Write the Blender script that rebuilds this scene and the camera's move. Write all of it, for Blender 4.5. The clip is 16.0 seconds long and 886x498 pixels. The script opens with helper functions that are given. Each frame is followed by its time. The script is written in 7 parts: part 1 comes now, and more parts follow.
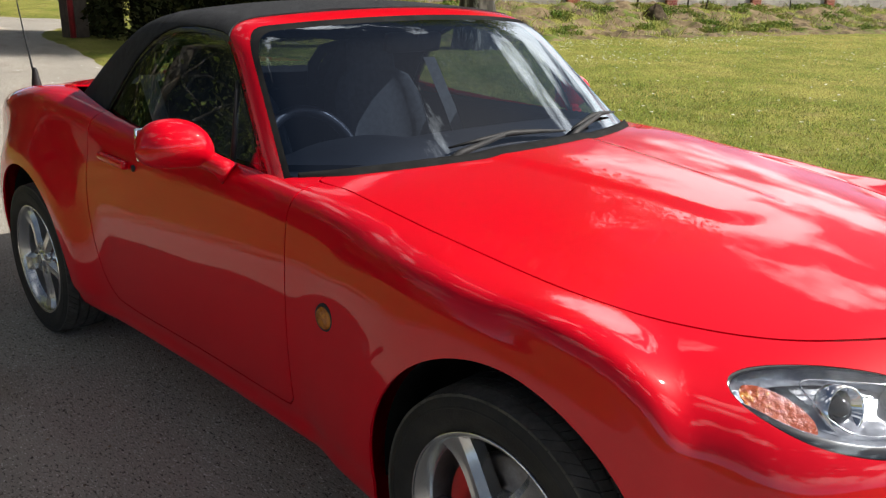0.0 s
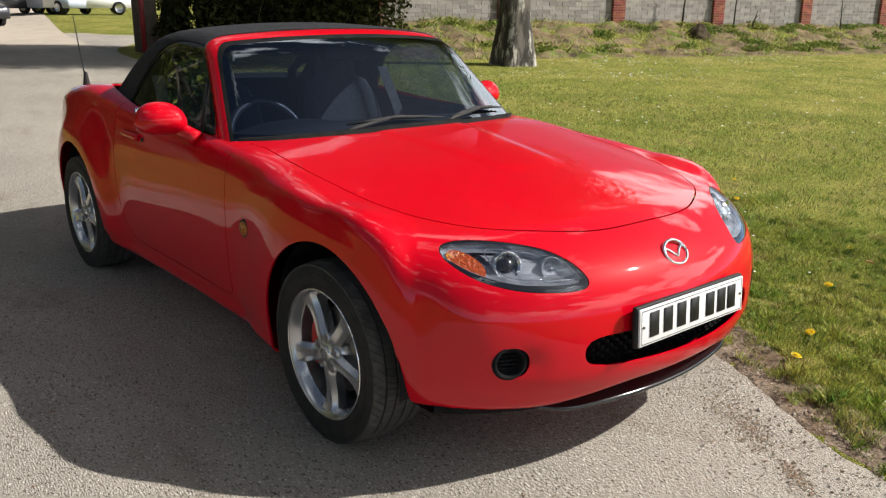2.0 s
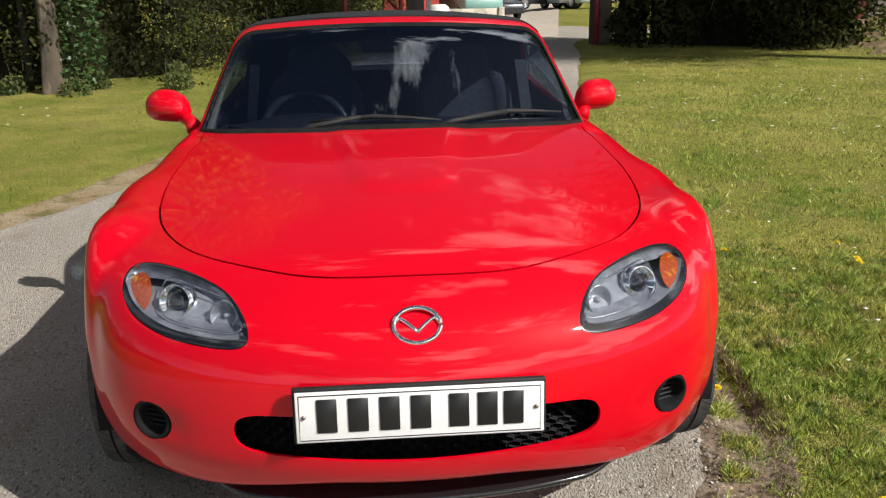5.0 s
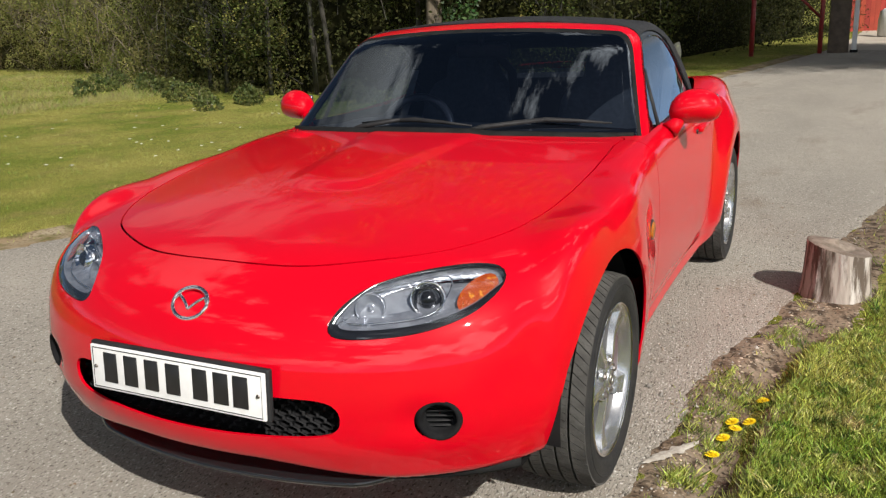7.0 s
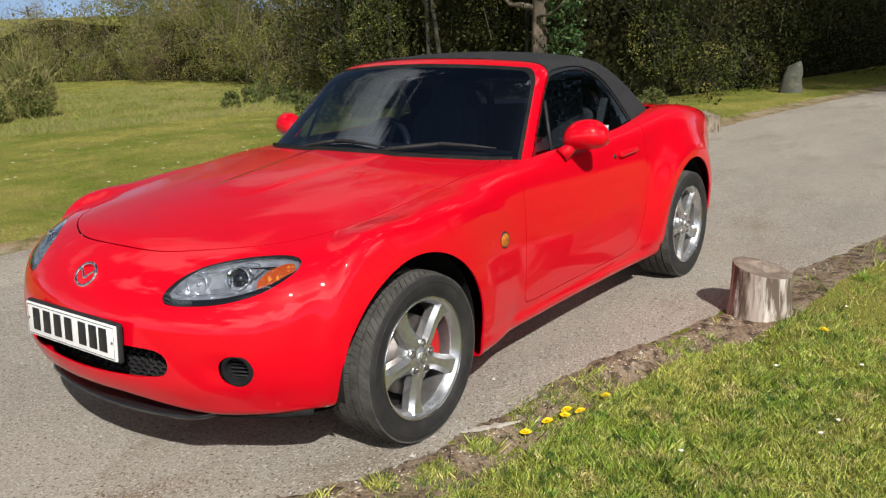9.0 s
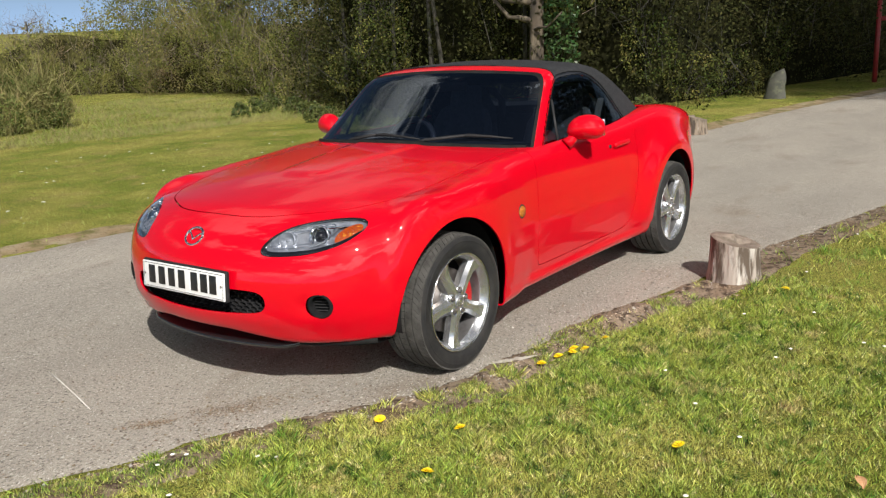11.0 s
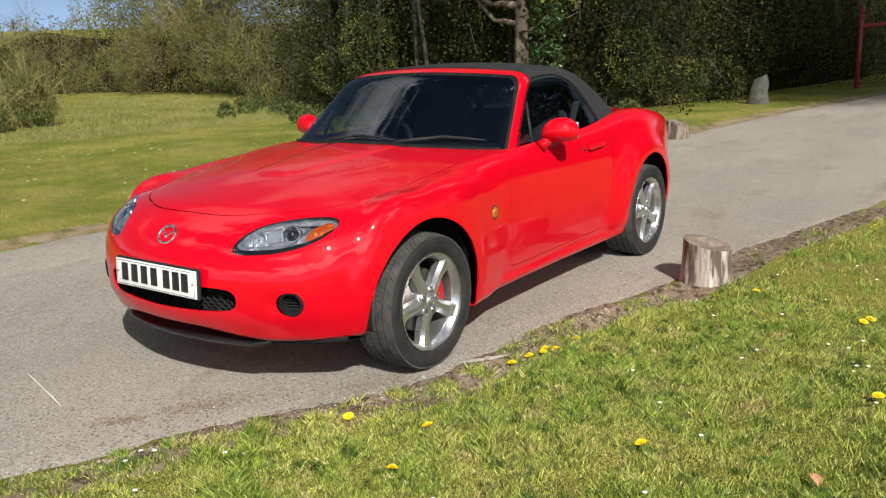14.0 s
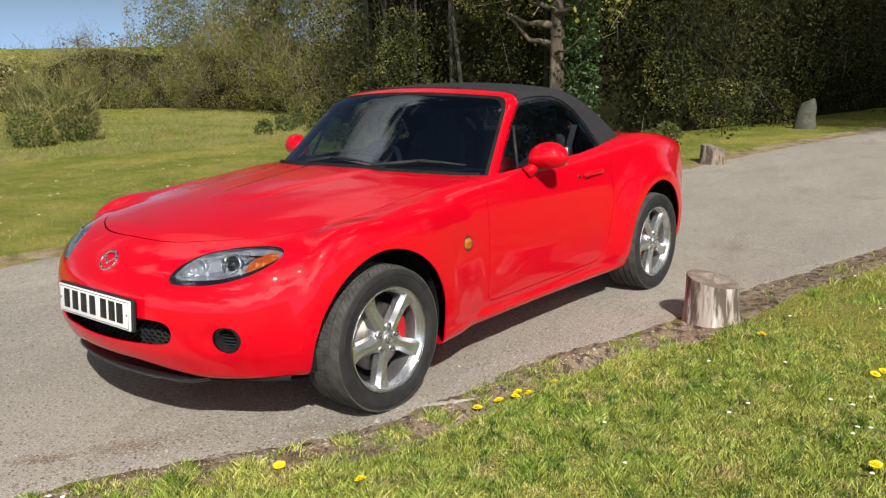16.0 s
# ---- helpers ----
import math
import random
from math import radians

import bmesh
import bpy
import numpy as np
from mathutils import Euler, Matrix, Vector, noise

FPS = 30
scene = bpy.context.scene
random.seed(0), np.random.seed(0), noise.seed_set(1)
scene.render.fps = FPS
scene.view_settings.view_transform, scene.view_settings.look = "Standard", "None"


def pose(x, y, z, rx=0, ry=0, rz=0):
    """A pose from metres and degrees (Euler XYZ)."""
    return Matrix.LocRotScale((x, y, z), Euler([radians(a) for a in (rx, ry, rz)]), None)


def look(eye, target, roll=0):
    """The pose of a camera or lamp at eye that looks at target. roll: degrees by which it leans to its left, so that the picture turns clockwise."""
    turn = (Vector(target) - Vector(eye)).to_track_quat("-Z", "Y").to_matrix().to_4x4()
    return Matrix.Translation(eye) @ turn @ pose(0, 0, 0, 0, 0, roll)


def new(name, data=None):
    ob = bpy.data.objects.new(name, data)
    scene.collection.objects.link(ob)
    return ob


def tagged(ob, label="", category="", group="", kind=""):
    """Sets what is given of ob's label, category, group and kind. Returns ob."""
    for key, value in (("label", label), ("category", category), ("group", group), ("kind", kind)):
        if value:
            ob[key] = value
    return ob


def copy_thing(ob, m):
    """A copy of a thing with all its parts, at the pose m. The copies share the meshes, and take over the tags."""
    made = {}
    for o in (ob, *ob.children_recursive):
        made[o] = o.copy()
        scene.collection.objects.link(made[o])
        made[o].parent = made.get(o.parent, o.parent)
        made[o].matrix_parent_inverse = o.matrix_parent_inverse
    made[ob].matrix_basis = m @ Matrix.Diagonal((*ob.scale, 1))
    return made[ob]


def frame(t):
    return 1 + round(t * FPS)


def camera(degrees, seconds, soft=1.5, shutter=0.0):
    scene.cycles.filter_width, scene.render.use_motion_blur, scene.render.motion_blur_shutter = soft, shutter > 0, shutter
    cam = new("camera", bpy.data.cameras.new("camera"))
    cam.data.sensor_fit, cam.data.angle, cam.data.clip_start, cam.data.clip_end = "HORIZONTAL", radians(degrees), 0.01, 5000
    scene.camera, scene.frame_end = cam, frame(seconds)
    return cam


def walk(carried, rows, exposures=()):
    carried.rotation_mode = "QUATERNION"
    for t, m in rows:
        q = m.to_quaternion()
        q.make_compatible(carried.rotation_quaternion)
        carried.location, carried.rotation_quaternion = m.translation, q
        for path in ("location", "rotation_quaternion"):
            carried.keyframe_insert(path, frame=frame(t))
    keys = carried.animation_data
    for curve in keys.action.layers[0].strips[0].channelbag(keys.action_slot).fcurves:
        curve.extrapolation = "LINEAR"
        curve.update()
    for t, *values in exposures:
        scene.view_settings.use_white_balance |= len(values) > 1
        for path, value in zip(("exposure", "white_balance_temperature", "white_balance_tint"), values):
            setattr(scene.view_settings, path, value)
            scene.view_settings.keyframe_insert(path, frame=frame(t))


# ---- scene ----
cam = camera(55.8, 16.0, soft=1.25)
PATH = [
    (0, (-1.853, -0.913, 1.296), (-0.517, 0.453, 0.704), 0.6),
    (0.5, (-1.952, -1.311, 1.293), (-0.623, 0.06, 0.7), 2.9),
    (1, (-1.961, -1.729, 1.307), (-0.702, -0.279, 0.747), 2.3),
    (1.5, (-2.066, -1.958, 1.329), (-0.813, -0.498, 0.783), 0.9),
    (2, (-2.087, -2.081, 1.337), (-0.858, -0.604, 0.782), 0.7),
    (2.5, (-1.861, -2.217, 1.331), (-0.753, -0.657, 0.75), 0.3),
    (3, (-1.604, -2.278, 1.328), (-0.684, -0.61, 0.718), 1.1),
    (3.5, (-1.266, -2.273, 1.349), (-0.539, -0.516, 0.73), 2.6),
    (4, (-0.869, -2.389, 1.349), (-0.264, -0.573, 0.77), 2.0),
    (4.2, (-0.715, -2.405, 1.338), (-0.175, -0.57, 0.756), 1.4),
    (6.3, (0.871, -2.162, 1.284), (0.276, -0.322, 0.773), -1.4),
    (6.5, (0.991, -2.165, 1.279), (0.306, -0.356, 0.769), -1.2),
    (7, (1.356, -2.081, 1.251), (0.507, -0.347, 0.728), -2.2),
    (7.5, (1.668, -1.981, 1.247), (0.714, -0.307, 0.709), -2.9),
    (8, (1.983, -1.973, 1.266), (0.945, -0.348, 0.735), -3.2),
    (8.5, (2.191, -1.914, 1.286), (1.092, -0.326, 0.764), -2.2),
    (9, (2.481, -2.029, 1.319), (1.301, -0.487, 0.837), -2.2),
    (9.2, (2.551, -2.086, 1.321), (1.344, -0.561, 0.856), -3.3),
    (11.3, (2.818, -2.739, 1.313), (1.652, -1.177, 0.863), -2.3),
    (11.5, (2.831, -2.73, 1.308), (1.66, -1.17, 0.865), -1.7),
    (12, (2.855, -2.727, 1.316), (1.693, -1.161, 0.871), -1.1),
    (12.5, (2.876, -2.714, 1.312), (1.716, -1.149, 0.861), -2.4),
    (13, (2.885, -2.705, 1.299), (1.726, -1.145, 0.827), -3.0),
    (13.5, (2.881, -2.705, 1.302), (1.724, -1.145, 0.827), -2.8),
    (14, (2.876, -2.703, 1.312), (1.726, -1.131, 0.86), -2.0),
    (14.5, (2.896, -2.691, 1.314), (1.779, -1.088, 0.885), -1.2),
    (15, (2.893, -2.617, 1.303), (1.761, -1.021, 0.886), -1.0),
    (15.5, (2.896, -2.408, 1.286), (1.714, -0.85, 0.866), -1.0),
    (16, (2.996, -2.266, 1.3), (1.744, -0.759, 0.895), -1.4),
]
EXPOSURES = [(0, 0.67), (1.0, 0.60), (2.5, 0.50), (4.2, 0.42), (6.3, 0.23), (8.5, 0.23), (11.3, 0.31), (16, 0.31)]
walk(cam, [(t, look(eye, target, roll)) for t, eye, target, roll in PATH], EXPOSURES)

# ---- world and sun ----
SUN_WAY = Vector((0.98, -0.74, 1.03)).normalized()
world = bpy.data.worlds.new("sky")
scene.world = world
world.use_nodes = True
wt = world.node_tree
wt.nodes.clear()
w_out = wt.nodes.new("ShaderNodeOutputWorld")
w_bg = wt.nodes.new("ShaderNodeBackground")
w_sky = wt.nodes.new("ShaderNodeTexSky")
w_sky.sky_type = "NISHITA"
w_sky.sun_disc = False
w_sky.sun_elevation = math.asin(SUN_WAY.z)
w_sky.sun_rotation = math.atan2(SUN_WAY.x, SUN_WAY.y)
w_sky.dust_density = 2.5
w_co = wt.nodes.new("ShaderNodeTexCoord")
w_map = wt.nodes.new("ShaderNodeMapping")
w_map.inputs["Scale"].default_value = (1.0, 1.0, 2.21)
w_map.inputs["Location"].default_value = (-8.36, -10.43, -6.87)
w_noise = wt.nodes.new("ShaderNodeTexNoise")
w_noise.inputs["Scale"].default_value = 2.15
w_noise.inputs["Detail"].default_value = 9.0
w_noise.inputs["Roughness"].default_value = 0.62
w_noise.inputs["Distortion"].default_value = 0.0
w_ramp = wt.nodes.new("ShaderNodeValToRGB")
w_ramp.color_ramp.elements[0].position = 0.53
w_ramp.color_ramp.elements[1].position = 0.605
w_mix = wt.nodes.new("ShaderNodeMix")
w_mix.data_type = "RGBA"
w_dot = wt.nodes.new("ShaderNodeVectorMath")
w_dot.operation = "DOT_PRODUCT"
w_dot.inputs[1].default_value = SUN_WAY
w_lit = wt.nodes.new("ShaderNodeMapRange")
w_lit.inputs["From Min"].default_value, w_lit.inputs["From Max"].default_value = -0.2, 0.8
w_lit.inputs["To Min"].default_value, w_lit.inputs["To Max"].default_value = 9.0, 66.0
wt.links.new(w_co.outputs["Generated"], w_dot.inputs[0])
wt.links.new(w_dot.outputs["Value"], w_lit.inputs["Value"])
wt.links.new(w_lit.outputs["Result"], w_mix.inputs["B"])
wt.links.new(w_co.outputs["Generated"], w_map.inputs["Vector"])
wt.links.new(w_map.outputs["Vector"], w_noise.inputs["Vector"])
wt.links.new(w_noise.outputs["Fac"], w_ramp.inputs["Fac"])
wt.links.new(w_ramp.outputs["Color"], w_mix.inputs["Factor"])
wt.links.new(w_sky.outputs["Color"], w_mix.inputs["A"])
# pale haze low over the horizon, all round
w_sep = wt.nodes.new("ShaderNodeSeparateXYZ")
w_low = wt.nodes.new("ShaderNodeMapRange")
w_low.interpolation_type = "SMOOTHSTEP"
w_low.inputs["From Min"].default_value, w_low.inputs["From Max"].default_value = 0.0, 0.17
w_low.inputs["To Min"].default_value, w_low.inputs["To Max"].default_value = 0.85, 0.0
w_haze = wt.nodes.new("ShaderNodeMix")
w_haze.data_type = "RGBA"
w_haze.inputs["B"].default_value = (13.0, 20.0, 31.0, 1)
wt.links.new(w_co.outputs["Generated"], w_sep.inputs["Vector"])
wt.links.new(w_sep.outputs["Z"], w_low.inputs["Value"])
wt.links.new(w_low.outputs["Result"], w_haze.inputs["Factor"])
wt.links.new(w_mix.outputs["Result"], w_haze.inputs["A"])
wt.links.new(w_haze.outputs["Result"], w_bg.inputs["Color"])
w_bg.inputs["Strength"].default_value = 0.031
wt.links.new(w_bg.outputs["Background"], w_out.inputs["Surface"])
sun = new("sun", bpy.data.lights.new("sun", "SUN"))
sun.data.energy, sun.data.angle, sun.data.color = 5.0, radians(0.55), (1.0, 0.95, 0.885)
sun.matrix_world = look(SUN_WAY * 30, (0, 0, 0))

# ---- materials ----


def material(name, colour, rough=0.6, metal=0.0, second=None, scale=8.0, bump=0.0, bump_scale=60.0, coat=0.0,
             spread=(0.35, 0.65), per=None, third=None, third_scale=1.0, third_spread=(0.5, 0.7), spec=0.5, rough2=None, stretch=None, speck=None, speck2=None):
    """A node material: two colours mixed by noise at one scale, a third at another, random shift by piece or island, and fine relief."""
    m = bpy.data.materials.new(name)
    m.use_nodes = True
    nt = m.node_tree
    b = nt.nodes["Principled BSDF"]
    b.inputs["Base Color"].default_value = (*colour, 1)
    b.inputs["Roughness"].default_value = rough
    b.inputs["Metallic"].default_value = metal
    b.inputs["Coat Weight"].default_value = coat
    b.inputs["Coat Roughness"].default_value = 0.03
    b.inputs["Specular IOR Level"].default_value = spec
    co = nt.nodes.new("ShaderNodeTexCoord")
    place = co.outputs["Object"]
    if stretch:
        mp = nt.nodes.new("ShaderNodeMapping")
        mp.inputs["Scale"].default_value = stretch
        nt.links.new(place, mp.inputs["Vector"])
        place = mp.outputs["Vector"]
    last = None

    def noise_ramp(s, spread_):
        n = nt.nodes.new("ShaderNodeTexNoise")
        n.inputs["Scale"].default_value = s
        n.inputs["Detail"].default_value = 6
        n.inputs["Roughness"].default_value = 0.62
        nt.links.new(place, n.inputs["Vector"])
        r = nt.nodes.new("ShaderNodeMapRange")
        r.inputs["From Min"].default_value, r.inputs["From Max"].default_value = spread_
        nt.links.new(n.outputs["Fac"], r.inputs["Value"])
        return r.outputs["Result"]

    def mixed(fac, a, bcol):
        x = nt.nodes.new("ShaderNodeMix")
        x.data_type = "RGBA"
        nt.links.new(fac, x.inputs["Factor"])
        if a is None:
            x.inputs["A"].default_value = (*colour, 1)
        else:
            nt.links.new(a, x.inputs["A"])
        x.inputs["B"].default_value = (*bcol, 1)
        return x.outputs["Result"]

    if second:
        f1 = noise_ramp(scale, spread)
        last = mixed(f1, last, second)
        if rough2 is not None:
            rr = nt.nodes.new("ShaderNodeMapRange")
            rr.inputs["To Min"].default_value, rr.inputs["To Max"].default_value = rough, rough2
            nt.links.new(f1, rr.inputs["Value"])
            nt.links.new(rr.outputs["Result"], b.inputs["Roughness"])
    if third:
        last = mixed(noise_ramp(third_scale, third_spread), last, third)
    if speck:
        last = mixed(noise_ramp(speck[1], speck[2]), last, speck[0])
    if speck2:
        last = mixed(noise_ramp(speck2[1], speck2[2]), last, speck2[0])
    if per:
        if per[0] == "island":
            g = nt.nodes.new("ShaderNodeNewGeometry").outputs["Random Per Island"]
        else:
            g = nt.nodes.new("ShaderNodeObjectInfo").outputs["Random"]
        h = nt.nodes.new("ShaderNodeHueSaturation")
        v = nt.nodes.new("ShaderNodeMapRange")
        v.inputs["To Min"].default_value, v.inputs["To Max"].default_value = 1 - per[1], 1 + per[1]
        nt.links.new(g, v.inputs["Value"])
        nt.links.new(v.outputs["Result"], h.inputs["Value"])
        hu = nt.nodes.new("ShaderNodeMapRange")
        hu.inputs["To Min"].default_value, hu.inputs["To Max"].default_value = 0.5 - per[2], 0.5 + per[2]
        wn = nt.nodes.new("ShaderNodeTexWhiteNoise")
        wn.noise_dimensions = "1D"
        nt.links.new(g, wn.inputs["W"])
        nt.links.new(wn.outputs["Value"], hu.inputs["Value"])
        nt.links.new(hu.outputs["Result"], h.inputs["Hue"])
        if last is None:
            h.inputs["Color"].default_value = (*colour, 1)
        else:
            nt.links.new(last, h.inputs["Color"])
        last = h.outputs["Color"]
    if last is not None:
        nt.links.new(last, b.inputs["Base Color"])
    if bump:
        n = nt.nodes.new("ShaderNodeTexNoise")
        n.inputs["Scale"].default_value = bump_scale
        n.inputs["Detail"].default_value = 4
        nt.links.new(place, n.inputs["Vector"])
        k = nt.nodes.new("ShaderNodeBump")
        k.inputs["Strength"].default_value = bump
        k.inputs["Distance"].default_value = 0.01
        nt.links.new(n.outputs["Fac"], k.inputs["Height"])
        nt.links.new(k.outputs["Normal"], b.inputs["Normal"])
    return m


def leafy(m, amount=0.35):
    """Lets light shine through thin leaves."""
    nt = m.node_tree
    b = nt.nodes["Principled BSDF"]
    out = [n for n in nt.nodes if n.type == "OUTPUT_MATERIAL"][0]
    t = nt.nodes.new("ShaderNodeBsdfTranslucent")
    links = b.inputs["Base Color"].links
    if links:
        nt.links.new(links[0].from_socket, t.inputs["Color"])
    else:
        t.inputs["Color"].default_value = b.inputs["Base Color"].default_value
    mx = nt.nodes.new("ShaderNodeMixShader")
    mx.inputs[0].default_value = amount
    nt.links.new(b.outputs[0], mx.inputs[1])
    nt.links.new(t.outputs[0], mx.inputs[2])
    nt.links.new(mx.outputs[0], out.inputs["Surface"])
    return m


def glass(name, tint, rough=0.0, ior=1.5):
    """A thin pane: clear tinted pass-through with a Fresnel gloss on top."""
    m = bpy.data.materials.new(name)
    m.use_nodes = True
    nt = m.node_tree
    nt.nodes.clear()
    out = nt.nodes.new("ShaderNodeOutputMaterial")
    tr = nt.nodes.new("ShaderNodeBsdfTransparent")
    tr.inputs["Color"].default_value = (*tint, 1)
    gl = nt.nodes.new("ShaderNodeBsdfGlossy")
    gl.inputs["Roughness"].default_value = rough
    gl.inputs["Color"].default_value = (0.84, 0.92, 1.0, 1)
    lw = nt.nodes.new("ShaderNodeLayerWeight")
    lw.inputs["Blend"].default_value = 0.5
    po = nt.nodes.new("ShaderNodeMath")
    po.operation = "POWER"
    po.inputs[1].default_value = 5.0
    nt.links.new(lw.outputs["Facing"], po.inputs[0])
    fr = nt.nodes.new("ShaderNodeMapRange")
    fr.inputs["To Min"].default_value = ((ior - 1) / (ior + 1)) ** 2 * 1.7
    nt.links.new(po.outputs[0], fr.inputs["Value"])
    mx = nt.nodes.new("ShaderNodeMixShader")
    nt.links.new(fr.outputs[0], mx.inputs[0])
    nt.links.new(tr.outputs[0], mx.inputs[1])
    nt.links.new(gl.outputs[0], mx.inputs[2])
    nt.links.new(mx.outputs[0], out.inputs["Surface"])
    return m


M_PAINT = material("red_paint", (0.58, 0.0010, 0.011), 0.42, coat=0.85, second=(0.55, 0.0010, 0.011), scale=3, spec=0.03)
M_CLOTH = material("black_canvas", (0.022, 0.023, 0.026), 0.9, second=(0.034, 0.035, 0.038), scale=30, bump=0.4, bump_scale=700, spec=0.2)
M_MATTBLACK = material("matt_black_plastic", (0.010, 0.010, 0.010), 0.85, spec=0.08, second=(0.018, 0.018, 0.018), scale=20, bump=0.15, bump_scale=300)
M_BLACK = material("black_plastic", (0.014, 0.014, 0.015), 0.6, spec=0.25, second=(0.024, 0.024, 0.025), scale=20, bump=0.15, bump_scale=300)
M_GLOSSBLACK = material("gloss_black", (0.01, 0.01, 0.011), 0.12, coat=0.5)
M_DARK = material("dark_lining", (0.010, 0.010, 0.011), 0.95, spec=0.05, second=(0.02, 0.02, 0.02), scale=9)
M_TREAD = material("tyre_tread", (0.085, 0.082, 0.076), 0.9, second=(0.05, 0.048, 0.045), scale=25, bump=0.3, bump_scale=160, spec=0.2)
M_RUBBER = material("tyre_rubber", (0.016, 0.016, 0.017), 0.72, second=(0.036, 0.034, 0.031), scale=14, spread=(0.4, 0.8), bump=0.2, bump_scale=200, spec=0.3)
M_ALLOY = material("silver_alloy", (0.60, 0.61, 0.625), 0.24, 0.85, second=(0.50, 0.51, 0.525), scale=6, coat=0.4, bump=0.05, bump_scale=30)
M_BARREL = material("wheel_barrel", (0.46, 0.46, 0.475), 0.35, 0.8, second=(0.30, 0.29, 0.285), scale=14)
M_CHROME = material("chrome", (0.85, 0.85, 0.86), 0.06, 1.0)
M_STEEL = material("brake_steel", (0.33, 0.31, 0.3), 0.4, 0.9, second=(0.22, 0.19, 0.17), scale=30)
M_CALIPER = material("red_caliper", (0.5, 0.012, 0.015), 0.45, second=(0.4, 0.01, 0.012), scale=30)
M_AMBER = material("amber_lens", (0.46, 0.065, 0.004), 0.16, second=(0.85, 0.34, 0.03), scale=45, spread=(0.56, 0.64), bump=0.7, bump_scale=90, coat=0.8)
M_SCREEN = glass("windscreen_glass", (0.37, 0.43, 0.53), 0.0, 1.8)
M_PANE = glass("side_glass", (0.52, 0.57, 0.60), 0.0, 1.9)
M_LENS = glass("lamp_glass", (0.84, 0.86, 0.89))
M_REFLECTOR = material("lamp_reflector", (0.68, 0.70, 0.73), 0.22, 0.6, second=(0.44, 0.455, 0.50), scale=18, bump=0.3, bump_scale=30)
M_LAMPDARK = material("lamp_housing", (0.46, 0.475, 0.51), 0.22, 0.5, second=(0.24, 0.25, 0.28), scale=22, bump=0.4, bump_scale=35)
M_SEAT = material("grey_seat_cloth", (0.075, 0.08, 0.092), 0.9, second=(0.05, 0.054, 0.062), scale=50, bump=0.2, bump_scale=400)
M_DASH = material("dash_vinyl", (0.02, 0.021, 0.023), 0.65, second=(0.03, 0.03, 0.033), scale=50, bump=0.1, bump_scale=500)
M_LEATHER = material("black_leather", (0.035, 0.036, 0.04), 0.3, second=(0.05, 0.05, 0.055), scale=40, bump=0.1, bump_scale=400)
M_BELT = material("belt_webbing", (0.16, 0.165, 0.17), 0.8, second=(0.12, 0.12, 0.125), scale=40)
M_PLATE = material("plate_white", (0.8, 0.8, 0.79), 0.35, second=(0.74, 0.74, 0.73), scale=40)
M_INK = material("plate_black", (0.012, 0.012, 0.012), 0.4)
M_BLUE = material("dealer_blue", (0.03, 0.04, 0.32), 0.4)
M_DISCMARK = material("amber_disc", (0.52, 0.17, 0.007), 0.25, second=(0.36, 0.10, 0.005), scale=70, spread=(0.42, 0.58), bump=0.6, bump_scale=250, coat=0.4)

# ---- helpers for shapes ----


def part(name, data, mat, parent=None, label="", smooth=True):
    """Links a bmesh, or (points, faces), as one mesh object, under a thing or a part."""
    me = bpy.data.meshes.new(name)
    if isinstance(data, bmesh.types.BMesh):
        data.to_mesh(me)
        data.free()
    else:
        pts, faces = data
        me.from_pydata([tuple(map(float, p)) for p in pts], [], [tuple(map(int, f)) for f in faces])
    me.materials.append(mat)
    me.polygons.foreach_set("use_smooth", [smooth] * len(me.polygons))
    me.update()
    ob = new(name, me)
    if parent:
        ob.parent = parent
    if label:
        ob["label"] = label
    return ob


def fast_part(name, pts, faces, mat, parent=None, label="", smooth=True):
    """The same from arrays of points and of triangles or quads."""
    me = bpy.data.meshes.new(name)
    pts, faces = np.asarray(pts, dtype=np.float32), np.asarray(faces, dtype=np.int32)
    n = faces.shape[1]
    me.vertices.add(len(pts))
    me.vertices.foreach_set("co", pts.ravel())
    me.loops.add(faces.size)
    me.loops.foreach_set("vertex_index", faces.ravel())
    me.polygons.add(len(faces))
    me.polygons.foreach_set("loop_start", np.arange(0, faces.size, n, dtype=np.int32))
    me.polygons.foreach_set("use_smooth", np.full(len(faces), smooth))
    me.update(calc_edges=True)
    me.materials.append(mat)
    ob = new(name, me)
    if parent:
        ob.parent = parent
    if label:
        ob["label"] = label
    return ob


def spline(*pts):
    """A smooth curve through (v, value) pairs, straight beyond its ends; works on arrays."""
    xs, ys = np.array([p[0] for p in pts], float), np.array([p[1] for p in pts], float)
    d = np.diff(ys) / np.diff(xs)
    m = np.concatenate([[d[0]], (d[:-1] + d[1:]) / 2, [d[-1]]])

    def value(v):
        v = np.asarray(v, float)
        i = np.clip(np.searchsorted(xs, v) - 1, 0, len(xs) - 2)
        h = xs[i + 1] - xs[i]
        t = (v - xs[i]) / h
        tc = np.clip(t, 0, 1)
        a = ys[i] * (2 * tc**3 - 3 * tc**2 + 1) + m[i] * h * (tc**3 - 2 * tc**2 + tc)
        b = ys[i + 1] * (3 * tc**2 - 2 * tc**3) + m[i + 1] * h * (tc**3 - tc**2)
        over = np.where(t < 0, t * h * m[i], 0) + np.where(t > 1, (t - 1) * h * m[i + 1], 0)
        return a + b + over
    return value


def smax(a, b, k):
    h = np.maximum(k - np.abs(a - b), 0) / k
    return np.maximum(a, b) + h * h * k / 4


def smooth01(v, a, b):
    t = np.clip((np.asarray(v, float) - a) / (b - a), 0, 1)
    return t * t * (3 - 2 * t)


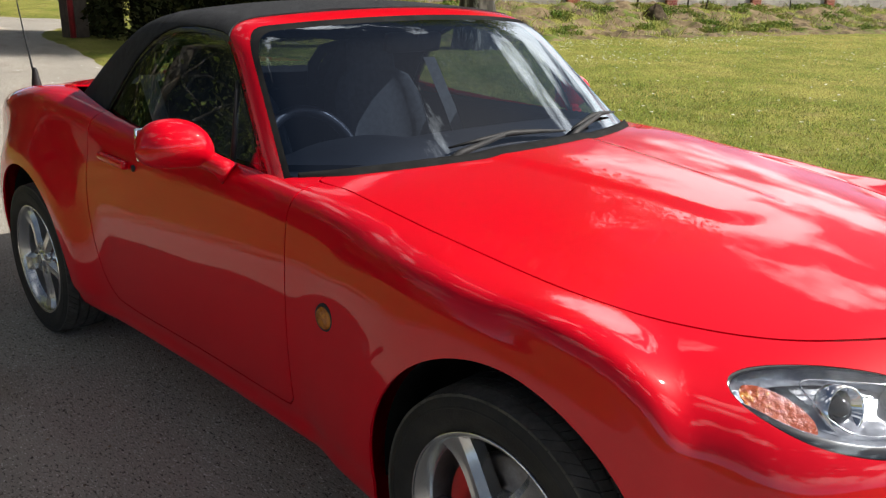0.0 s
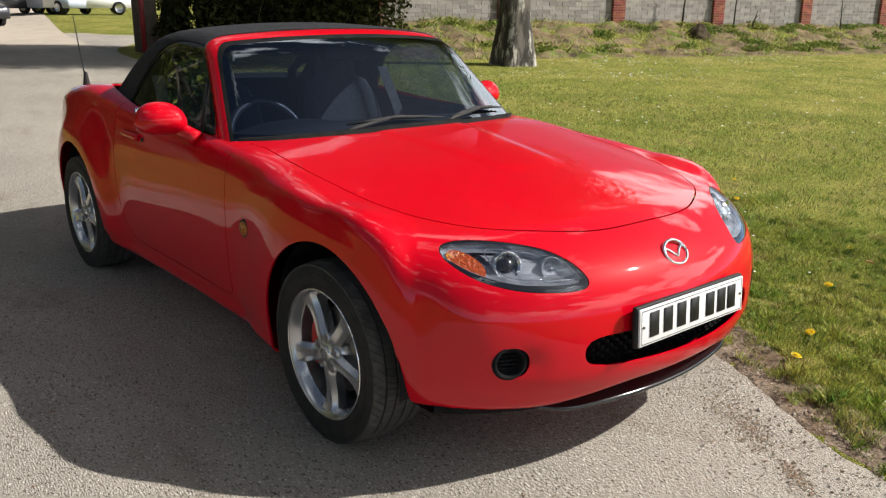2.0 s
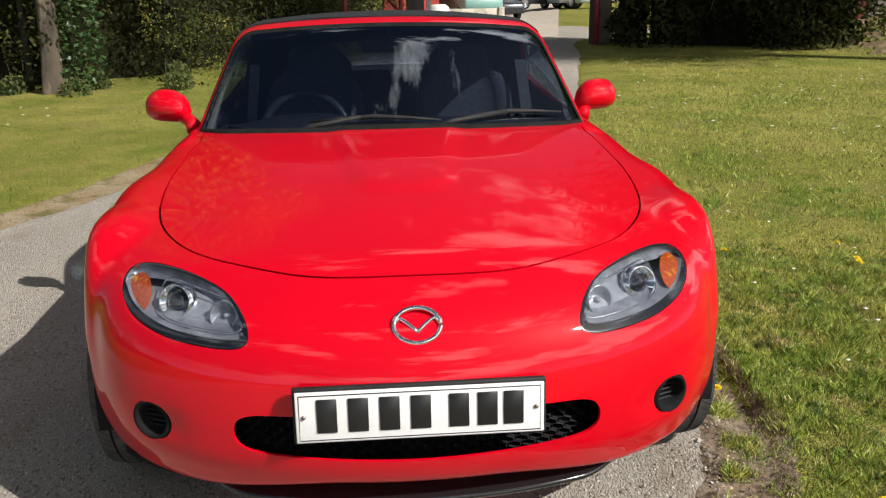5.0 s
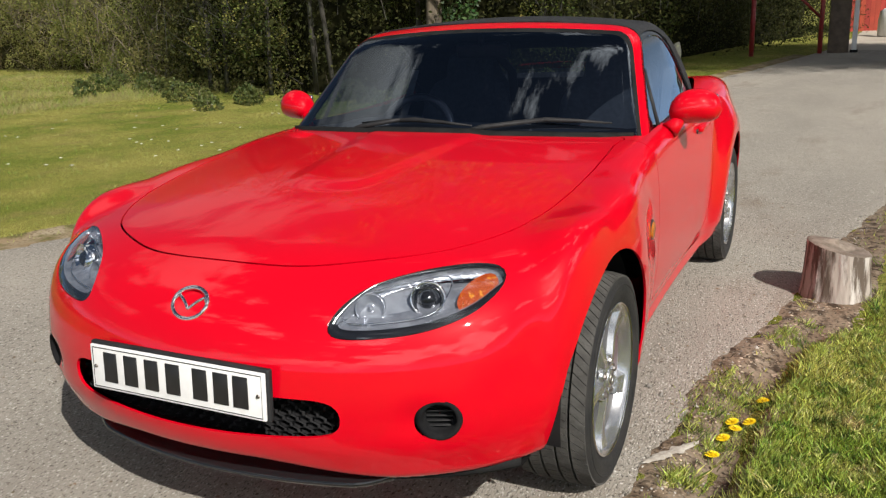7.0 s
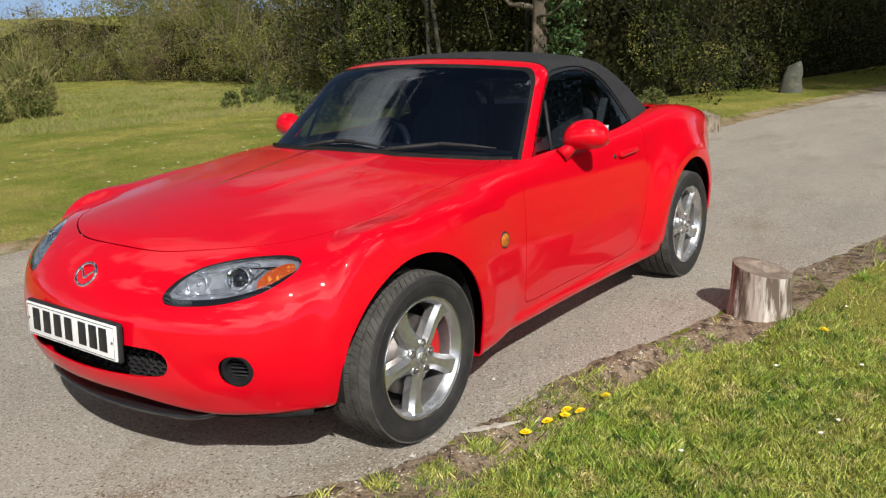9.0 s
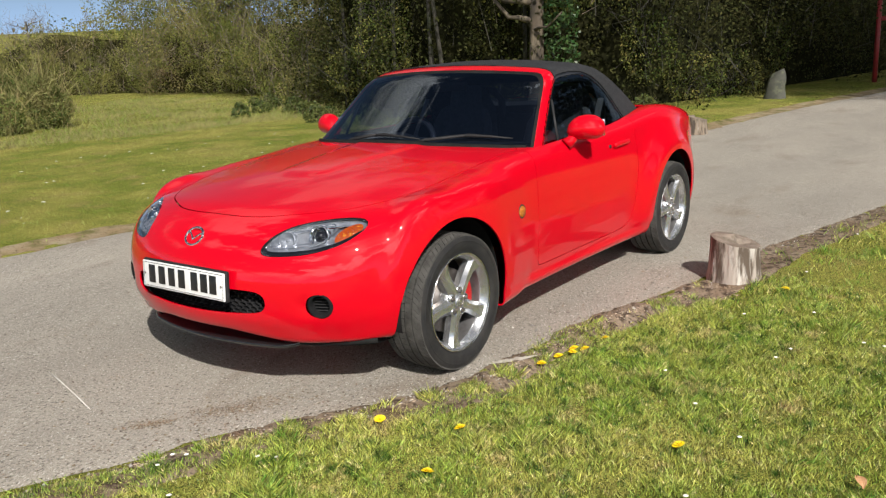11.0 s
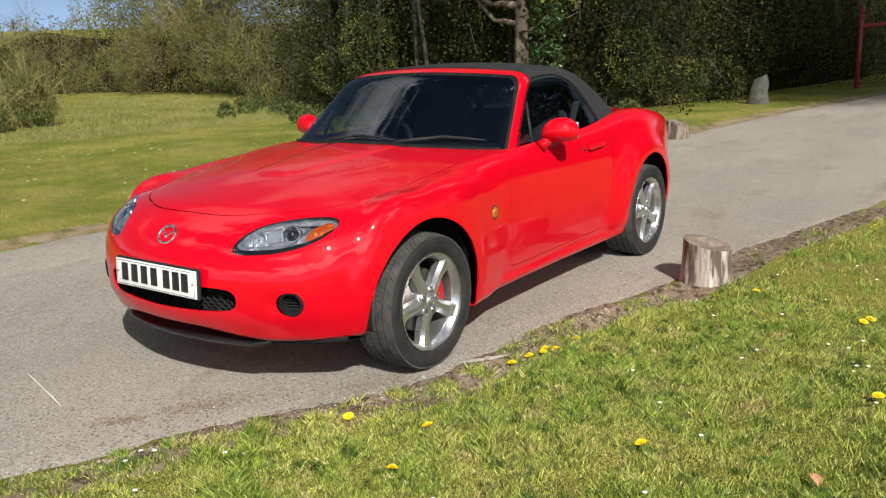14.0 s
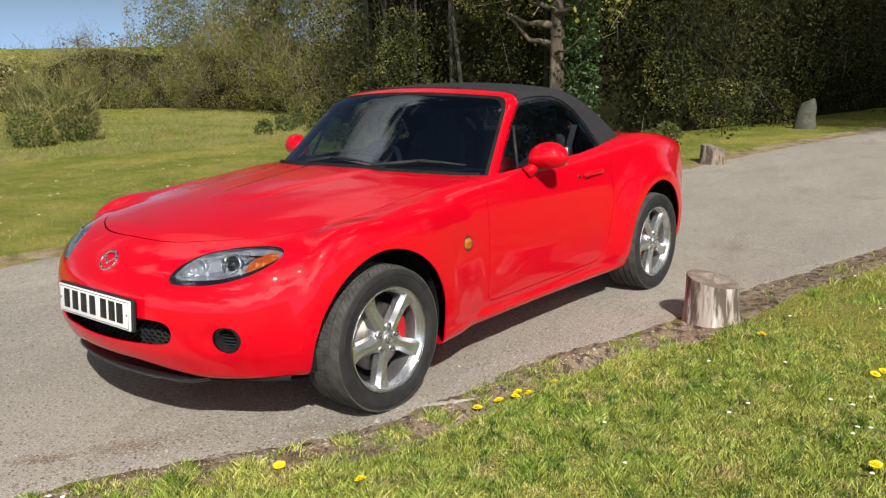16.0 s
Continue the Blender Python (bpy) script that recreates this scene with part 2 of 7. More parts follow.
def closed_curve(pts, n=10):
    """A rounded closed outline through a few corner points."""
    p = np.array(pts, float)
    out = []
    for i in range(len(p)):
        a, b, c, d = p[i - 1], p[i], p[(i + 1) % len(p)], p[(i + 2) % len(p)]
        for t in np.arange(n) / n:
            out.append(0.5 * (2 * b + (c - a) * t + (2 * a - 5 * b + 4 * c - d) * t * t + (3 * b - a - 3 * c + d) * t**3))
    return np.array(out)


def outline_distance(u, v, poly):
    """Signed distance of (u, v) to a closed outline; negative inside."""
    u, v = np.asarray(u, float), np.asarray(v, float)
    best = np.full(u.shape, 1e9)
    inside = np.zeros(u.shape, bool)
    for (ax, ay), (bx, by) in zip(poly, np.roll(poly, -1, axis=0)):
        ex, ey = bx - ax, by - ay
        t = np.clip(((u - ax) * ex + (v - ay) * ey) / (ex * ex + ey * ey + 1e-12), 0, 1)
        best = np.minimum(best, (u - ax - t * ex) ** 2 + (v - ay - t * ey) ** 2)
        if ay != by:
            crosses = ((ay > v) != (by > v)) & (u < (bx - ax) * (v - ay) / (by - ay) + ax)
            inside ^= crosses
    return np.where(inside, -1, 1) * np.sqrt(best)


def cut(mesh, values):
    """The side of a triangle mesh (points, triangles) where the values at its points are negative."""
    pts, tri = mesh
    neg = values < 0
    count = neg[tri].sum(axis=1)
    keep = [tri[count == 3]]
    extra, made, fresh = [], {}, []
    base = len(pts)

    def between(i, j):
        key = (i, j) if i < j else (j, i)
        if key not in made:
            t = values[i] / (values[i] - values[j])
            made[key] = base + len(extra)
            extra.append(pts[i] + (pts[j] - pts[i]) * t)
        return made[key]
    for t in tri[(count == 1) | (count == 2)]:
        t = [int(q) for q in t]
        s = [bool(neg[q]) for q in t]
        while not s[0] or s[2]:
            t, s = t[1:] + t[:1], s[1:] + s[:1]
        a, b, c = t
        if s[1]:
            bc, ca = between(b, c), between(c, a)
            fresh += [(a, b, bc), (a, bc, ca)]
        else:
            ab, ca = between(a, b), between(c, a)
            fresh.append((a, ab, ca))
    if fresh:
        keep.append(np.array(fresh))
    tri = np.concatenate(keep)
    pts = np.concatenate([pts, np.array(extra)]) if extra else pts
    used = np.unique(tri)
    index = np.full(len(pts), -1)
    index[used] = np.arange(len(used))
    return pts[used], index[tri]


def finer(mesh, times=2):
    """Each triangle split in four, so that cuts run smoothly."""
    pts, tri = mesh
    for _ in range(times):
        e = np.sort(np.concatenate([tri[:, [0, 1]], tri[:, [1, 2]], tri[:, [2, 0]]]), axis=1)
        edges, back = np.unique(e, axis=0, return_inverse=True)
        mid = len(pts) + back.reshape(3, -1).T
        pts = np.concatenate([pts, (pts[edges[:, 0]] + pts[edges[:, 1]]) / 2])
        a, b, c, ab, bc, ca = tri[:, 0], tri[:, 1], tri[:, 2], mid[:, 0], mid[:, 1], mid[:, 2]
        tri = np.concatenate([np.stack(q, 1) for q in ((a, ab, ca), (ab, b, bc), (ca, bc, c), (ab, bc, ca))])
    return pts, tri


def normals_of(pts, tri):
    n = np.cross(pts[tri[:, 1]] - pts[tri[:, 0]], pts[tri[:, 2]] - pts[tri[:, 0]])
    out = np.zeros_like(pts)
    for i in range(3):
        np.add.at(out, tri[:, i], n)
    return out / (np.linalg.norm(out, axis=1, keepdims=True) + 1e-12)


def flanged(mesh, depth, keep=None, way=None):
    """Turns the open edges of a panel inwards, so that gaps and holes have depth."""
    pts, tri = mesh
    nor = normals_of(pts, tri)
    e = np.concatenate([tri[:, [0, 1]], tri[:, [1, 2]], tri[:, [2, 0]]])
    key = np.sort(e, axis=1)
    _, first, counts = np.unique(key, axis=0, return_index=True, return_counts=True)
    open_edges = e[first[counts == 1]]
    if keep is not None:
        open_edges = open_edges[keep(pts[open_edges[:, 0]])]
    if not len(open_edges):
        return pts, tri
    a, b = open_edges[:, 0], open_edges[:, 1]
    n, m = len(pts), len(a)
    dirs = -nor if way is None else np.broadcast_to(np.array(way, float), nor.shape)
    more = np.concatenate([pts[a], pts[b], pts[a] + dirs[a] * depth, pts[b] + dirs[b] * depth])
    i = np.arange(m)
    quads = np.concatenate([np.stack([n + m + i, n + i, n + 2 * m + i], 1), np.stack([n + m + i, n + 2 * m + i, n + 3 * m + i], 1)])
    return np.concatenate([pts, more]), np.concatenate([tri, quads])


def grid_tris(rows, cols, wrap):
    i, j = np.meshgrid(np.arange(rows - 1), np.arange(cols if wrap else cols - 1), indexing="ij")
    a, b = i * cols + j, i * cols + (j + 1) % cols
    c, d = a + cols, (i + 1) * cols + (j + 1) % cols
    return np.concatenate([np.stack([a, b, d], -1).reshape(-1, 3), np.stack([a, d, c], -1).reshape(-1, 3)])


def cast(form, origin, way, far):
    """Where rays from inside meet the skin of a form (negative inside)."""
    lo, hi = np.zeros(len(way)), np.full(len(way), far)
    for _ in range(26):
        mid = (lo + hi) / 2
        p = origin + way * mid[:, None]
        out = form(p[:, 0], p[:, 1], p[:, 2]) > 0
        hi, lo = np.where(out, mid, hi), np.where(out, lo, mid)
    return origin + way * ((lo + hi) / 2)[:, None]


def lathe(profile, n=64, axis="x"):
    """A turned form about x (or z) from (radius, height) pairs, as points and quads."""
    pts, faces = [], []
    for r, h in profile:
        for k in range(n):
            c, s = math.cos(2 * math.pi * k / n), math.sin(2 * math.pi * k / n)
            pts.append((h, r * c, r * s) if axis == "x" else (r * c, r * s, h))
    for i in range(len(profile) - 1):
        for k in range(n):
            a, b = i * n + k, i * n + (k + 1) % n
            faces.append((a, b, b + n, a + n))
    return pts, faces


def merged(*meshes):
    pts, faces = [], []
    for p, f in meshes:
        faces += [tuple(int(i) + len(pts) for i in q) for q in f]
        pts += [tuple(q) for q in p]
    return pts, faces


def moved(mesh, m):
    return [tuple(m @ Vector(p)) for p in mesh[0]], mesh[1]


def rounded_box(size, bevel=0.01, segments=2):
    bm = bmesh.new()
    bmesh.ops.create_cube(bm, size=1)
    bmesh.ops.scale(bm, vec=size, verts=bm.verts)
    bmesh.ops.bevel(bm, geom=bm.edges[:], offset=bevel, segments=segments, affect="EDGES", profile=0.6)
    return bm


def shifted(bm, m):
    bmesh.ops.transform(bm, matrix=m, verts=bm.verts)
    return bm


def tube(points, radii, n=8):
    """A round bar along points, as points and faces, closed at both ends."""
    pts, faces = [], []
    p = [Vector(q) for q in points]
    radii = radii if hasattr(radii, "__len__") else [radii] * len(p)
    up = Vector((0.13, 0.31, 1)).normalized()
    for i, q in enumerate(p):
        d = (p[min(i + 1, len(p) - 1)] - p[max(i - 1, 0)]).normalized()
        s = d.cross(up)
        if s.length < 0.05:
            s = d.cross(Vector((1, 0, 0)))
        s.normalize()
        u = s.cross(d)
        for k in range(n):
            a = 2 * math.pi * k / n
            pts.append(tuple(q + (s * math.cos(a) + u * math.sin(a)) * radii[i]))
    for i in range(len(p) - 1):
        for k in range(n):
            a, b = i * n + k, i * n + (k + 1) % n
            faces.append((a, b, b + n, a + n))
    faces.append(tuple(range(n))[::-1])
    faces.append(tuple(range((len(p) - 1) * n, len(p) * n)))
    return pts, faces

# ---- ground ----
LEFT = spline((-14, -7.5), (-8, -3.6), (-4, -1.15), (-2.4, -0.2), (-1.6, 0.23), (-0.92, 0.53), (-0.2, 0.93), (0.74, 1.03), (1.64, 1.25), (2.6, 1.40), (4.5, 1.85), (5.8, 2.1), (9.6, 2.9), (14, 4.0), (20, 5.6), (24, 9.0), (30, 16))
RIGHT = spline((-14, -12.5), (-8, -8.0), (-4, -5.2), (-1.5, -3.9), (0.2, -3.45), (1.1, -3.40), (1.8, -3.1), (2.6, -2.5), (3.6, -2.0), (5.8, -1.48), (8.8, -1.25), (12, -0.80), (15, -0.15), (20, 0.7), (30, 2.0))


# how far the lawn's cut edge stands back from the tarmac
CUT = spline((-4, 0.03), (-2, 0.03), (-1.14, 0.05), (-0.7, 0.10), (-0.3, 0.14), (-0.1, 0.16), (0.25, 0.16), (0.9, 0.17), (1.3, 0.16), (1.52, 0.27), (1.9, 0.16), (2.5, 0.10), (4, 0.08), (30, 0.08))


def ground_height(x, y):
    x, y = np.asarray(x, float), np.asarray(y, float)
    base = 0.018 * np.maximum(y - 2.0, 0) * (1 - smooth01(y, 14, 30) * 0.4)
    base = np.minimum(base, 0.6)
    d = (x - 13.6) * 0.193 + (y - 11.9) * 0.98
    bank = 0.72 * smooth01(d, 0, 4.2) * (1 - smooth01(d, 6, 14)) * smooth01(x, 8.5, 12.5)
    hill = 10.0 * smooth01(-0.75 * x + 0.66 * y, 70, 240)
    verge = 0.34 * smooth01(x, 6.5, 10) * smooth01(y, 24, 38)
    beside = x - LEFT(y)
    dip = -0.042 * smooth01(beside, 0.0, 0.10) * (1 - smooth01(beside - CUT(y), -0.02, 0.05)) * smooth01(y, -0.35, 0.15) * (1 - smooth01(y, 1.40, 1.72))
    left_lawn = dip + 0.014 * smooth01(beside - CUT(y), -0.03, 0.05) * smooth01(y, -30, -20) * (1 - smooth01(y, 20, 24))
    right_lawn = 0.03 * smooth01(RIGHT(y) - x, 0.0, 0.3)
    return base + verge + bank + hill + left_lawn + right_lawn


# dark specks put the shade between grass blades into the ground colour
M_LAWN = material("lawn_soil_and_shade", (0.19, 0.228, 0.034), 0.95, second=(0.39, 0.36, 0.092), scale=0.9, spread=(0.40, 0.62), third=(0.33, 0.275, 0.095), third_scale=2.2, third_spread=(0.53, 0.70), bump=1.0, bump_scale=160, speck=((0.040, 0.046, 0.012), 170, (0.46, 0.57)), speck2=((0.40, 0.37, 0.12), 150, (0.57, 0.67)), spec=0.05)
M_ROAD = material("worn_tarmac", (0.288, 0.264, 0.226), 0.92, second=(0.392, 0.358, 0.305), scale=0.9, spread=(0.35, 0.7), third=(0.215, 0.175, 0.135), third_scale=1.9, third_spread=(0.56, 0.76), stretch=(1.0, 0.45, 1.0), bump=1.0, bump_scale=200, speck=((0.085, 0.075, 0.062), 130, (0.55, 0.64)), speck2=((0.66, 0.63, 0.58), 160, (0.575, 0.66)), spec=0.2)
u = np.linspace(-1, 1, 241)
gx = 0.6 + 9 * u + 420 * np.sign(u) * np.abs(u) ** 7
gy = 3.0 + 12 * u + 420 * np.sign(u) * np.abs(u) ** 7
GX, GY = np.meshgrid(gx, gy)
GZ = ground_height(GX, GY)
on_road = (GX < LEFT(GY) - 0.10) & (GX > RIGHT(GY) + 0.10) & (GY > -14) & (GY < 30)
GZ = GZ - 0.03 * on_road
faces = grid_tris(241, 241, False)
ground = tagged(fast_part("ground", np.stack([GX.ravel(), GY.ravel(), GZ.ravel()], 1), faces, M_LAWN), "mown lawn with yellowish dry patches", "ground", kind="structure")
ys = np.concatenate([np.arange(-14, 8, 0.06), np.arange(8, 30, 0.3)])
cols = 41
rp = []
for y in ys:
    a, b = float(RIGHT(y)), float(LEFT(y))
    a += 0.05 * noise.noise((y * 2.1, 0, 3)) + 0.03 * noise.noise((y * 7, 2, 3))
    b += 0.06 * noise.noise((y * 1.9, 5, 3)) + 0.04 * noise.noise((y * 8, 9, 3))
    for k in range(cols):
        x = a + (b - a) * k / (cols - 1)
        edge = min(k, cols - 1 - k) / 2.0
        under = 0.006 * math.exp(-((x - 0.05) / 1.1) ** 4 - ((y - 1.2) / 2.2) ** 4)
        rp.append((x, y, float(0.018 * max(y - 2, 0) * (1 - smooth01(y, 14, 30) * 0.4)) + 0.004 + under + 0.004 * noise.noise((x * 2, y * 2, 1)) * min(edge, 1) - (0.02 if edge == 0 else 0)))
tagged(fast_part("road", np.array(rp), grid_tris(len(ys), cols, False), M_ROAD), "pale worn tarmac drive with gritty edges", "road", kind="structure")

# ---- the car: forms of its skin ----
# The front axle stands over the origin; the nose points to -y.
TOP_LINE = spline((-0.85, 0.56), (-0.70, 0.662), (-0.545, 0.722), (-0.3, 0.775), (0, 0.82), (0.3, 0.852), (0.6, 0.876), (0.8, 0.882),
                  (1.5, 0.905), (2.0, 0.93), (2.4, 0.942), (2.8, 0.922), (3.05, 0.885), (3.25, 0.83))
CROWN = spline((-0.7, 0.15), (-0.36, 0.13), (0, 0.112), (0.78, 0.06), (1.6, 0.05), (2.6, 0.08), (3.2, 0.12))
SIDE = spline((0.15, 0.755), (0.20, 0.782), (0.225, 0.790), (0.255, 0.787), (0.29, 0.795), (0.40, 0.810), (0.55, 0.816), (0.70, 0.810), (0.80, 0.797), (0.88, 0.785), (0.98, 0.76))
PLAN = spline((-0.75, -0.14), (-0.5, -0.055), (-0.36, -0.03), (-0.25, -0.018), (-0.1, 0), (0.4, 0), (1.2, -0.010), (1.9, 0), (2.4, 0), (2.75, -0.042), (3.0, -0.115), (3.2, -0.20))
NOSE = spline((0.14, -0.63), (0.20, -0.67), (0.28, -0.712), (0.34, -0.738), (0.40, -0.744), (0.48, -0.740), (0.56, -0.722), (0.64, -0.680), (0.72, -0.60), (0.85, -0.43))


def smin(a, b, k):
    return -smax(-a, -b, k)


def bulge(ax, y):
    """The raised tongue in the middle of the bonnet."""
    half = 0.125 + 0.09 * smooth01(y, -0.1, 0.75)
    front = smooth01(y + 0.115 - 2.2 * ax**2, -0.035, 0.085)
    return 0.0065 * front * (1 - smooth01(ax, half - 0.028, half + 0.045)) * (1 - smooth01(y, 0.75, 0.95))


def body_form(x, y, z):
    ax = np.abs(x)
    fender = 0.004 * np.exp(-((y + 0.02) / 0.34) ** 2) * np.exp(-((ax - 0.75) / 0.10) ** 2)
    haunch = 0.035 * np.exp(-((y - 2.3) / 0.42) ** 2) * np.exp(-((ax - 0.72) / 0.16) ** 2)
    top = TOP_LINE(y) - CROWN(y) * ax**2 + fender + haunch + bulge(ax, y)
    rf = np.hypot(y, z - 0.31)
    rr = np.hypot(y - 2.33, z - 0.32)
    soft = np.where(y < -0.05, 0.055, 0.055 + 0.075 * smooth01(y, -0.05, 0.1)) + 0.06 * smooth01(z, 0.55, 0.72)
    flare = 0.026 * np.exp(-(np.maximum(rf - 0.385, 0) / soft) ** 2) + 0.048 * np.exp(-(np.maximum(rr - 0.38, 0) / 0.13) ** 2)
    side = ax - (SIDE(z) + PLAN(y) + flare * smooth01(z, 0.15, 0.3))
    dish = 0.011 * np.exp(-((ax - 0.560) / 0.040) ** 2 - ((z - 0.408) / 0.036) ** 2)
    nose = dish + NOSE(z) + 0.38 * ax**2 + 0.40 * ax**6 + 0.02 * smooth01(0.42 - z, 0, 0.17) * smooth01(ax, 0.48, 0.75) - y
    tail = y - (3.25 - 0.30 * ax**2 - 0.35 * ax**6 - 0.35 * (z - 0.62) ** 2)
    floor_ = (0.185 + 0.053 * (1 - smooth01(y, -0.34, -0.2)) + 0.040 * (1 - smooth01(ax, 0.15, 0.50)) * (y < -0.3) + 0.10 * smooth01(y, 2.4, 3.2)) - z
    d = smax(side, z - top, 0.07)
    d = smax(d, nose * 0.9, 0.10)
    d = smax(d, tail, 0.12)
    p = 3.0
    rise = 0.373 - 0.25 * np.maximum(0.74 - ax, 0)
    drum = (((np.abs(y) / np.where(y < 0, 0.380, 0.56)) ** p + (np.abs(z - 0.40) / rise) ** p) ** (1 / p) - 1) * 0.38
    face = ax - (0.850 - 0.17 * np.maximum(z - 0.45, 0) ** 1.5 - 0.8 * np.maximum(-y - 0.1, 0) ** 2 - 0.22 * np.maximum(y - 0.1, 0) ** 1.5 - 0.05 * smooth01(0.52 - z, 0, 0.2) * smooth01(-y, 0.12, 0.30))
    drum = smax(drum, face, 0.042)
    groove = 0.005 * np.exp(-((drum - 0.030) / 0.040) ** 2) * smooth01(z, 0.42, 0.54) * (1 - smooth01(z, 0.665, 0.745)) * (1 - smooth01(y, -0.12, 0.18)) * smooth01(ax, 0.60, 0.70)
    d = smin(d + groove, drum, 0.016 + 0.06 * smooth01(y, -0.05, 0.3))
    return smax(d, floor_, 0.03)


SCREEN_BASE, SCREEN_RAKE, SCREEN_BOW = 0.60, 1.2, 0.40
ROOF_LINE = spline((0.8, 1.19), (1.03, 1.228), (1.25, 1.25), (1.55, 1.256), (1.78, 1.225), (2.0, 1.13), (2.2, 1.02), (2.4, 0.93), (2.6, 0.85))


def screen_distance(x, y, z):
    return (SCREEN_BASE + SCREEN_RAKE * (z - 0.86) + SCREEN_BOW * x**2 - y) * 0.64


def roof_distance(x, y, z):
    return z - (ROOF_LINE(y) - 0.12 * x**2)


def side_distance(x, y, z):
    return np.abs(x) - (0.735 - 0.36 * (z - 0.85) - 0.12 * np.maximum((y - 1.5) / 0.9, 0) ** 2)


def house_form(x, y, z):
    return smax(smax(screen_distance(x, y, z), side_distance(x, y, z) * 0.94, 0.06), roof_distance(x, y, z) * 0.93, 0.065)


# skin of the body: rays from a line inside, with a half ball at each end
ring = np.radians(np.arange(0, 360, 1.0))
lat_f = np.radians(np.concatenate([[89.8], np.arange(88.5, 0, -1.0)]))
lat_r = np.radians(np.concatenate([np.arange(2.0, 89, 2.5), [89.8]]))
starts, ways = [], []
for a in lat_f:
    starts.append(np.tile([0, 0.02, 0.44], (len(ring), 1)))
    ways.append(np.stack([np.cos(a) * np.sin(ring), np.full(len(ring), -np.sin(a)), np.cos(a) * np.cos(ring)], 1))
for y in np.arange(0.02, 2.35, 0.014):
    starts.append(np.tile([0, y, 0.44], (len(ring), 1)))
    ways.append(np.stack([np.sin(ring), np.zeros(len(ring)), np.cos(ring)], 1))
for a in lat_r:
    starts.append(np.tile([0, 2.35, 0.44], (len(ring), 1)))
    ways.append(np.stack([np.cos(a) * np.sin(ring), np.full(len(ring), np.sin(a)), np.cos(a) * np.cos(ring)], 1))
skin = cast(body_form, np.concatenate(starts), np.concatenate(ways), 1.6), grid_tris(len(starts), len(ring), True)

# openings, seen from the front (x, z), the side (y, z) or above (x, y)
ARCH_F, ARCH_R = (-0.005, 0.315, 0.343), (2.325, 0.325, 0.345)
MOUTH = closed_curve([(0.40, 0.430), (0.395, 0.392), (0.35, 0.372), (0.2, 0.362), (0, 0.358), (-0.2, 0.362), (-0.35, 0.372), (-0.395, 0.392),
                      (-0.40, 0.430), (-0.37, 0.455), (-0.28, 0.462), (0, 0.465), (0.28, 0.462), (0.37, 0.455)], 6)
LAMP = closed_curve([(0.681, 0.683), (0.658, 0.703), (0.600, 0.711), (0.510, 0.706), (0.430, 0.689), (0.386, 0.664), (0.364, 0.634), (0.362, 0.607),
                     (0.392, 0.592), (0.470, 0.592), (0.560, 0.602), (0.636, 0.626), (0.674, 0.657)], 6)
BONNET_HALF = [(0.2, -0.538), (0.35, -0.482), (0.50, -0.380), (0.605, -0.235), (0.662, -0.07), (0.686, 0.15), (0.686, 0.40), (0.676, 0.60), (0.655, 0.735), (0.35, 0.640)]
BONNET = closed_curve([(0, -0.552)] + BONNET_HALF + [(0, 0.594)] + [(-a, b) for a, b in reversed(BONNET_HALF)], 8)
DOOR = closed_curve([(0.70, 0.845), (0.692, 0.75), (0.690, 0.55), (0.695, 0.36), (0.71, 0.30), (0.78, 0.285), (1.2, 0.285), (1.62, 0.29), (1.74, 0.33), (1.80, 0.50),
                     (1.83, 0.66), (1.825, 0.80), (1.81, 0.95), (1.5, 0.99), (1.1, 0.99), (0.74, 0.97)], 6)


def openings(p):
    """Negative where the painted skin is open: arches, mouth, lamps, fog rings and cockpit."""
    x, y, z = p[:, 0], p[:, 1], p[:, 2]
    ax = np.abs(x)
    g = np.full(len(p), 1.0)
    for cy, cz, r in (ARCH_F, ARCH_R):
        arch = np.maximum(np.hypot(y - cy, z - cz) - r, 0.40 - ax)
        leg = np.maximum(np.maximum(np.abs(y - cy) - r, z - cz), 0.40 - ax)
        g = np.minimum(g, np.minimum(arch, np.maximum(leg, z - 0.30) + 0.0))
    front = y < -0.25
    far = np.full(len(p), 1.0)
    g = np.minimum(g, np.where(front, outline_distance(x, z, MOUTH), far))
    g = np.minimum(g, np.where(front, outline_distance(ax, z, LAMP), far))
    g = np.minimum(g, np.where(front, np.hypot((ax - 0.596) / 1.04, z - 0.406) - 0.046, far))
    pit = np.maximum(np.maximum(SCREEN_BASE + SCREEN_BOW * ax**2 - 0.015 - y, ax - 0.731 + 0.12 * np.maximum((y - 1.5) / 0.9, 0) ** 2), y - 2.40)
    g = np.minimum(g, np.where(z > 0.7, pit, far))
    return g


def lamp_lens(p):
    return np.where(p[:, 1] < -0.2, outline_distance(np.abs(p[:, 0]), p[:, 2], LAMP) + 0.002, 1.0)



def skin_x(y, z):
    """Half-width of the skin at a height."""
    return float(cast(body_form, np.array([[0.0, y, z]]), np.array([[1.0, 0, 0]]), 1.2)[0][0])


car = tagged(new("sports_car"), "red two-seat convertible with a closed black fabric roof", "car")
shell = cut(skin, -openings(skin[0]))


def bonnet_at(p):
    return np.where(p[:, 2] > 0.6, outline_distance(p[:, 0], p[:, 1], BONNET), 1.0)


def door_at(p, s):
    return np.where(p[:, 0] * s > 0.5, outline_distance(p[:, 1], p[:, 2], DOOR), 1.0)


def cutpart(mesh, f):
    return cut(mesh, f(mesh[0]))


def not_low(p):
    return (p[:, 2] > 0.24)


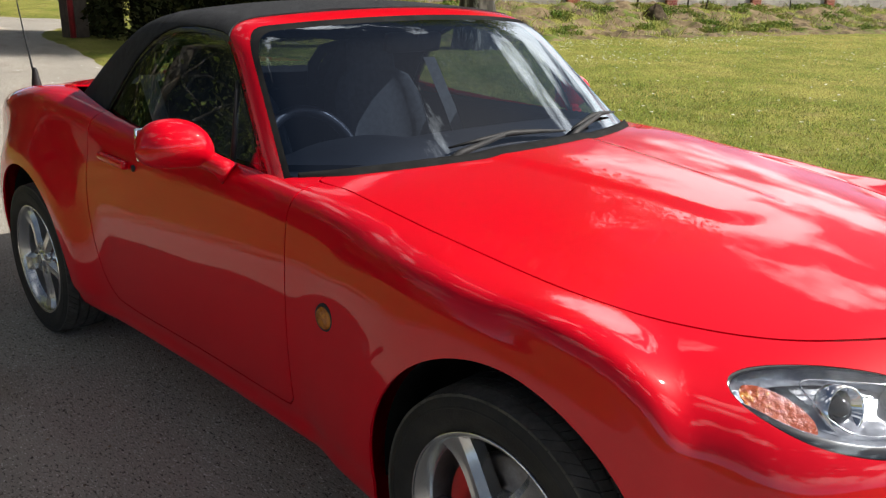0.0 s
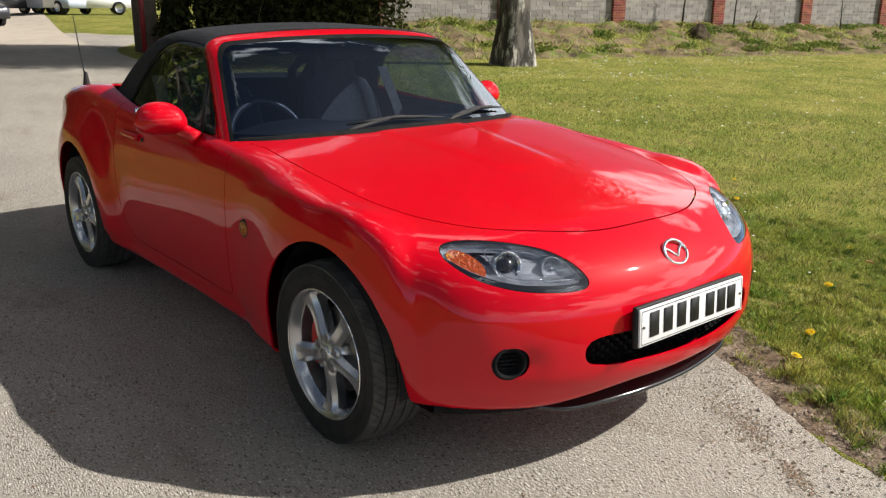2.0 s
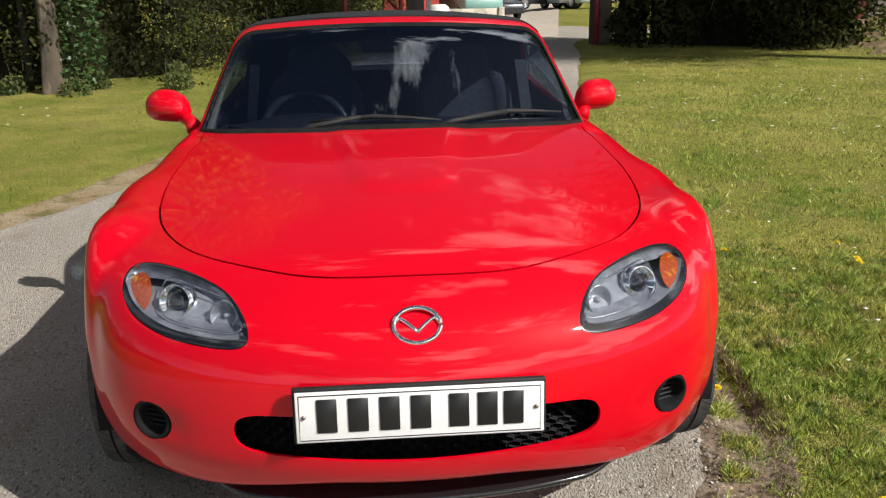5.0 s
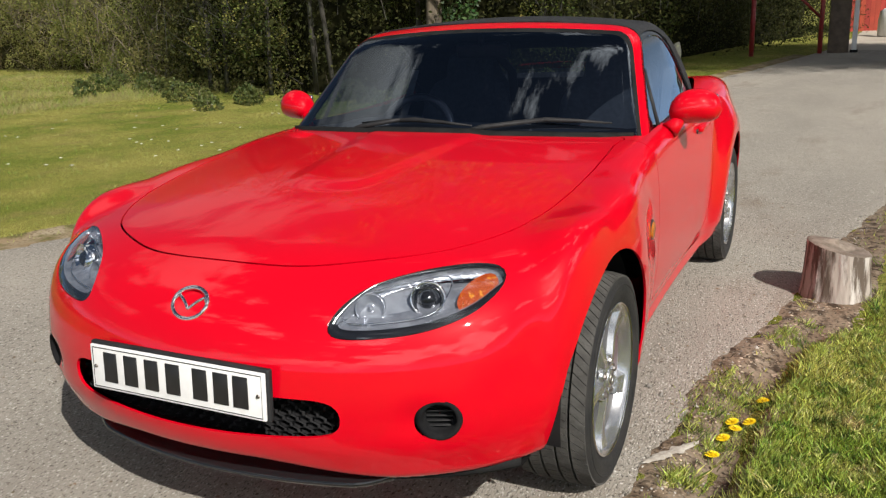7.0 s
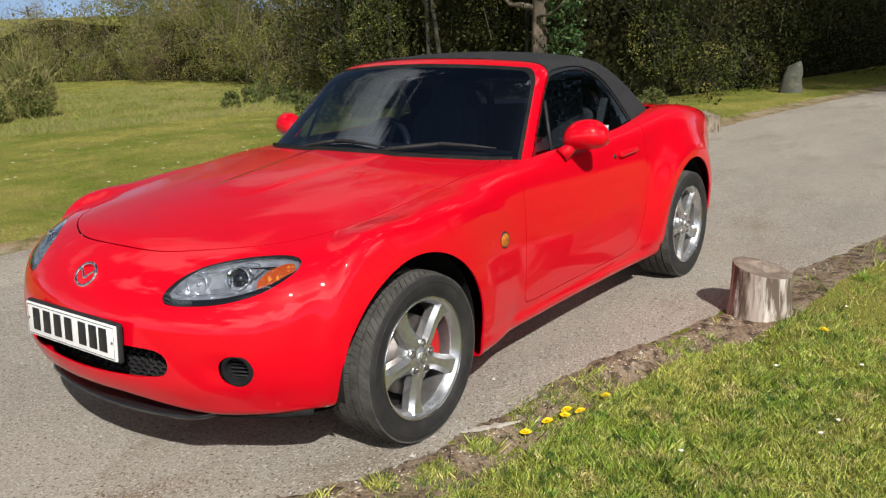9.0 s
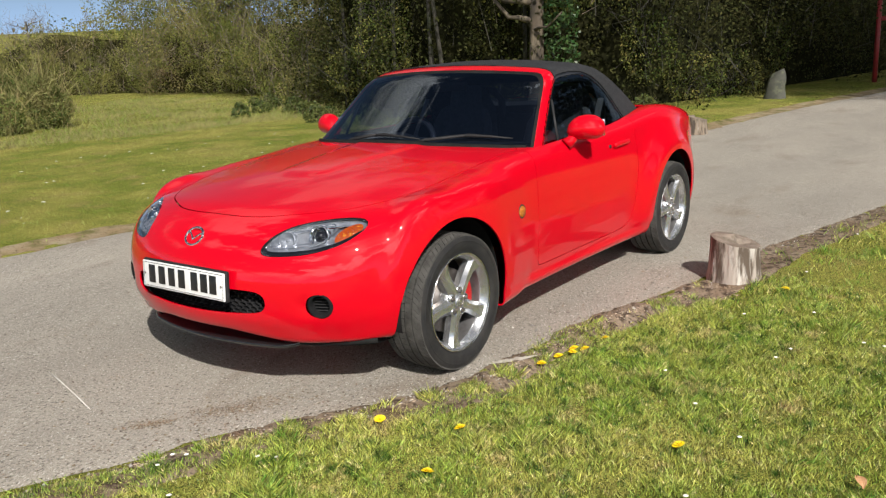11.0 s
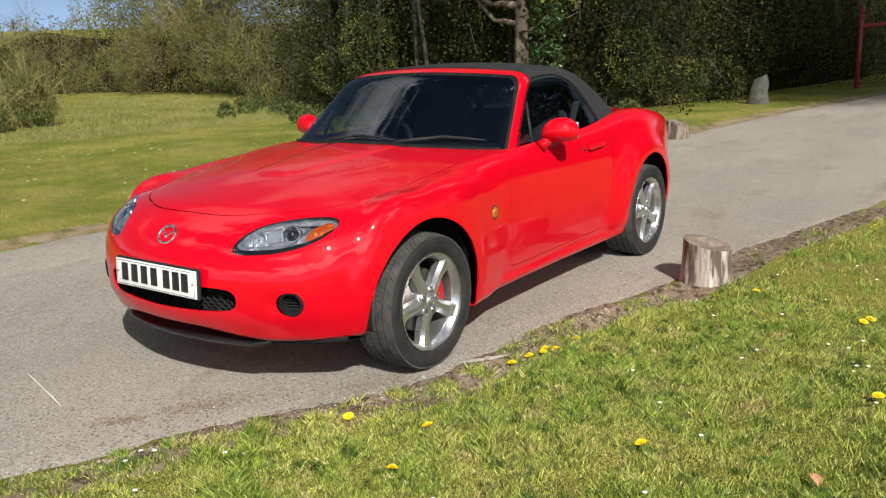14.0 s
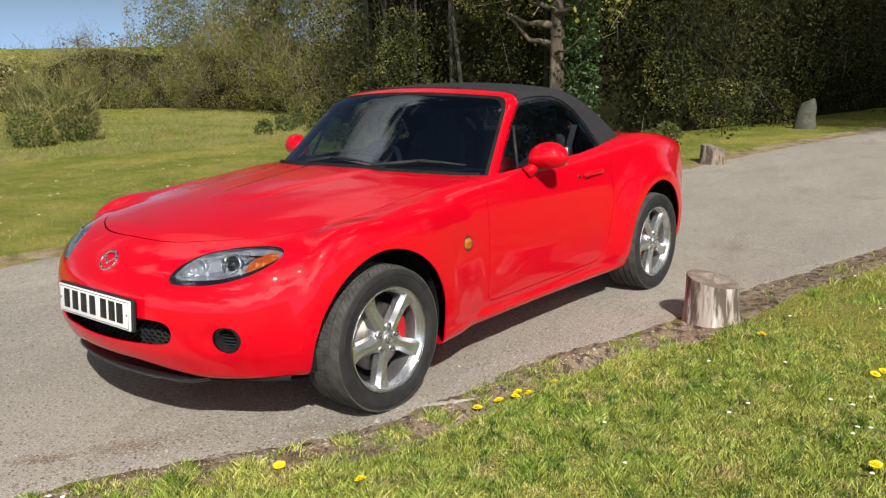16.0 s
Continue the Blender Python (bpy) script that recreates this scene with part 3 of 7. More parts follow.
bonnet_mesh = cutpart(shell, lambda p: bonnet_at(p) + 0.0026)
rest = cutpart(shell, lambda p: 0.0026 - bonnet_at(p))
doors = [cutpart(rest, lambda p: door_at(p, s) + 0.002) for s in (-1, 1)]
for s in (-1, 1):
    rest = cutpart(rest, lambda p: 0.002 - door_at(p, s))
fast_part("body", *flanged(rest, 0.007), M_PAINT, car)
fast_part("bonnet", *flanged(bonnet_mesh, 0.012), M_PAINT, car, "red bonnet with a raised middle")
door_parts = [fast_part("door", *flanged(d, 0.014), M_PAINT, car) for d in doors]

# lamps: clear lens on the skin, housing behind it
lens_mesh = cutpart(skin, lamp_lens)
for s in (-1, 1):
    one = cut(lens_mesh, -lens_mesh[0][:, 0] * s)
    nor = normals_of(*one)
    back = fast_part("headlamp", one[0] - nor * 0.045, one[1], M_LAMPDARK, car, "headlamp with an amber outer end")
    fast_part("lens", one[0] - nor * 0.001, one[1], M_LENS, back, "clear lens")
    inner = [o for o in (
        ("reflector", 0.424, 0.638, 0.031, 0.036), ("projector", 0.540, 0.655, 0.036, 0.024))]
    for nm, cx, cz, r, sink in inner:
        hit = cast(body_form, np.array([[0, 0.02, 0.44]]), np.array([(Vector((s * cx, -0.5, cz)) - Vector((0, 0.02, 0.44))).normalized()]), 1.5)[0]
        for step in range(6):
            d = Vector((s * cx, hit[1], cz)) - Vector((0, 0.02, 0.44))
            hit = cast(body_form, np.array([[0, 0.02, 0.44]]), np.array([d.normalized()]), 1.5)[0]
        bowl = lathe(([(r * 0.30, -0.028)] if nm == "projector" else [(0.001, -0.004), (r * 0.2, -0.006), (r * 0.26, -0.018), (r * 0.5, -0.016)]) + [(r * 0.75, -0.02 if nm == "projector" else -0.010), (r, 0.0), (r * 1.10, 0.002), (r * 1.12, -0.03)], 28)
        m = Matrix.Translation((s * cx, hit[1] + sink, cz)) @ pose(0, 0, 0, 0, 0, -90 + s * 22) @ pose(0, 0, 0, 0, -16, 0)
        part(nm, moved(bowl, m), M_CHROME if nm == "projector" else M_LAMPDARK, back)
        if nm == "projector":
            ball = lathe([(0.001, 0.004), (r * 0.35, 0.001), (r * 0.62, -0.008), (r * 0.75, -0.018)], 24)
            part("glass_ball", moved(ball, m), M_GLOSSBLACK, back)
    one = finer(one)
    amber = cut(one, np.hypot((np.abs(one[0][:, 0]) - 0.639) / 0.035, (one[0][:, 2] - 0.667) / 0.032) - 1)
    an = normals_of(*amber)
    fast_part("amber_reflector", amber[0] - an * 0.012, amber[1], M_AMBER, back, "amber indicator section")
    ring = np.array(LAMP)
    if np.allclose(ring[0], ring[-1]):
        ring = ring[:-1]
    along = np.roll(ring, -1, 0) - np.roll(ring, 1, 0)
    along /= np.linalg.norm(along, axis=1)[:, None]
    inward = np.stack([-along[:, 1], along[:, 0]], 1)
    inward *= np.sign(np.sum(inward * (np.array([0.52, 0.65]) - ring), axis=1))[:, None]
    rim_rows, wall_rows = [], []
    for (cx, cz), (ix, iz) in zip(ring, inward):
        wide = 0.006 + 0.009 * float(smooth01(iz, 0.0, 0.9)) + 0.006 * float(smooth01(ix, 0.3, 0.9)) * (cx < 0.45)
        for rows, steps in ((rim_rows, ((0.0, 0.004), (0.35 * wide, 0.004), (wide, 0.011))), (wall_rows, ((wide, 0.0112), (wide + 0.005, 0.040), (wide + 0.028, 0.062)))):
            for off, sink in steps:
                ax_, az_ = cx + ix * off, cz + iz * off
                hit = cast(body_form, np.array([[s * ax_, 0.02, az_]]), np.array([[0.0, -1, 0]]), 1.2)[0]
                rows.append((s * ax_, hit[1] + sink, az_))
    ring_faces = []
    for i in range(len(ring)):
        for k in range(2):
            a, b = i * 3 + k, (i + 1) % len(ring) * 3 + k
            ring_faces.append((a, b, b + 1, a + 1))
    part("dark_rim", (rim_rows, ring_faces), M_GLOSSBLACK, back, "dark inner rim")
    part("housing_wall", (wall_rows, ring_faces), M_LAMPDARK, back, "silver housing wall")
    loop = [(0.375, 0.640), (0.392, 0.660), (0.43, 0.672), (0.50, 0.684), (0.560, 0.690), (0.577, 0.672), (0.572, 0.640), (0.54, 0.624), (0.46, 0.616), (0.40, 0.614), (0.380, 0.622), (0.375, 0.640)]
    lp3 = []
    for cx, cz in closed_curve(loop[:-1], 4):
        hit = cast(body_form, np.array([[s * cx, 0.02, cz]]), np.array([[0.0, -1, 0]]), 1.2)[0]
        lp3.append((hit[0], hit[1] + 0.022, hit[2]))
    part("chrome_loop", tube(lp3 + [lp3[0]], 0.0017, 6), M_CHROME, back)
    strip = cut(one, 0.614 + (np.abs(one[0][:, 0]) - 0.35) * 0.20 - one[0][:, 2] - 0.0)
    strip = cut(strip, strip[0][:, 2] - (0.700 + 0 * strip[0][:, 0]))
    strip = cut(strip, np.abs(strip[0][:, 0]) - 0.572)
    sn = normals_of(*strip)
    fast_part("bezel", strip[0] - sn * 0.034, strip[1], M_REFLECTOR, back, "silver inner bezel")
    lower = cut(one, one[0][:, 2] - (0.599 + (np.abs(one[0][:, 0]) - 0.35) * 0.09 + 0.03 * smooth01(0.392 - np.abs(one[0][:, 0]), 0, 0.04)))
    fast_part("lower_bezel", lower[0] - normals_of(*lower) * 0.010, lower[1], M_GLOSSBLACK, back, "black lower border")

STEER = 0.0
# cabin: windscreen, frame, side windows and fabric roof are one house cut apart
el = np.radians(np.arange(-8, 90, 1.0))
az = np.radians(np.arange(0, 360, 1.0))
dirs = np.concatenate([np.stack([np.cos(e) * np.sin(az), -np.cos(e) * np.cos(az), np.full(len(az), np.sin(e))], 1) for e in el])
house = cast(house_form, np.tile([0, 1.5, 0.86], (len(dirs), 1)), dirs, 1.6), grid_tris(len(el), len(az), True)
house = cut(house, 0.835 - house[0][:, 2])


def screen_at(p):
    """Distance inside the windscreen's clear opening, negative within."""
    x, y, z = p.T
    g = smax(roof_distance(x, y, z) + 0.022, side_distance(x, y, z) + 0.028, 0.06)
    return np.maximum(g, -0.035 - screen_distance(x, y, z))


WINDOW = closed_curve([(0.87, 0.80), (0.90, 0.86), (1.05, 1.015), (1.19, 1.140), (1.30, 1.166), (1.45, 1.170), (1.57, 1.150), (1.70, 1.080), (1.81, 0.965), (1.89, 0.86), (1.90, 0.80), (1.4, 0.77)], 6)


def window_at(p):
    return np.where(np.abs(p[:, 0]) > 0.45, outline_distance(p[:, 1], p[:, 2], WINDOW), 1.0)


def frame_at(p):
    """Negative on the painted windscreen surround."""
    x, y, z = p.T
    return -(screen_distance(x, y, z) + 0.074 - 0.020 * smooth01(z, 1.08, 1.18))


REAR = closed_curve([(0.40, 2.02), (0.43, 2.18), (0.42, 2.28), (0, 2.31), (-0.42, 2.28), (-0.43, 2.18), (-0.40, 2.02), (0, 1.99)], 6)


def rear_at(p):
    return np.where(p[:, 1] > 1.9, outline_distance(p[:, 0], p[:, 1], REAR), 1.0)


screen = cutpart(house, lambda p: screen_at(p))
fast_part("windscreen", *screen, M_SCREEN, car, "tinted windscreen")
frit = cutpart(cutpart(house, lambda p: -(screen_at(p))), lambda p: screen_at(p) - 0.010)
frit = cutpart(frit, frame_at)
fast_part("screen_seal", *frit, M_DARK, car)
around = cutpart(house, lambda p: 0.010 - screen_at(p))
surround = cutpart(cutpart(around, frame_at), lambda p: -window_at(p) + 0.006)
fast_part("windscreen_frame", *surround, M_PAINT, car, "red windscreen surround")
hood = cutpart(cutpart(cutpart(house, lambda p: -frame_at(p) + 0.001), lambda p: 0.016 - window_at(p)), lambda p: -rear_at(p))
hn = normals_of(*hood)
seams = 0.003 * np.exp(-((hood[0][:, 1] - 1.62) / 0.012) ** 2) + 0.003 * np.exp(-((hood[0][:, 1] - 1.17) / 0.012) ** 2)
fast_part("soft_top", *flanged((hood[0] + hn * (0.004 + seams)[:, None], hood[1]), 0.03), M_CLOTH, car, "stretched black fabric roof")
fast_part("rear_window", *cutpart(house, rear_at), M_PANE, car)
for s in (-1, 1):
    side_half = cut(house, -house[0][:, 0] * s)
    pane = cutpart(side_half, window_at)
    fast_part("side_window", pane[0] - normals_of(*pane) * 0.004, pane[1], M_PANE, car)
    seal = cutpart(cutpart(side_half, lambda p: -window_at(p)), lambda p: window_at(p) - 0.016)
    fast_part("window_seal", *flanged(seal, 0.02), M_GLOSSBLACK, car)
    lo, hi = Vector((s * 0.728, 1.035, 0.855)), Vector((s * 0.655, 1.105, 1.055))
    part("quarter_bar", tube([lo, hi], 0.008, 8), M_BLACK, car)

# scuttle panel: a black strip from the foot of the windscreen down to the bonnet
cowl_pts, cowl_faces = [], []
for i in range(57):
    x = -0.70 + 1.40 * i / 56
    foot = SCREEN_BASE + SCREEN_RAKE * (0.846 - 0.86) + SCREEN_BOW * x * x
    ends = 1 - 0.8 * float(smooth01(abs(x), 0.60, 0.70))
    row = [(x, foot - d * ends, 0.5) for d in (0.006, 0.014, 0.022, 0.030, 0.036)]
    top_z = cast(body_form, np.array(row), np.array([[0.0, 0, 1]] * 5), 0.7)[:, 2]
    cowl_pts += [(x, foot + 0.016, 0.845), (x, foot - 0.002, 0.850)]
    cowl_pts += [(p[0], p[1], float(z) + lift) for p, z, lift in zip(row, top_z, (0.012, 0.010, 0.009, 0.006, 0.000))]
for i in range(56):
    for k in range(6):
        a = i * 7 + k
        cowl_faces.append((a, a + 7, a + 8, a + 1))
part("scuttle", (cowl_pts, cowl_faces), M_MATTBLACK, car, "black plastic scuttle below the windscreen")


def screen_point(x, z, lift=0.0):
    n = Vector((0.8 * x, -1, SCREEN_RAKE)).normalized()
    return Vector((x, SCREEN_BASE + SCREEN_RAKE * (z - 0.86) + SCREEN_BOW * x * x, z)) + n * lift


def wiper(px, pz, mx, mz, x0, x1):
    pivot, mid = screen_point(px, pz, 0.014), screen_point(mx, mz, 0.032)
    arm = part("wiper", tube([pivot, pivot.lerp(mid, 0.3) + Vector((0, -0.004, 0.012)), mid], [0.011, 0.010, 0.006], 8), M_BLACK, car, "black wiper arm")
    part("blade", tube([screen_point(x0 + (x1 - x0) * q, mz + 0.010 * math.sin(math.pi * q) - 0.012 * abs(q - 0.5), 0.016) for q in (0, 0.25, 0.5, 0.75, 1)], [0.003, 0.007, 0.010, 0.007, 0.003], 6), M_BLACK, arm)
    part("pivot_cap", lathe_at(pivot, 0.014), M_BLACK, arm)


def lathe_at(p, r):
    return moved(lathe([(0.001, 0.012), (r * 0.7, 0.010), (r, 0.0), (r, -0.01)], 16, "z"), Matrix.Translation(p))


wiper(-0.36, 0.845, -0.12, 0.889, -0.30, 0.16)
wiper(0.12, 0.856, 0.40, 0.889, 0.20, 0.62)

# cabin furniture
tub_pts, tub_faces = [], []
for y, w, zb in ((0.75, 0.50, 0.42), (0.92, 0.69, 0.3), (1.6, 0.70, 0.3), (2.3, 0.66, 0.5)):
    tub_pts += [(-w - 0.028, y, 0.864), (-w, y, 0.84), (-w, y, zb), (w, y, zb), (w, y, 0.84), (w + 0.028, y, 0.864)]
for i in range(3):
    for k in range(5):
        a = i * 6 + k
        tub_faces.append((a, a + 1, a + 7, a + 6))
tub_faces += [(0, 5, 4, 3, 2, 1), (18, 19, 20, 21, 22, 23)]
part("cabin_lining", (tub_pts, tub_faces), M_DARK, car, smooth=False)
dash_pts, dash_faces = [], []
prof = [(-0.30, 0.80), (-0.26, 0.868), (-0.1, 0.872), (0.05, 0.862), (0.12, 0.83), (0.13, 0.76), (0.08, 0.62), (-0.1, 0.5)]
for i in range(29):
    x = -0.68 + 1.36 * i / 28
    hood_up = 0.028 * math.exp(-((x + 0.36) / 0.17) ** 4)
    for dy, z in prof:
        dash_pts.append((x, 0.965 + dy + 0.12 * x * x, z - 0.05 * x * x + (hood_up if z > 0.82 else 0) - 0.004))
for i in range(28):
    for k in range(len(prof) - 1):
        a = i * len(prof) + k
        dash_faces.append((a, a + len(prof), a + len(prof) + 1, a + 1))
part("dashboard", (dash_pts, dash_faces), M_DASH, car, "black dashboard with a hooded instrument cowl")
wheel_m = pose(-0.36, 1.19, 0.775, 66, 0, 0)
rim_pts = [tuple(wheel_m @ Vector((0.174 * math.cos(a), 0.174 * math.sin(a), 0))) for a in np.linspace(0, 2 * math.pi, 49)]
steering = part("steering_wheel", tube(rim_pts, 0.018, 10), M_LEATHER, car, "black leather steering wheel")
part("boss", shifted(rounded_box((0.13, 0.10, 0.05), 0.02), wheel_m), M_DASH, steering)
for a in (0, 180, 240, 300):
    part("spoke", tube([wheel_m @ Vector((0.04 * math.cos(radians(a)), 0.04 * math.sin(radians(a)), 0)), wheel_m @ Vector((0.170 * math.cos(radians(a)), 0.170 * math.sin(radians(a)), 0))], 0.012, 8), M_DASH, steering)


def bucket_seat(sx):
    pts, faces = [], []
    cols = 13
    shape = [(1.20, 0.42, 0.23, 0.02), (1.18, 0.50, 0.25, 0.05), (1.35, 0.50, 0.25, 0.06), (1.58, 0.47, 0.25, 0.07), (1.66, 0.55, 0.25, 0.08), (1.71, 0.72, 0.245, 0.075),
             (1.755, 0.88, 0.225, 0.06), (1.775, 0.955, 0.185, 0.04), (1.785, 0.985, 0.125, 0.02), (1.79, 1.03, 0.125, 0.02), (1.80, 1.085, 0.115, 0.015), (1.815, 1.105, 0.09, 0.0),
             (1.87, 1.09, 0.09, 0.0), (1.87, 0.95, 0.17, 0.0), (1.83, 0.55, 0.22, 0.0)]
    for y, z, w, b in shape:
        for k in range(cols):
            u = -1 + 2 * k / (cols - 1)
            lift = b * smooth01(abs(u), 0.55, 0.9) * (1 - smooth01(abs(u), 0.93, 1.0) * 0.6)
            back = z > 0.52
            pts.append((sx + u * w, y - (lift if back else 0), z + (0 if back else lift)))
    for i in range(len(shape) - 1):
        for k in range(cols - 1):
            a = i * cols + k
            faces.append((a, a + cols, a + cols + 1, a + 1))
    return part("seat", (pts, faces), M_SEAT, car, "dark grey cloth bucket seat with a built-in headrest")


for sx in (-0.35, 0.36):
    bucket_seat(sx)
    q = 1 if sx > 0 else -1
    a, b = Vector((sx + q * 0.27, 1.72, 1.02)), Vector((sx + q * 0.29, 1.50, 0.62))
    pts = []
    for p in (a, (a + b) / 2 + Vector((0, -0.01, 0)), b):
        pts += [tuple(p + Vector((-0.024, 0.01, 0))), tuple(p + Vector((0.024, -0.01, 0))), tuple(p + Vector((0.024, -0.006, 0.004))), tuple(p + Vector((-0.024, 0.014, 0.004)))]
    faces = [(i * 4 + k, i * 4 + (k + 1) % 4, i * 4 + 4 + (k + 1) % 4, i * 4 + 4 + k) for i in range(2) for k in range(4)]
    part("seat_belt", (pts, faces), M_BELT, car, "grey seat belt", smooth=False)
part("bulkhead", shifted(rounded_box((1.34, 0.10, 0.42), 0.04), pose(0, 2.02, 0.70)), M_DARK, car)
for sx in (-0.35, 0.36):
    hoop = [(sx - 0.16, 1.97, 0.84), (sx - 0.15, 1.97, 1.0), (sx - 0.10, 1.97, 1.055), (sx, 1.97, 1.07), (sx + 0.10, 1.97, 1.055), (sx + 0.15, 1.97, 1.0), (sx + 0.16, 1.97, 0.84)]
    part("roll_hoop", tube(hoop, 0.024, 10), M_BLACK, car)
mirror_in = part("interior_mirror", shifted(rounded_box((0.23, 0.035, 0.062), 0.016, 3), pose(0, 1.13, 1.135, 12)), M_BLACK, car)
part("mirror_stem", tube([(0, 1.10, 1.20), (0, 1.12, 1.15)], 0.012, 8), M_BLACK, mirror_in)

# door mirrors and handles
for s, door in ((-1, door_parts[0]), (1, door_parts[1])):
    mx, my = (0.852, 1.125) if s > 0 else (0.886, 1.06)
    pts, faces = [], []
    rings_, cols = 18, 28
    for i in range(rings_ + 1):
        u = -1 + 2 * i / rings_
        for k in range(cols):
            a = 2 * math.pi * k / cols
            r = max(1 - abs(u) ** 2.6, 0.0) ** 0.5
            yy = -math.cos(a) * r * (0.072 if math.cos(a) > 0 else 0.055)
            zz = math.sin(a) * r * (0.068 if math.sin(a) > 0 else 0.058)
            pts.append((s * (mx - 0.008 + u * 0.093), my + yy + 0.02 * u, 0.914 + zz - 0.012 * u * u + 0.005 * u))
    for i in range(rings_):
        for k in range(cols):
            a, b = i * cols + k, i * cols + (k + 1) % cols
            faces.append((a, b, b + cols, a + cols))
    shell_m = part("door_mirror", (pts, faces), M_PAINT, car, "rounded red door mirror")
    part("stalk", tube([(s * 0.768, my - 0.075, 0.838), (s * 0.785, my - 0.050, 0.858), (s * (mx - 0.050), my - 0.022, 0.892)], [0.034, 0.026, 0.027], 14), M_PAINT, shell_m)
    part("mirror_glass", shifted(rounded_box((0.13, 0.012, 0.085), 0.005), pose(s * mx, my + 0.049, 0.914, 0, 0, s * 12)), M_CHROME, shell_m)
    part("door_handle", shifted(rounded_box((0.026, 0.185, 0.026), 0.011, 3), pose(s * (skin_x(1.625, 0.782) + 0.008), 1.625, 0.782, 2)), M_PAINT, door)
    part("keyhole", moved(lathe([(0.001, s * 0.006), (0.010, s * 0.005), (0.011, -s * 0.01)], 16), Matrix.Translation((s * skin_x(1.50, 0.775), 1.50, 0.775))), M_BLACK, door)
    disc = moved(lathe([(0.001, s * 0.010), (0.024, s * 0.009), (0.027, s * 0.005), (0.028, -s * 0.01)], 28), Matrix.Translation((s * (skin_x(0.517, 0.592) - 0.002), 0.517, 0.592)))
    badge = part("side_repeater", disc, M_DISCMARK, car, "round amber side repeater with a dark rim")
    part("bezel", moved(lathe([(0.027, s * 0.006), (0.031, s * 0.006), (0.034, s * 0.001), (0.034, -s * 0.01)], 28), Matrix.Translation((s * (skin_x(0.517, 0.592) - 0.002), 0.517, 0.592))), M_BLACK, badge)

# nose: grille, fog rings, plate, badge, splitter
net_pts, net_faces = [], []
cell = 0.019
for r in range(9):
    for c in range(26):
        cx = -0.42 + (c + 0.5 * (r % 2)) * cell * 1.75
        cz = 0.345 + r * cell * 0.78
        yb = float(NOSE(cz)) + 0.38 * cx * cx + 0.055
        n = len(net_pts)
        for ro, dy in ((1.0, 0.0), (0.80, -0.006), (0.80, 0.03)):
            for k in range(6):
                a = math.pi / 6 + k * math.pi / 3
                net_pts.append((cx + ro * cell * math.cos(a), yb + dy, cz + ro * cell * 0.9 * math.sin(a) * 0.6))
        for k in range(6):
            q = (k + 1) % 6
            net_faces += [(n + k, n + q, n + 6 + q, n + 6 + k), (n + 6 + k, n + 6 + q, n + 12 + q, n + 12 + k)]
part("grille", (net_pts, net_faces), M_BLACK, car, "black honeycomb grille mesh", smooth=False)
bp, bf = [], []
for i in range(25):
    x = -0.5 + i / 24
    yb = float(NOSE(0.41)) + 0.38 * x * x + 0.09
    bp += [(x, yb, 0.30), (x, yb, 0.52)]
for i in range(24):
    bf.append((2 * i, 2 * i + 2, 2 * i + 3, 2 * i + 1))
part("grille_backing", (bp, bf), M_DARK, car)
for s in (-1, 1):
    fy = float(NOSE(0.398)) + 0.38 * 0.592**2 + 0.40 * 0.592**6
    m = Matrix.Translation((s * 0.596, fy + 0.014, 0.406)) @ pose(0, 0, 0, 0, 0, -90 + s * 24)
    fog = part("fog_blank", moved(lathe([(0.001, -0.03), (0.030, -0.028), (0.036, -0.01), (0.040, 0.008), (0.048, 0.006), (0.062, -0.02)], 32), m), M_DARK, car, "round black fog lamp blank")
    for q in range(5):
        part("rib", shifted(rounded_box((0.008, 0.06, 0.004), 0.0015, 1), m @ pose(-0.022, 0, -0.024 + q * 0.012)), M_BLACK, fog)
plate_y = -0.752
plate = part("number_plate", shifted(rounded_box((0.52, 0.008, 0.111), 0.003), pose(0, plate_y + 0.004, 0.4755, -4)), M_PLATE, car, "white number plate with its number blanked out")
part("plate_holder", shifted(rounded_box((0.532, 0.016, 0.123), 0.005), pose(0, plate_y + 0.016, 0.4755, -4)), M_BLACK, plate)
for x in (-0.190, -0.125, -0.060, 0.005, 0.085, 0.145, 0.200):
    part("blank_bar", shifted(rounded_box((0.042, 0.003, 0.074), 0.0012, 1), pose(x - 0.005, plate_y - 0.0015, 0.4795, -4)), M_INK, plate)
rim = [(-0.252, 0.049), (0.252, 0.049), (0.252, -0.049), (-0.252, -0.049), (-0.252, 0.049)]
plate_m = pose(0, plate_y - 0.0002, 0.4755, -4)
part("border_line", tube([plate_m @ Vector((a, 0, b)) for a, b in rim], 0.0011, 5), M_INK, plate, "thin black border line")
part("dealer_bar", shifted(rounded_box((0.125, 0.002, 0.007), 0.0008, 1), pose(0.0, plate_y + 0.0035, 0.4275, -4)), M_BLUE, plate)
for x in (-0.243, 0.243):
    part("plate_screw", moved(lathe([(0.001, 0.003), (0.004, 0.0025), (0.005, 0)], 10), Matrix.Translation((x, plate_y - 0.001, 0.478)) @ pose(0, 0, 0, 0, 0, -90)), M_STEEL, plate)
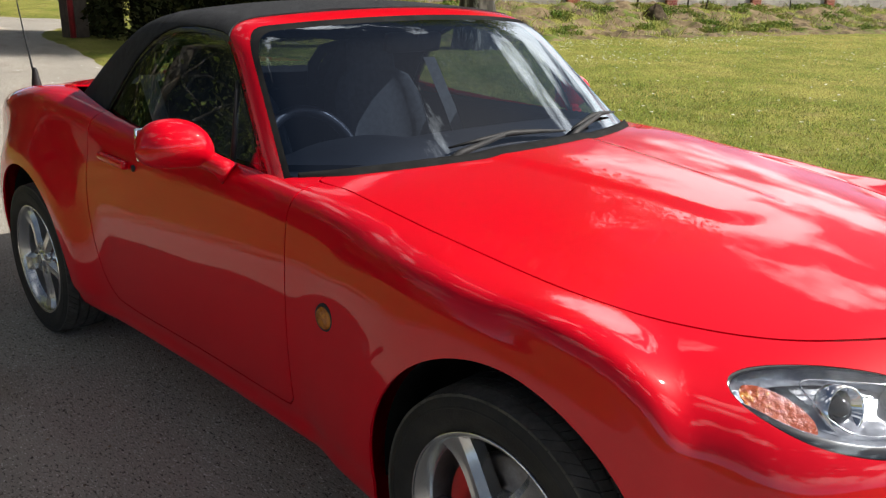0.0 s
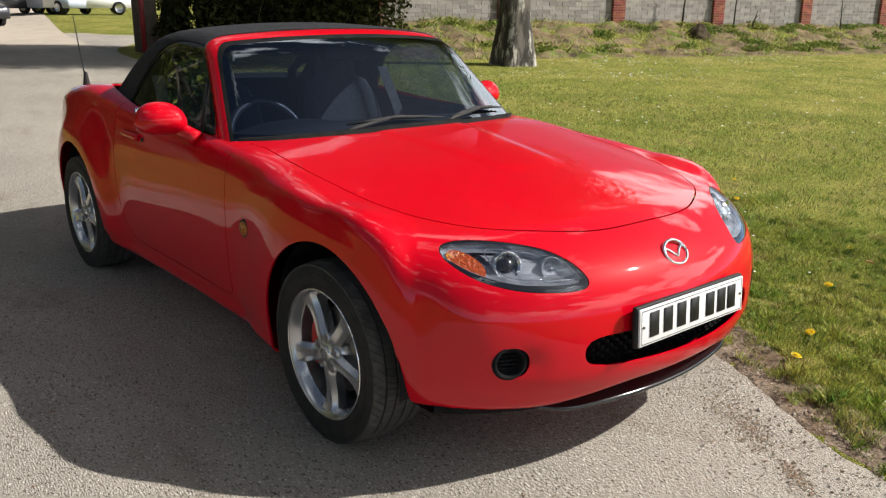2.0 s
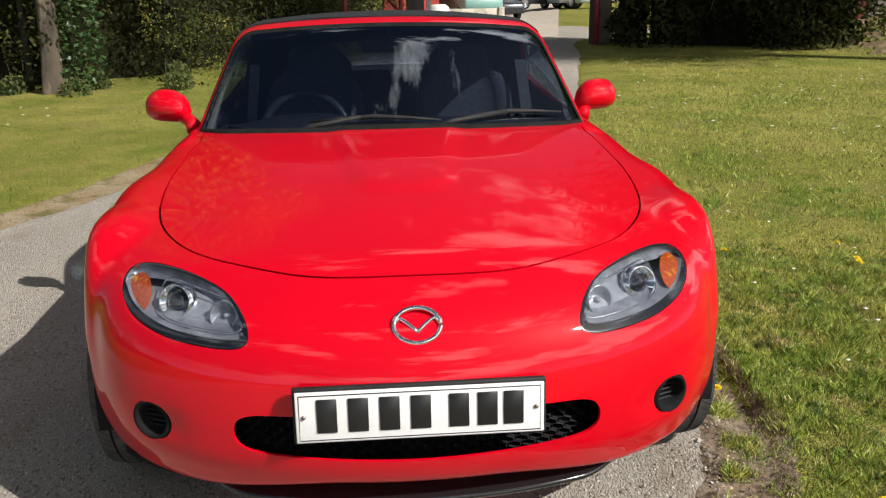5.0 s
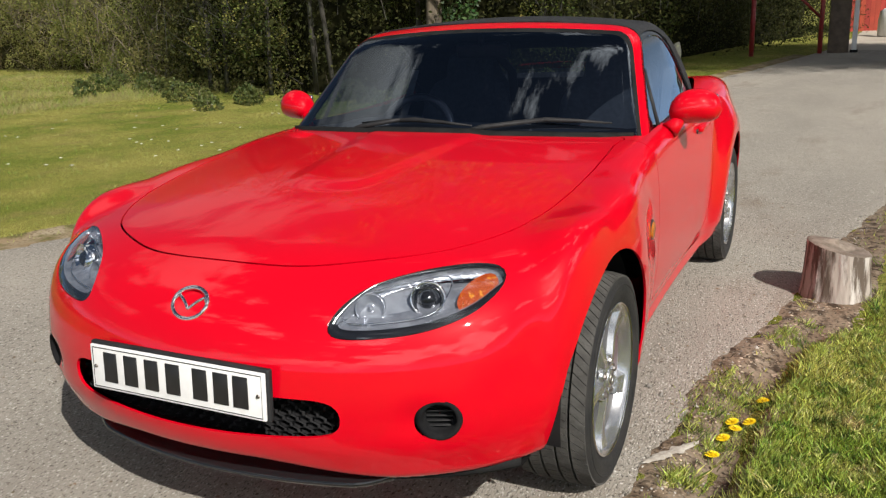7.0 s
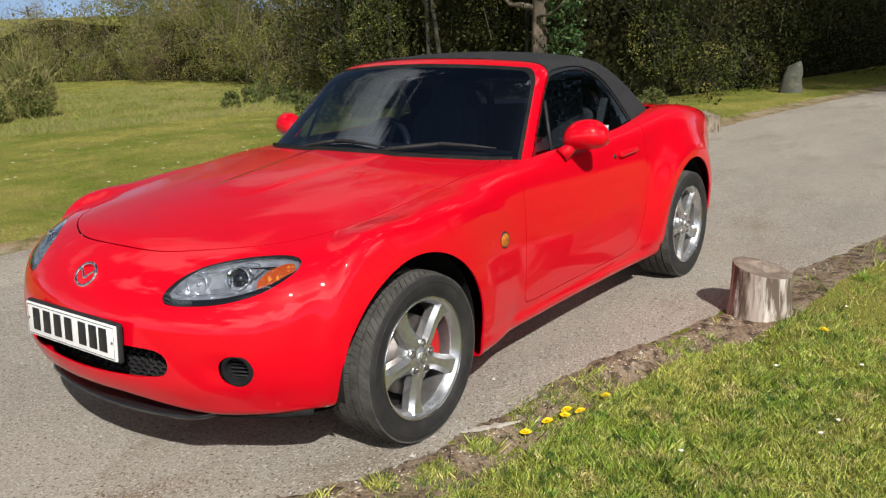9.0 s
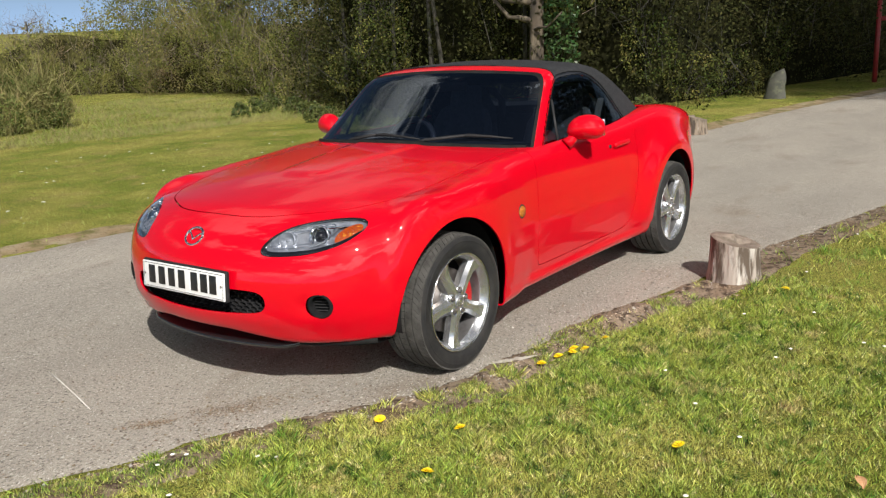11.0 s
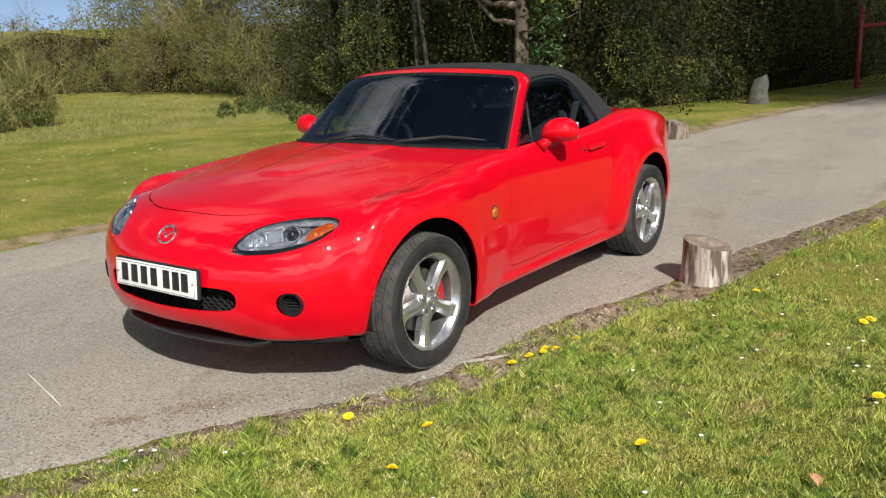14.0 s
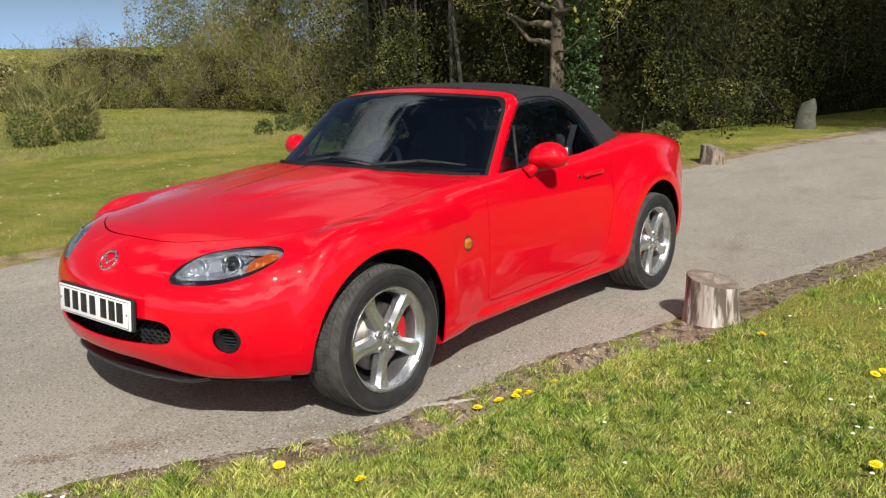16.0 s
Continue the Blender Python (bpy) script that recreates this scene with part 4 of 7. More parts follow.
# badge: a plain oval ring with a curved bar
bx = cast(body_form, np.array([[0, 0.02, 0.44]]), np.array([Vector((0, -0.68, 0.197)).normalized()]), 1.5)[0]
badge_m = Matrix.Translation((0, bx[1] - 0.002, bx[2])) @ pose(0, 0, 0, -38)
oval = [tuple(badge_m @ Vector((0.050 * math.cos(a), 0, 0.039 * math.sin(a)))) for a in np.linspace(0, 2 * math.pi, 41)]
badge = part("badge", tube(oval, 0.0055, 8), M_CHROME, car, "chrome oval badge")
for s in (-1, 1):
    arc = [badge_m @ Vector((s * u * 0.046, 0, 0.018 - 0.034 * (1 - u) ** 1.6 + (0.0 if u < 0.9 else -0.012 * (u - 0.9) * 10))) for u in np.linspace(0, 1, 9)]
    part("wing", tube(arc, 0.0045, 8), M_CHROME, badge)
# black lip under the bumper
lp, lf = [], []
for i in range(61):
    x = -0.58 + 1.16 * i / 60
    yb = float(NOSE(0.20)) + 0.38 * x * x + 0.40 * abs(x) ** 6
    fade = 1 - smooth01(abs(x), 0.38, 0.58)
    for dy, z in ((0.09, 0.30), (0.055, 0.268), (0.045, 0.240), (0.012 - 0.022 * fade, 0.229), (0.008 - 0.026 * fade, 0.222), (0.010 - 0.020 * fade, 0.213), (0.05, 0.206), (0.16, 0.204)):
        lp.append((x, yb + dy + 0.03 * (1 - fade), z + 0.03 * (1 - fade)))
for i in range(60):
    for k in range(7):
        a = i * 8 + k
        lf.append((a, a + 1, a + 9, a + 8))
part("lip_spoiler", (lp, lf), M_GLOSSBLACK, car, "black lip under the front bumper")
# thin black undertray edge from the lip to each wheel
for s in (-1, 1):
    up, uf = [], []
    for i in range(21):
        x = 0.40 + 0.322 * i / 20
        yb = float(NOSE(0.22)) + 0.38 * x * x + 0.40 * x**6
        for dy, z in ((0.05, 0.262), (0.020, 0.246), (0.016, 0.232), (0.026, 0.224), (0.12, 0.222)):
            up.append((s * x, yb + dy, z))
    for i in range(20):
        for k in range(4):
            a = i * 5 + k
            uf.append((a, a + 1, a + 6, a + 5))
    part("undertray_edge", (up, uf), M_MATTBLACK, car, "thin black undertray edge")
# aerial
aer = part("aerial", tube([(-0.655, 2.64, 0.925), (-0.657, 2.66, 0.99), (-0.66, 2.685, 1.09), (-0.665, 2.72, 1.27)], [0.007, 0.004, 0.003, 0.0022], 8), M_BLACK, car, "thin black aerial")
part("aerial_base", moved(lathe([(0.005, 0.06), (0.010, 0.05), (0.018, 0.0), (0.02, -0.02)], 16, "z"), Matrix.Translation((-0.655, 2.64, 0.925))), M_BLACK, aer)
part("high_brake_lamp", shifted(rounded_box((0.30, 0.035, 0.022), 0.006), pose(0, 2.56, float(TOP_LINE(2.56)) + 0.004)), M_CALIPER, car, "red high-level brake lamp")
# arch linings
for s in (-1, 1):
    for cy, cz, r in (ARCH_F, ARCH_R):
        lp, lf = [], []
        for k in range(33):
            a = math.pi * (-0.05 + 1.10 * k / 32)
            for x in (0.80, 0.62, 0.50):
                rr_ = r + (0.004 if x > 0.7 else 0.0)
                lp.append((s * x, cy + rr_ * math.cos(a), cz + rr_ * math.sin(a)))
            lp.append((s * 0.50, cy, cz))
        for k in range(32):
            for q in range(3):
                a = k * 4 + q
                lf.append((a, a + 4, a + 5, a + 1))
        part("arch_liner", (lp, lf), M_DARK, car)

# wheels


def wheel_meshes():
    wall = [(0.205, 0.085), (0.222, 0.099), (0.243, 0.105), (0.266, 0.1045), (0.280, 0.101), (0.2875, 0.0955)]
    tyre = merged(lathe(wall, 96), lathe([(r, -x) for r, x in reversed(wall)], 96), lathe([(0.286, 0.096), (0.286, -0.096)], 96))
    rim = lathe([(0.1865, 0.062), (0.190, 0.072), (0.198, 0.082), (0.204, 0.094), (0.211, 0.097), (0.2135, 0.090), (0.212, 0.080)], 80)
    return tyre, rim


def tread_mesh():
    """Ribs round the tyre, cut across by slanted sipes on the shoulders."""
    pts, faces = [], []
    ribs = [(-0.098, -0.062, 72, 0.10), (-0.055, -0.024, 90, 0.03), (-0.017, 0.017, 60, 0.0), (0.024, 0.055, 90, -0.03), (0.062, 0.098, 72, -0.10)]
    for x0, x1, n, slant in ribs:
        for k in range(n):
            a0, a1 = 2 * math.pi * k / n, 2 * math.pi * (k + 0.90) / n
            m = len(pts)
            for x, da in ((x0, 0.0), (x1, slant)):
                outer = abs(x) > 0.09
                r = 0.2900 if outer else 0.2965
                for a in (a0 + da, a1 + da):
                    pts.append((x, 0.282 * math.sin(a), 0.282 * math.cos(a)))
                    pts.append((x, r * math.sin(a), r * math.cos(a)))
            faces += [(m + 1, m + 3, m + 7, m + 5), (m, m + 1, m + 5, m + 4), (m + 2, m + 6, m + 7, m + 3), (m, m + 2, m + 3, m + 1), (m + 4, m + 5, m + 7, m + 6)]
    return pts, faces


TYRE, RIM = wheel_meshes()
TREAD = tread_mesh()


def spoke_mesh():
    """One spoke: long strips, each with edges of its own, so that they shade smoothly along but break across."""
    pts, faces = [], []
    prof = [(0.022, 0.024, 0.078, 0.5), (0.045, 0.031, 0.083, 0.45), (0.075, 0.030, 0.082, 0.42), (0.095, 0.029, 0.079, 0.42), (0.115, 0.029, 0.0768, 0.43),
            (0.135, 0.0298, 0.0755, 0.46), (0.155, 0.0315, 0.0755, 0.51), (0.172, 0.034, 0.0775, 0.57), (0.188, 0.038, 0.081, 0.64), (0.203, 0.043, 0.086, 0.7)]
    cross = lambda f: ((-1.0, -0.044), (-1.0, -0.014), (-f, 0.0), (0, -0.0012), (f, 0.0), (1.0, -0.014), (1.0, -0.044))
    for k in range(6):
        n = len(pts)
        for r, w, x, f in prof:
            for u, dx in cross(f)[k:k + 2]:
                pts.append((x + dx, u * w, r))
        faces += [(n + 2 * i, n + 2 * i + 1, n + 2 * i + 3, n + 2 * i + 2) for i in range(len(prof) - 1)]
    return pts, faces


def wheel(side, y, turn):
    m = pose(side * 0.741, y, 0.2995) @ pose(0, 0, 0, 0, 0, turn) @ Matrix.Diagonal((1.0, 0.98, 0.98, 1.0))
    if side < 0:
        m = m @ pose(0, 0, 0, 0, 0, 180)
    w = part("wheel", RIM, M_ALLOY, car, "silver five-spoke alloy wheel")
    w.matrix_basis = m
    part("tyre", TYRE, M_RUBBER, w, "black tyre with worn grey tread")
    part("tread", TREAD, M_TREAD, w, "worn grey tread ribs", smooth=False)
    part("sidewall_ring", lathe([(0.262, 0.1046), (0.2635, 0.1062), (0.266, 0.1062), (0.2675, 0.1040)], 80), M_RUBBER, w)
    for k in range(5):
        part("spoke", moved(spoke_mesh(), pose(0, 0, 0, 72 * k + (27 if side > 0 else 36), 0, 0)), M_ALLOY, w)
        nut = pose(0, 0, 0, 72 * k + (63 if side > 0 else 72), 0, 0) @ pose(0, 0, 0.050)
        part("nut_seat", moved(lathe([(0.010, 0.070), (0.0135, 0.076), (0.0145, 0.083), (0.0165, 0.083), (0.018, 0.07)], 20), nut), M_ALLOY, w)
        part("wheel_nut", moved(lathe([(0.001, 0.090), (0.007, 0.089), (0.0095, 0.083), (0.0095, 0.06)], 6), nut), M_STEEL, w, smooth=False)
    part("hub", lathe([(0.030, 0.083), (0.040, 0.080), (0.058, 0.070), (0.070, 0.052), (0.075, 0.03)], 40), M_ALLOY, w)
    part("centre_cap", lathe([(0.001, 0.091), (0.020, 0.0905), (0.0255, 0.089), (0.028, 0.086), (0.030, 0.080)], 32), M_ALLOY, w)
    part("cap_ring", lathe([(0.014, 0.0905), (0.0145, 0.0925), (0.0175, 0.0925), (0.018, 0.0902)], 32), M_STEEL, w)
    part("rim_edge", lathe([(0.2095, 0.0972), (0.2110, 0.0990), (0.2135, 0.0985), (0.2142, 0.0945)], 80), M_CHROME, w)
    part("barrel", lathe([(0.196, -0.09), (0.200, -0.04), (0.188, 0.0), (0.186, 0.055), (0.1868, 0.063)], 64), M_BARREL, w)
    part("barrel_back", lathe([(0.001, -0.02), (0.19, -0.02)], 32), M_DARK, w)
    part("brake_disc", lathe([(0.05, 0.022), (0.075, 0.034), (0.078, 0.024), (0.138, 0.024), (0.140, 0.004), (0.05, 0.004)], 48), M_STEEL, w)
    cal = []
    for k in range(9):
        a = radians(-35 + 70 * k / 8)
        for r, x in ((0.100, 0.010), (0.100, 0.046), (0.112, 0.052), (0.140, 0.052), (0.150, 0.044), (0.150, -0.02)):
            cal.append((x, r * math.cos(a), r * math.sin(a)))
    cf = [(k * 6 + q, k * 6 + q + 1, k * 6 + q + 7, k * 6 + q + 6) for k in range(8) for q in range(5)]
    back = 1 if y < 1 else -1
    mir = pose(0, 0, 0, 0 if side * back > 0 else 180, 0, 0)
    part("caliper", moved((cal, cf), mir), M_CALIPER, w, "red painted caliper")


for side in (-1, 1):
    wheel(side, 0.0, STEER)
    wheel(side, 2.33, 0.0)

# ---- plants and ground cover ----
M_HEDGE = leafy(material("hedge_leaves", (0.125, 0.145, 0.034), 0.75, second=(0.30, 0.29, 0.095), scale=0.7, spread=(0.42, 0.60), third=(0.23, 0.17, 0.10), third_scale=0.35, third_spread=(0.54, 0.66), per=("island", 0.22, 0.02), spec=0.1), 0.4)
M_YEW = leafy(material("evergreen_leaves", (0.026, 0.031, 0.010), 0.8, second=(0.052, 0.054, 0.018), scale=0.7, per=("island", 0.45, 0.03), spec=0.08), 0.2)
M_SPRING = leafy(material("spring_leaves", (0.10, 0.13, 0.02), 0.6, second=(0.15, 0.16, 0.03), scale=0.8, per=("island", 0.4, 0.04), spec=0.25), 0.4)
M_FRESH = leafy(material("fresh_leaves", (0.21, 0.24, 0.035), 0.6, second=(0.33, 0.33, 0.07), scale=0.8, per=("island", 0.45, 0.04), spec=0.25), 0.45)
M_IVY = leafy(material("ivy_leaves", (0.03, 0.065, 0.018), 0.4, second=(0.045, 0.09, 0.025), scale=2, per=("island", 0.4, 0.03)), 0.2)
M_BRAMBLE = leafy(material("bramble_leaves", (0.22, 0.225, 0.085), 0.75, second=(0.36, 0.31, 0.16), scale=1.5, per=("island", 0.5, 0.04), spec=0.1), 0.3)
M_BRAMBLEGREEN = leafy(material("bramble_green_leaves", (0.13, 0.16, 0.045), 0.7, second=(0.31, 0.29, 0.12), scale=1.6, spread=(0.45, 0.62), per=("island", 0.4, 0.03), spec=0.15), 0.3)
M_SCRUB = leafy(material("scrub_leaves", (0.065, 0.085, 0.020), 0.75, second=(0.25, 0.235, 0.065), scale=0.9, spread=(0.46, 0.62), per=("island", 0.6, 0.04), spec=0.1), 0.3)
# near-black core colour: the shade between the leaves, put into paint
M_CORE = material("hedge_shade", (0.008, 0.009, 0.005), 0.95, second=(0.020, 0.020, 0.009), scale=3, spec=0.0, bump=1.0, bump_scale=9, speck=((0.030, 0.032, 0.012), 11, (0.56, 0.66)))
# olive core with dark specks paints the shaded leaf depth behind a hedge
M_OLIVECORE = material("hedge_shade_olive", (0.026, 0.027, 0.011), 0.95, second=(0.075, 0.070, 0.026), scale=2.2, spec=0.0, bump=1.0, bump_scale=9, speck=((0.12, 0.115, 0.042), 9, (0.55, 0.66)), speck2=((0.014, 0.014, 0.007), 6, (0.52, 0.62)))
M_TWIG = material("bare_twigs", (0.20, 0.165, 0.12), 0.85, second=(0.11, 0.09, 0.065), scale=3, per=("island", 0.4, 0.02))
M_BARK = material("grey_bark", (0.13, 0.115, 0.095), 0.9, second=(0.032, 0.028, 0.022), scale=5, spread=(0.42, 0.56), third=(0.42, 0.40, 0.35), third_scale=4.5, third_spread=(0.53, 0.60), bump=0.8, bump_scale=22, stretch=(1, 1, 0.3))
# brown bark with the trunk's shade darkened into its colour
M_DULLBARK = material("shaded_brown_bark", (0.085, 0.066, 0.046), 0.9, second=(0.042, 0.034, 0.025), scale=6, spread=(0.42, 0.6), third=(0.17, 0.14, 0.10), third_scale=5.0, third_spread=(0.55, 0.68), bump=0.8, bump_scale=22, stretch=(1, 1, 0.3))
M_GRASS = leafy(material("grass_blades", (0.195, 0.30, 0.038), 0.45, second=(0.39, 0.40, 0.095), scale=1.6, spread=(0.36, 0.62), per=("island", 0.85, 0.03), third=(0.46, 0.37, 0.165), third_scale=6.0, third_spread=(0.55, 0.70), speck=((0.050, 0.115, 0.014), 14, (0.52, 0.63)), speck2=((0.62, 0.57, 0.26), 34, (0.57, 0.65)), spec=0.3), 0.15)
M_DRYGRASS = leafy(material("dry_lawn_blades", (0.33, 0.41, 0.085), 0.6, second=(0.62, 0.52, 0.19), scale=0.3, spread=(0.38, 0.62), per=("island", 0.35, 0.03), spec=0.2), 0.4)
M_TUFT = leafy(material("tuft_blades", (0.15, 0.275, 0.038), 0.42, second=(0.30, 0.36, 0.08), scale=9.0, spread=(0.40, 0.62), per=("island", 0.5, 0.03), spec=0.45), 0.28)
M_MOWN = leafy(material("mown_lawn_blades", (0.18, 0.265, 0.045), 0.6, second=(0.37, 0.37, 0.12), scale=0.9, spread=(0.42, 0.60), third=(0.36, 0.32, 0.13), third_scale=2.2, third_spread=(0.54, 0.72), per=("island", 0.35, 0.02), spec=0.2), 0.4)
M_STRAW = leafy(material("dry_grass", (0.34, 0.29, 0.14), 0.8, second=(0.24, 0.24, 0.09), scale=1.0, per=("island", 0.4, 0.03), spec=0.2), 0.3)
M_PETAL = material("yellow_petals", (0.88, 0.72, 0.01), 0.6, second=(0.85, 0.62, 0.01), scale=90)
M_DAISY = material("white_petals", (0.8, 0.8, 0.76), 0.6)
# lichened stone, its colour lowered to carry the shade it stands in
M_STONE = material("shaded_lichen_stone", (0.095, 0.095, 0.078), 0.9, second=(0.055, 0.057, 0.046), scale=4, third=(0.13, 0.14, 0.085), third_scale=9, bump=0.7, bump_scale=30)
M_GRIT = material("grit", (0.30, 0.28, 0.25), 0.9, per=("island", 0.5, 0.02))
M_SOIL = material("bare_soil", (0.175, 0.124, 0.082), 0.95, second=(0.255, 0.205, 0.152), scale=5, third=(0.060, 0.043, 0.030), third_scale=17, third_spread=(0.48, 0.62), bump=1.0, bump_scale=70, speck=((0.36, 0.31, 0.25), 120, (0.60, 0.70)), speck2=((0.045, 0.034, 0.025), 60, (0.54, 0.64)), spec=0.1)
M_CHIP = material("bark_chips", (0.23, 0.165, 0.11), 0.9, second=(0.40, 0.34, 0.26), scale=40, per=("island", 0.7, 0.02))
M_TAN = material("dry_leaf_strip", (0.24, 0.17, 0.095), 0.95, second=(0.30, 0.25, 0.17), scale=4, third=(0.13, 0.12, 0.045), third_scale=5, third_spread=(0.48, 0.62), bump=1.0, bump_scale=70, speck=((0.10, 0.07, 0.04), 60, (0.54, 0.66)), spec=0.1)
M_TANCRUMB = material("dry_crumbs", (0.22, 0.165, 0.115), 0.95, per=("island", 0.5, 0.02), spec=0.1)
M_LITTER = material("leaf_crumbs", (0.19, 0.14, 0.09), 0.9, per=("island", 0.5, 0.02))
M_SCRATCH = material("fresh_scratch", (0.70, 0.68, 0.63), 0.9, second=(0.58, 0.55, 0.50), scale=30)
M_CHALK = material("chalk", (0.50, 0.47, 0.41), 0.95, second=(0.32, 0.285, 0.24), scale=30, bump=0.5, bump_scale=90)
M_STEM = material("dark_bark", (0.05, 0.046, 0.038), 0.95, second=(0.028, 0.026, 0.02), scale=6, third=(0.035, 0.045, 0.02), third_scale=3, bump=0.6, bump_scale=25)


def leaf_cloud(centres, spreads, count, size, seed, hollow=0.72):
    """Small leaves scattered in soft balls, as points and triangles (two a leaf)."""
    rng = np.random.default_rng(seed)
    c, s = np.asarray(centres, float), np.asarray(spreads, float)
    weight = np.prod(s, axis=1) ** (2 / 3)
    pick = rng.choice(len(c), count, p=weight / weight.sum())
    d = rng.normal(size=(count, 3))
    d /= np.linalg.norm(d, axis=1, keepdims=True)
    pos = c[pick] + d * s[pick] * (hollow + (1.08 - hollow) * rng.random((count, 1)) ** 0.7)
    a = rng.normal(size=(count, 3))
    a /= np.linalg.norm(a, axis=1, keepdims=True)
    b = np.cross(a, rng.normal(size=(count, 3)))
    b /= np.linalg.norm(b, axis=1, keepdims=True)
    ln = size * (0.6 + 0.8 * rng.random((count, 1)))
    pts = np.stack([pos - a * ln * 0.5, pos + b * ln * 0.28, pos + a * ln * 0.5, pos - b * ln * 0.28], 1).reshape(-1, 3)
    i = np.arange(count) * 4
    return pts, np.concatenate([np.stack([i, i + 1, i + 2], 1), np.stack([i, i + 2, i + 3], 1)])


def twig_cloud(centres, spreads, count, length, width, seed, upward=0.8):
    """Thin three-sided twigs, as points and triangles."""
    rng = np.random.default_rng(seed)
    c, s = np.asarray(centres, float), np.asarray(spreads, float)
    pick = rng.integers(0, len(c), count)
    pos = c[pick] + rng.normal(size=(count, 3)) * s[pick] * 0.55
    d = rng.normal(size=(count, 3))
    d[:, 2] = np.abs(d[:, 2]) + upward
    d /= np.linalg.norm(d, axis=1, keepdims=True)
    sd = np.cross(d, rng.normal(size=(count, 3)))
    sd /= np.linalg.norm(sd, axis=1, keepdims=True)
    ln = length * (0.4 + rng.random((count, 1)))
    tip = pos + d * ln + sd * ln * 0.15
    mid = pos + d * ln * 0.5
    w = width * (0.6 + 0.8 * rng.random((count, 1)))
    up = np.cross(d, sd)
    pts = np.stack([pos + sd * w, pos - sd * w, pos + up * w, mid + sd * w * 0.7 + sd * ln * 0.06, tip], 1).reshape(-1, 3)
    i = np.arange(count) * 5
    return pts, np.concatenate([np.stack([i, i + 1, i + 3], 1), np.stack([i + 1, i + 2, i + 3], 1), np.stack([i, i + 3, i + 4], 1), np.stack([i + 1, i + 4, i + 3], 1)])


def shrub_balls(line, levels, per_metre, size, seed, jitter=0.5, voids=0.0):
    """Centres and half-sizes of the clumps of a hedge along a line."""
    rng = np.random.default_rng(seed)
    hc, hs = [], []
    for (x0, y0), (x1, y1) in zip(line, line[1:]):
        n = max(2, int(math.hypot(x1 - x0, y1 - y0) * per_metre))
        for i in range(n):
            t = (i + rng.random()) / n
            for z in levels:
                if rng.random() < voids:
                    continue
                x, y = x0 + (x1 - x0) * t + rng.normal() * jitter, y0 + (y1 - y0) * t + rng.normal() * jitter
                hc.append((x, y, z + rng.normal() * 0.3 * min(1.0, size / 0.7) ** 2 + float(ground_height(x, y))))
                hs.append(size * (0.8 + 0.45 * rng.random(3)))
    return hc, hs


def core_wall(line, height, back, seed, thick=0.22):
    """An uneven upright body behind a hedge's leaves, its dark colour standing for inner shade."""
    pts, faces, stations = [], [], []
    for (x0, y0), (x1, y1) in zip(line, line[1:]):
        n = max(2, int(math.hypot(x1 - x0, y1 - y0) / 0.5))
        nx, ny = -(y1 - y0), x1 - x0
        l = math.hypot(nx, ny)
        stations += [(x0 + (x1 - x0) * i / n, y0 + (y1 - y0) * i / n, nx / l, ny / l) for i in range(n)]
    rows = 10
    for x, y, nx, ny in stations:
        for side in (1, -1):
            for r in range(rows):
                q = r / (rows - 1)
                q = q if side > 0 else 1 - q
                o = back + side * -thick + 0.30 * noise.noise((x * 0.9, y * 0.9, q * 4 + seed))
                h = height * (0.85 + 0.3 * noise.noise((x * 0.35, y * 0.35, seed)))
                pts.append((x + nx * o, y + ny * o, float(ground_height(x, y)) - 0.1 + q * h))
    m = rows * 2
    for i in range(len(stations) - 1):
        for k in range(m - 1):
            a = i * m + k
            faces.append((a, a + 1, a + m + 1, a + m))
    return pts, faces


def hedge(name, label, line, levels, size, leaves, leaf, mat, seed, height, back=0.55, twigs=2500, voids=0.0, twig_mat=None, twig_len=0.8, core=None):
    hc, hs = shrub_balls(line, levels, 1.6, size, seed, 0.5, voids)
    top = tagged(new(name), label, "hedge", kind="stuff")
    fast_part("foliage", *leaf_cloud(hc, hs, leaves, leaf, seed), mat, top, smooth=False)
    # backing body coloured as the shade inside the hedge
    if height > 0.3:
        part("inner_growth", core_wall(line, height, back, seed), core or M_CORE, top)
    fast_part("twigs", *twig_cloud(hc, hs, twigs, twig_len, 0.007 if twig_len > 0.5 else 0.004, seed + 9), twig_mat or M_TWIG, top, smooth=False)


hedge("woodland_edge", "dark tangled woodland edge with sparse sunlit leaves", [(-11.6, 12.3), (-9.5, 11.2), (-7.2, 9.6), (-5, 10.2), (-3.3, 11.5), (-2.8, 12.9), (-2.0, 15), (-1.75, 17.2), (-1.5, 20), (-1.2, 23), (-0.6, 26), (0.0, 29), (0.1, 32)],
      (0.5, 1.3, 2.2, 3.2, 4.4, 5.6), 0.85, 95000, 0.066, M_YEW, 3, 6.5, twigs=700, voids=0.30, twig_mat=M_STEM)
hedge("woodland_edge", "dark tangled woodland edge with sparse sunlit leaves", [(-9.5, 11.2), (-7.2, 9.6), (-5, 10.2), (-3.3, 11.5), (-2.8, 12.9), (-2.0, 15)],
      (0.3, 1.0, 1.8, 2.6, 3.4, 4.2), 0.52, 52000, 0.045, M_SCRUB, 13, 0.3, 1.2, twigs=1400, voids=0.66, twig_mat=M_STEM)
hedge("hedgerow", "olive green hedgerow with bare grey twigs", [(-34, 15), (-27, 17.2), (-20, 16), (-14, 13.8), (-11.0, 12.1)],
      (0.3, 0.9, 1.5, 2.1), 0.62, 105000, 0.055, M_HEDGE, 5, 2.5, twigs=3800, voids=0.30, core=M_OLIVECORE)
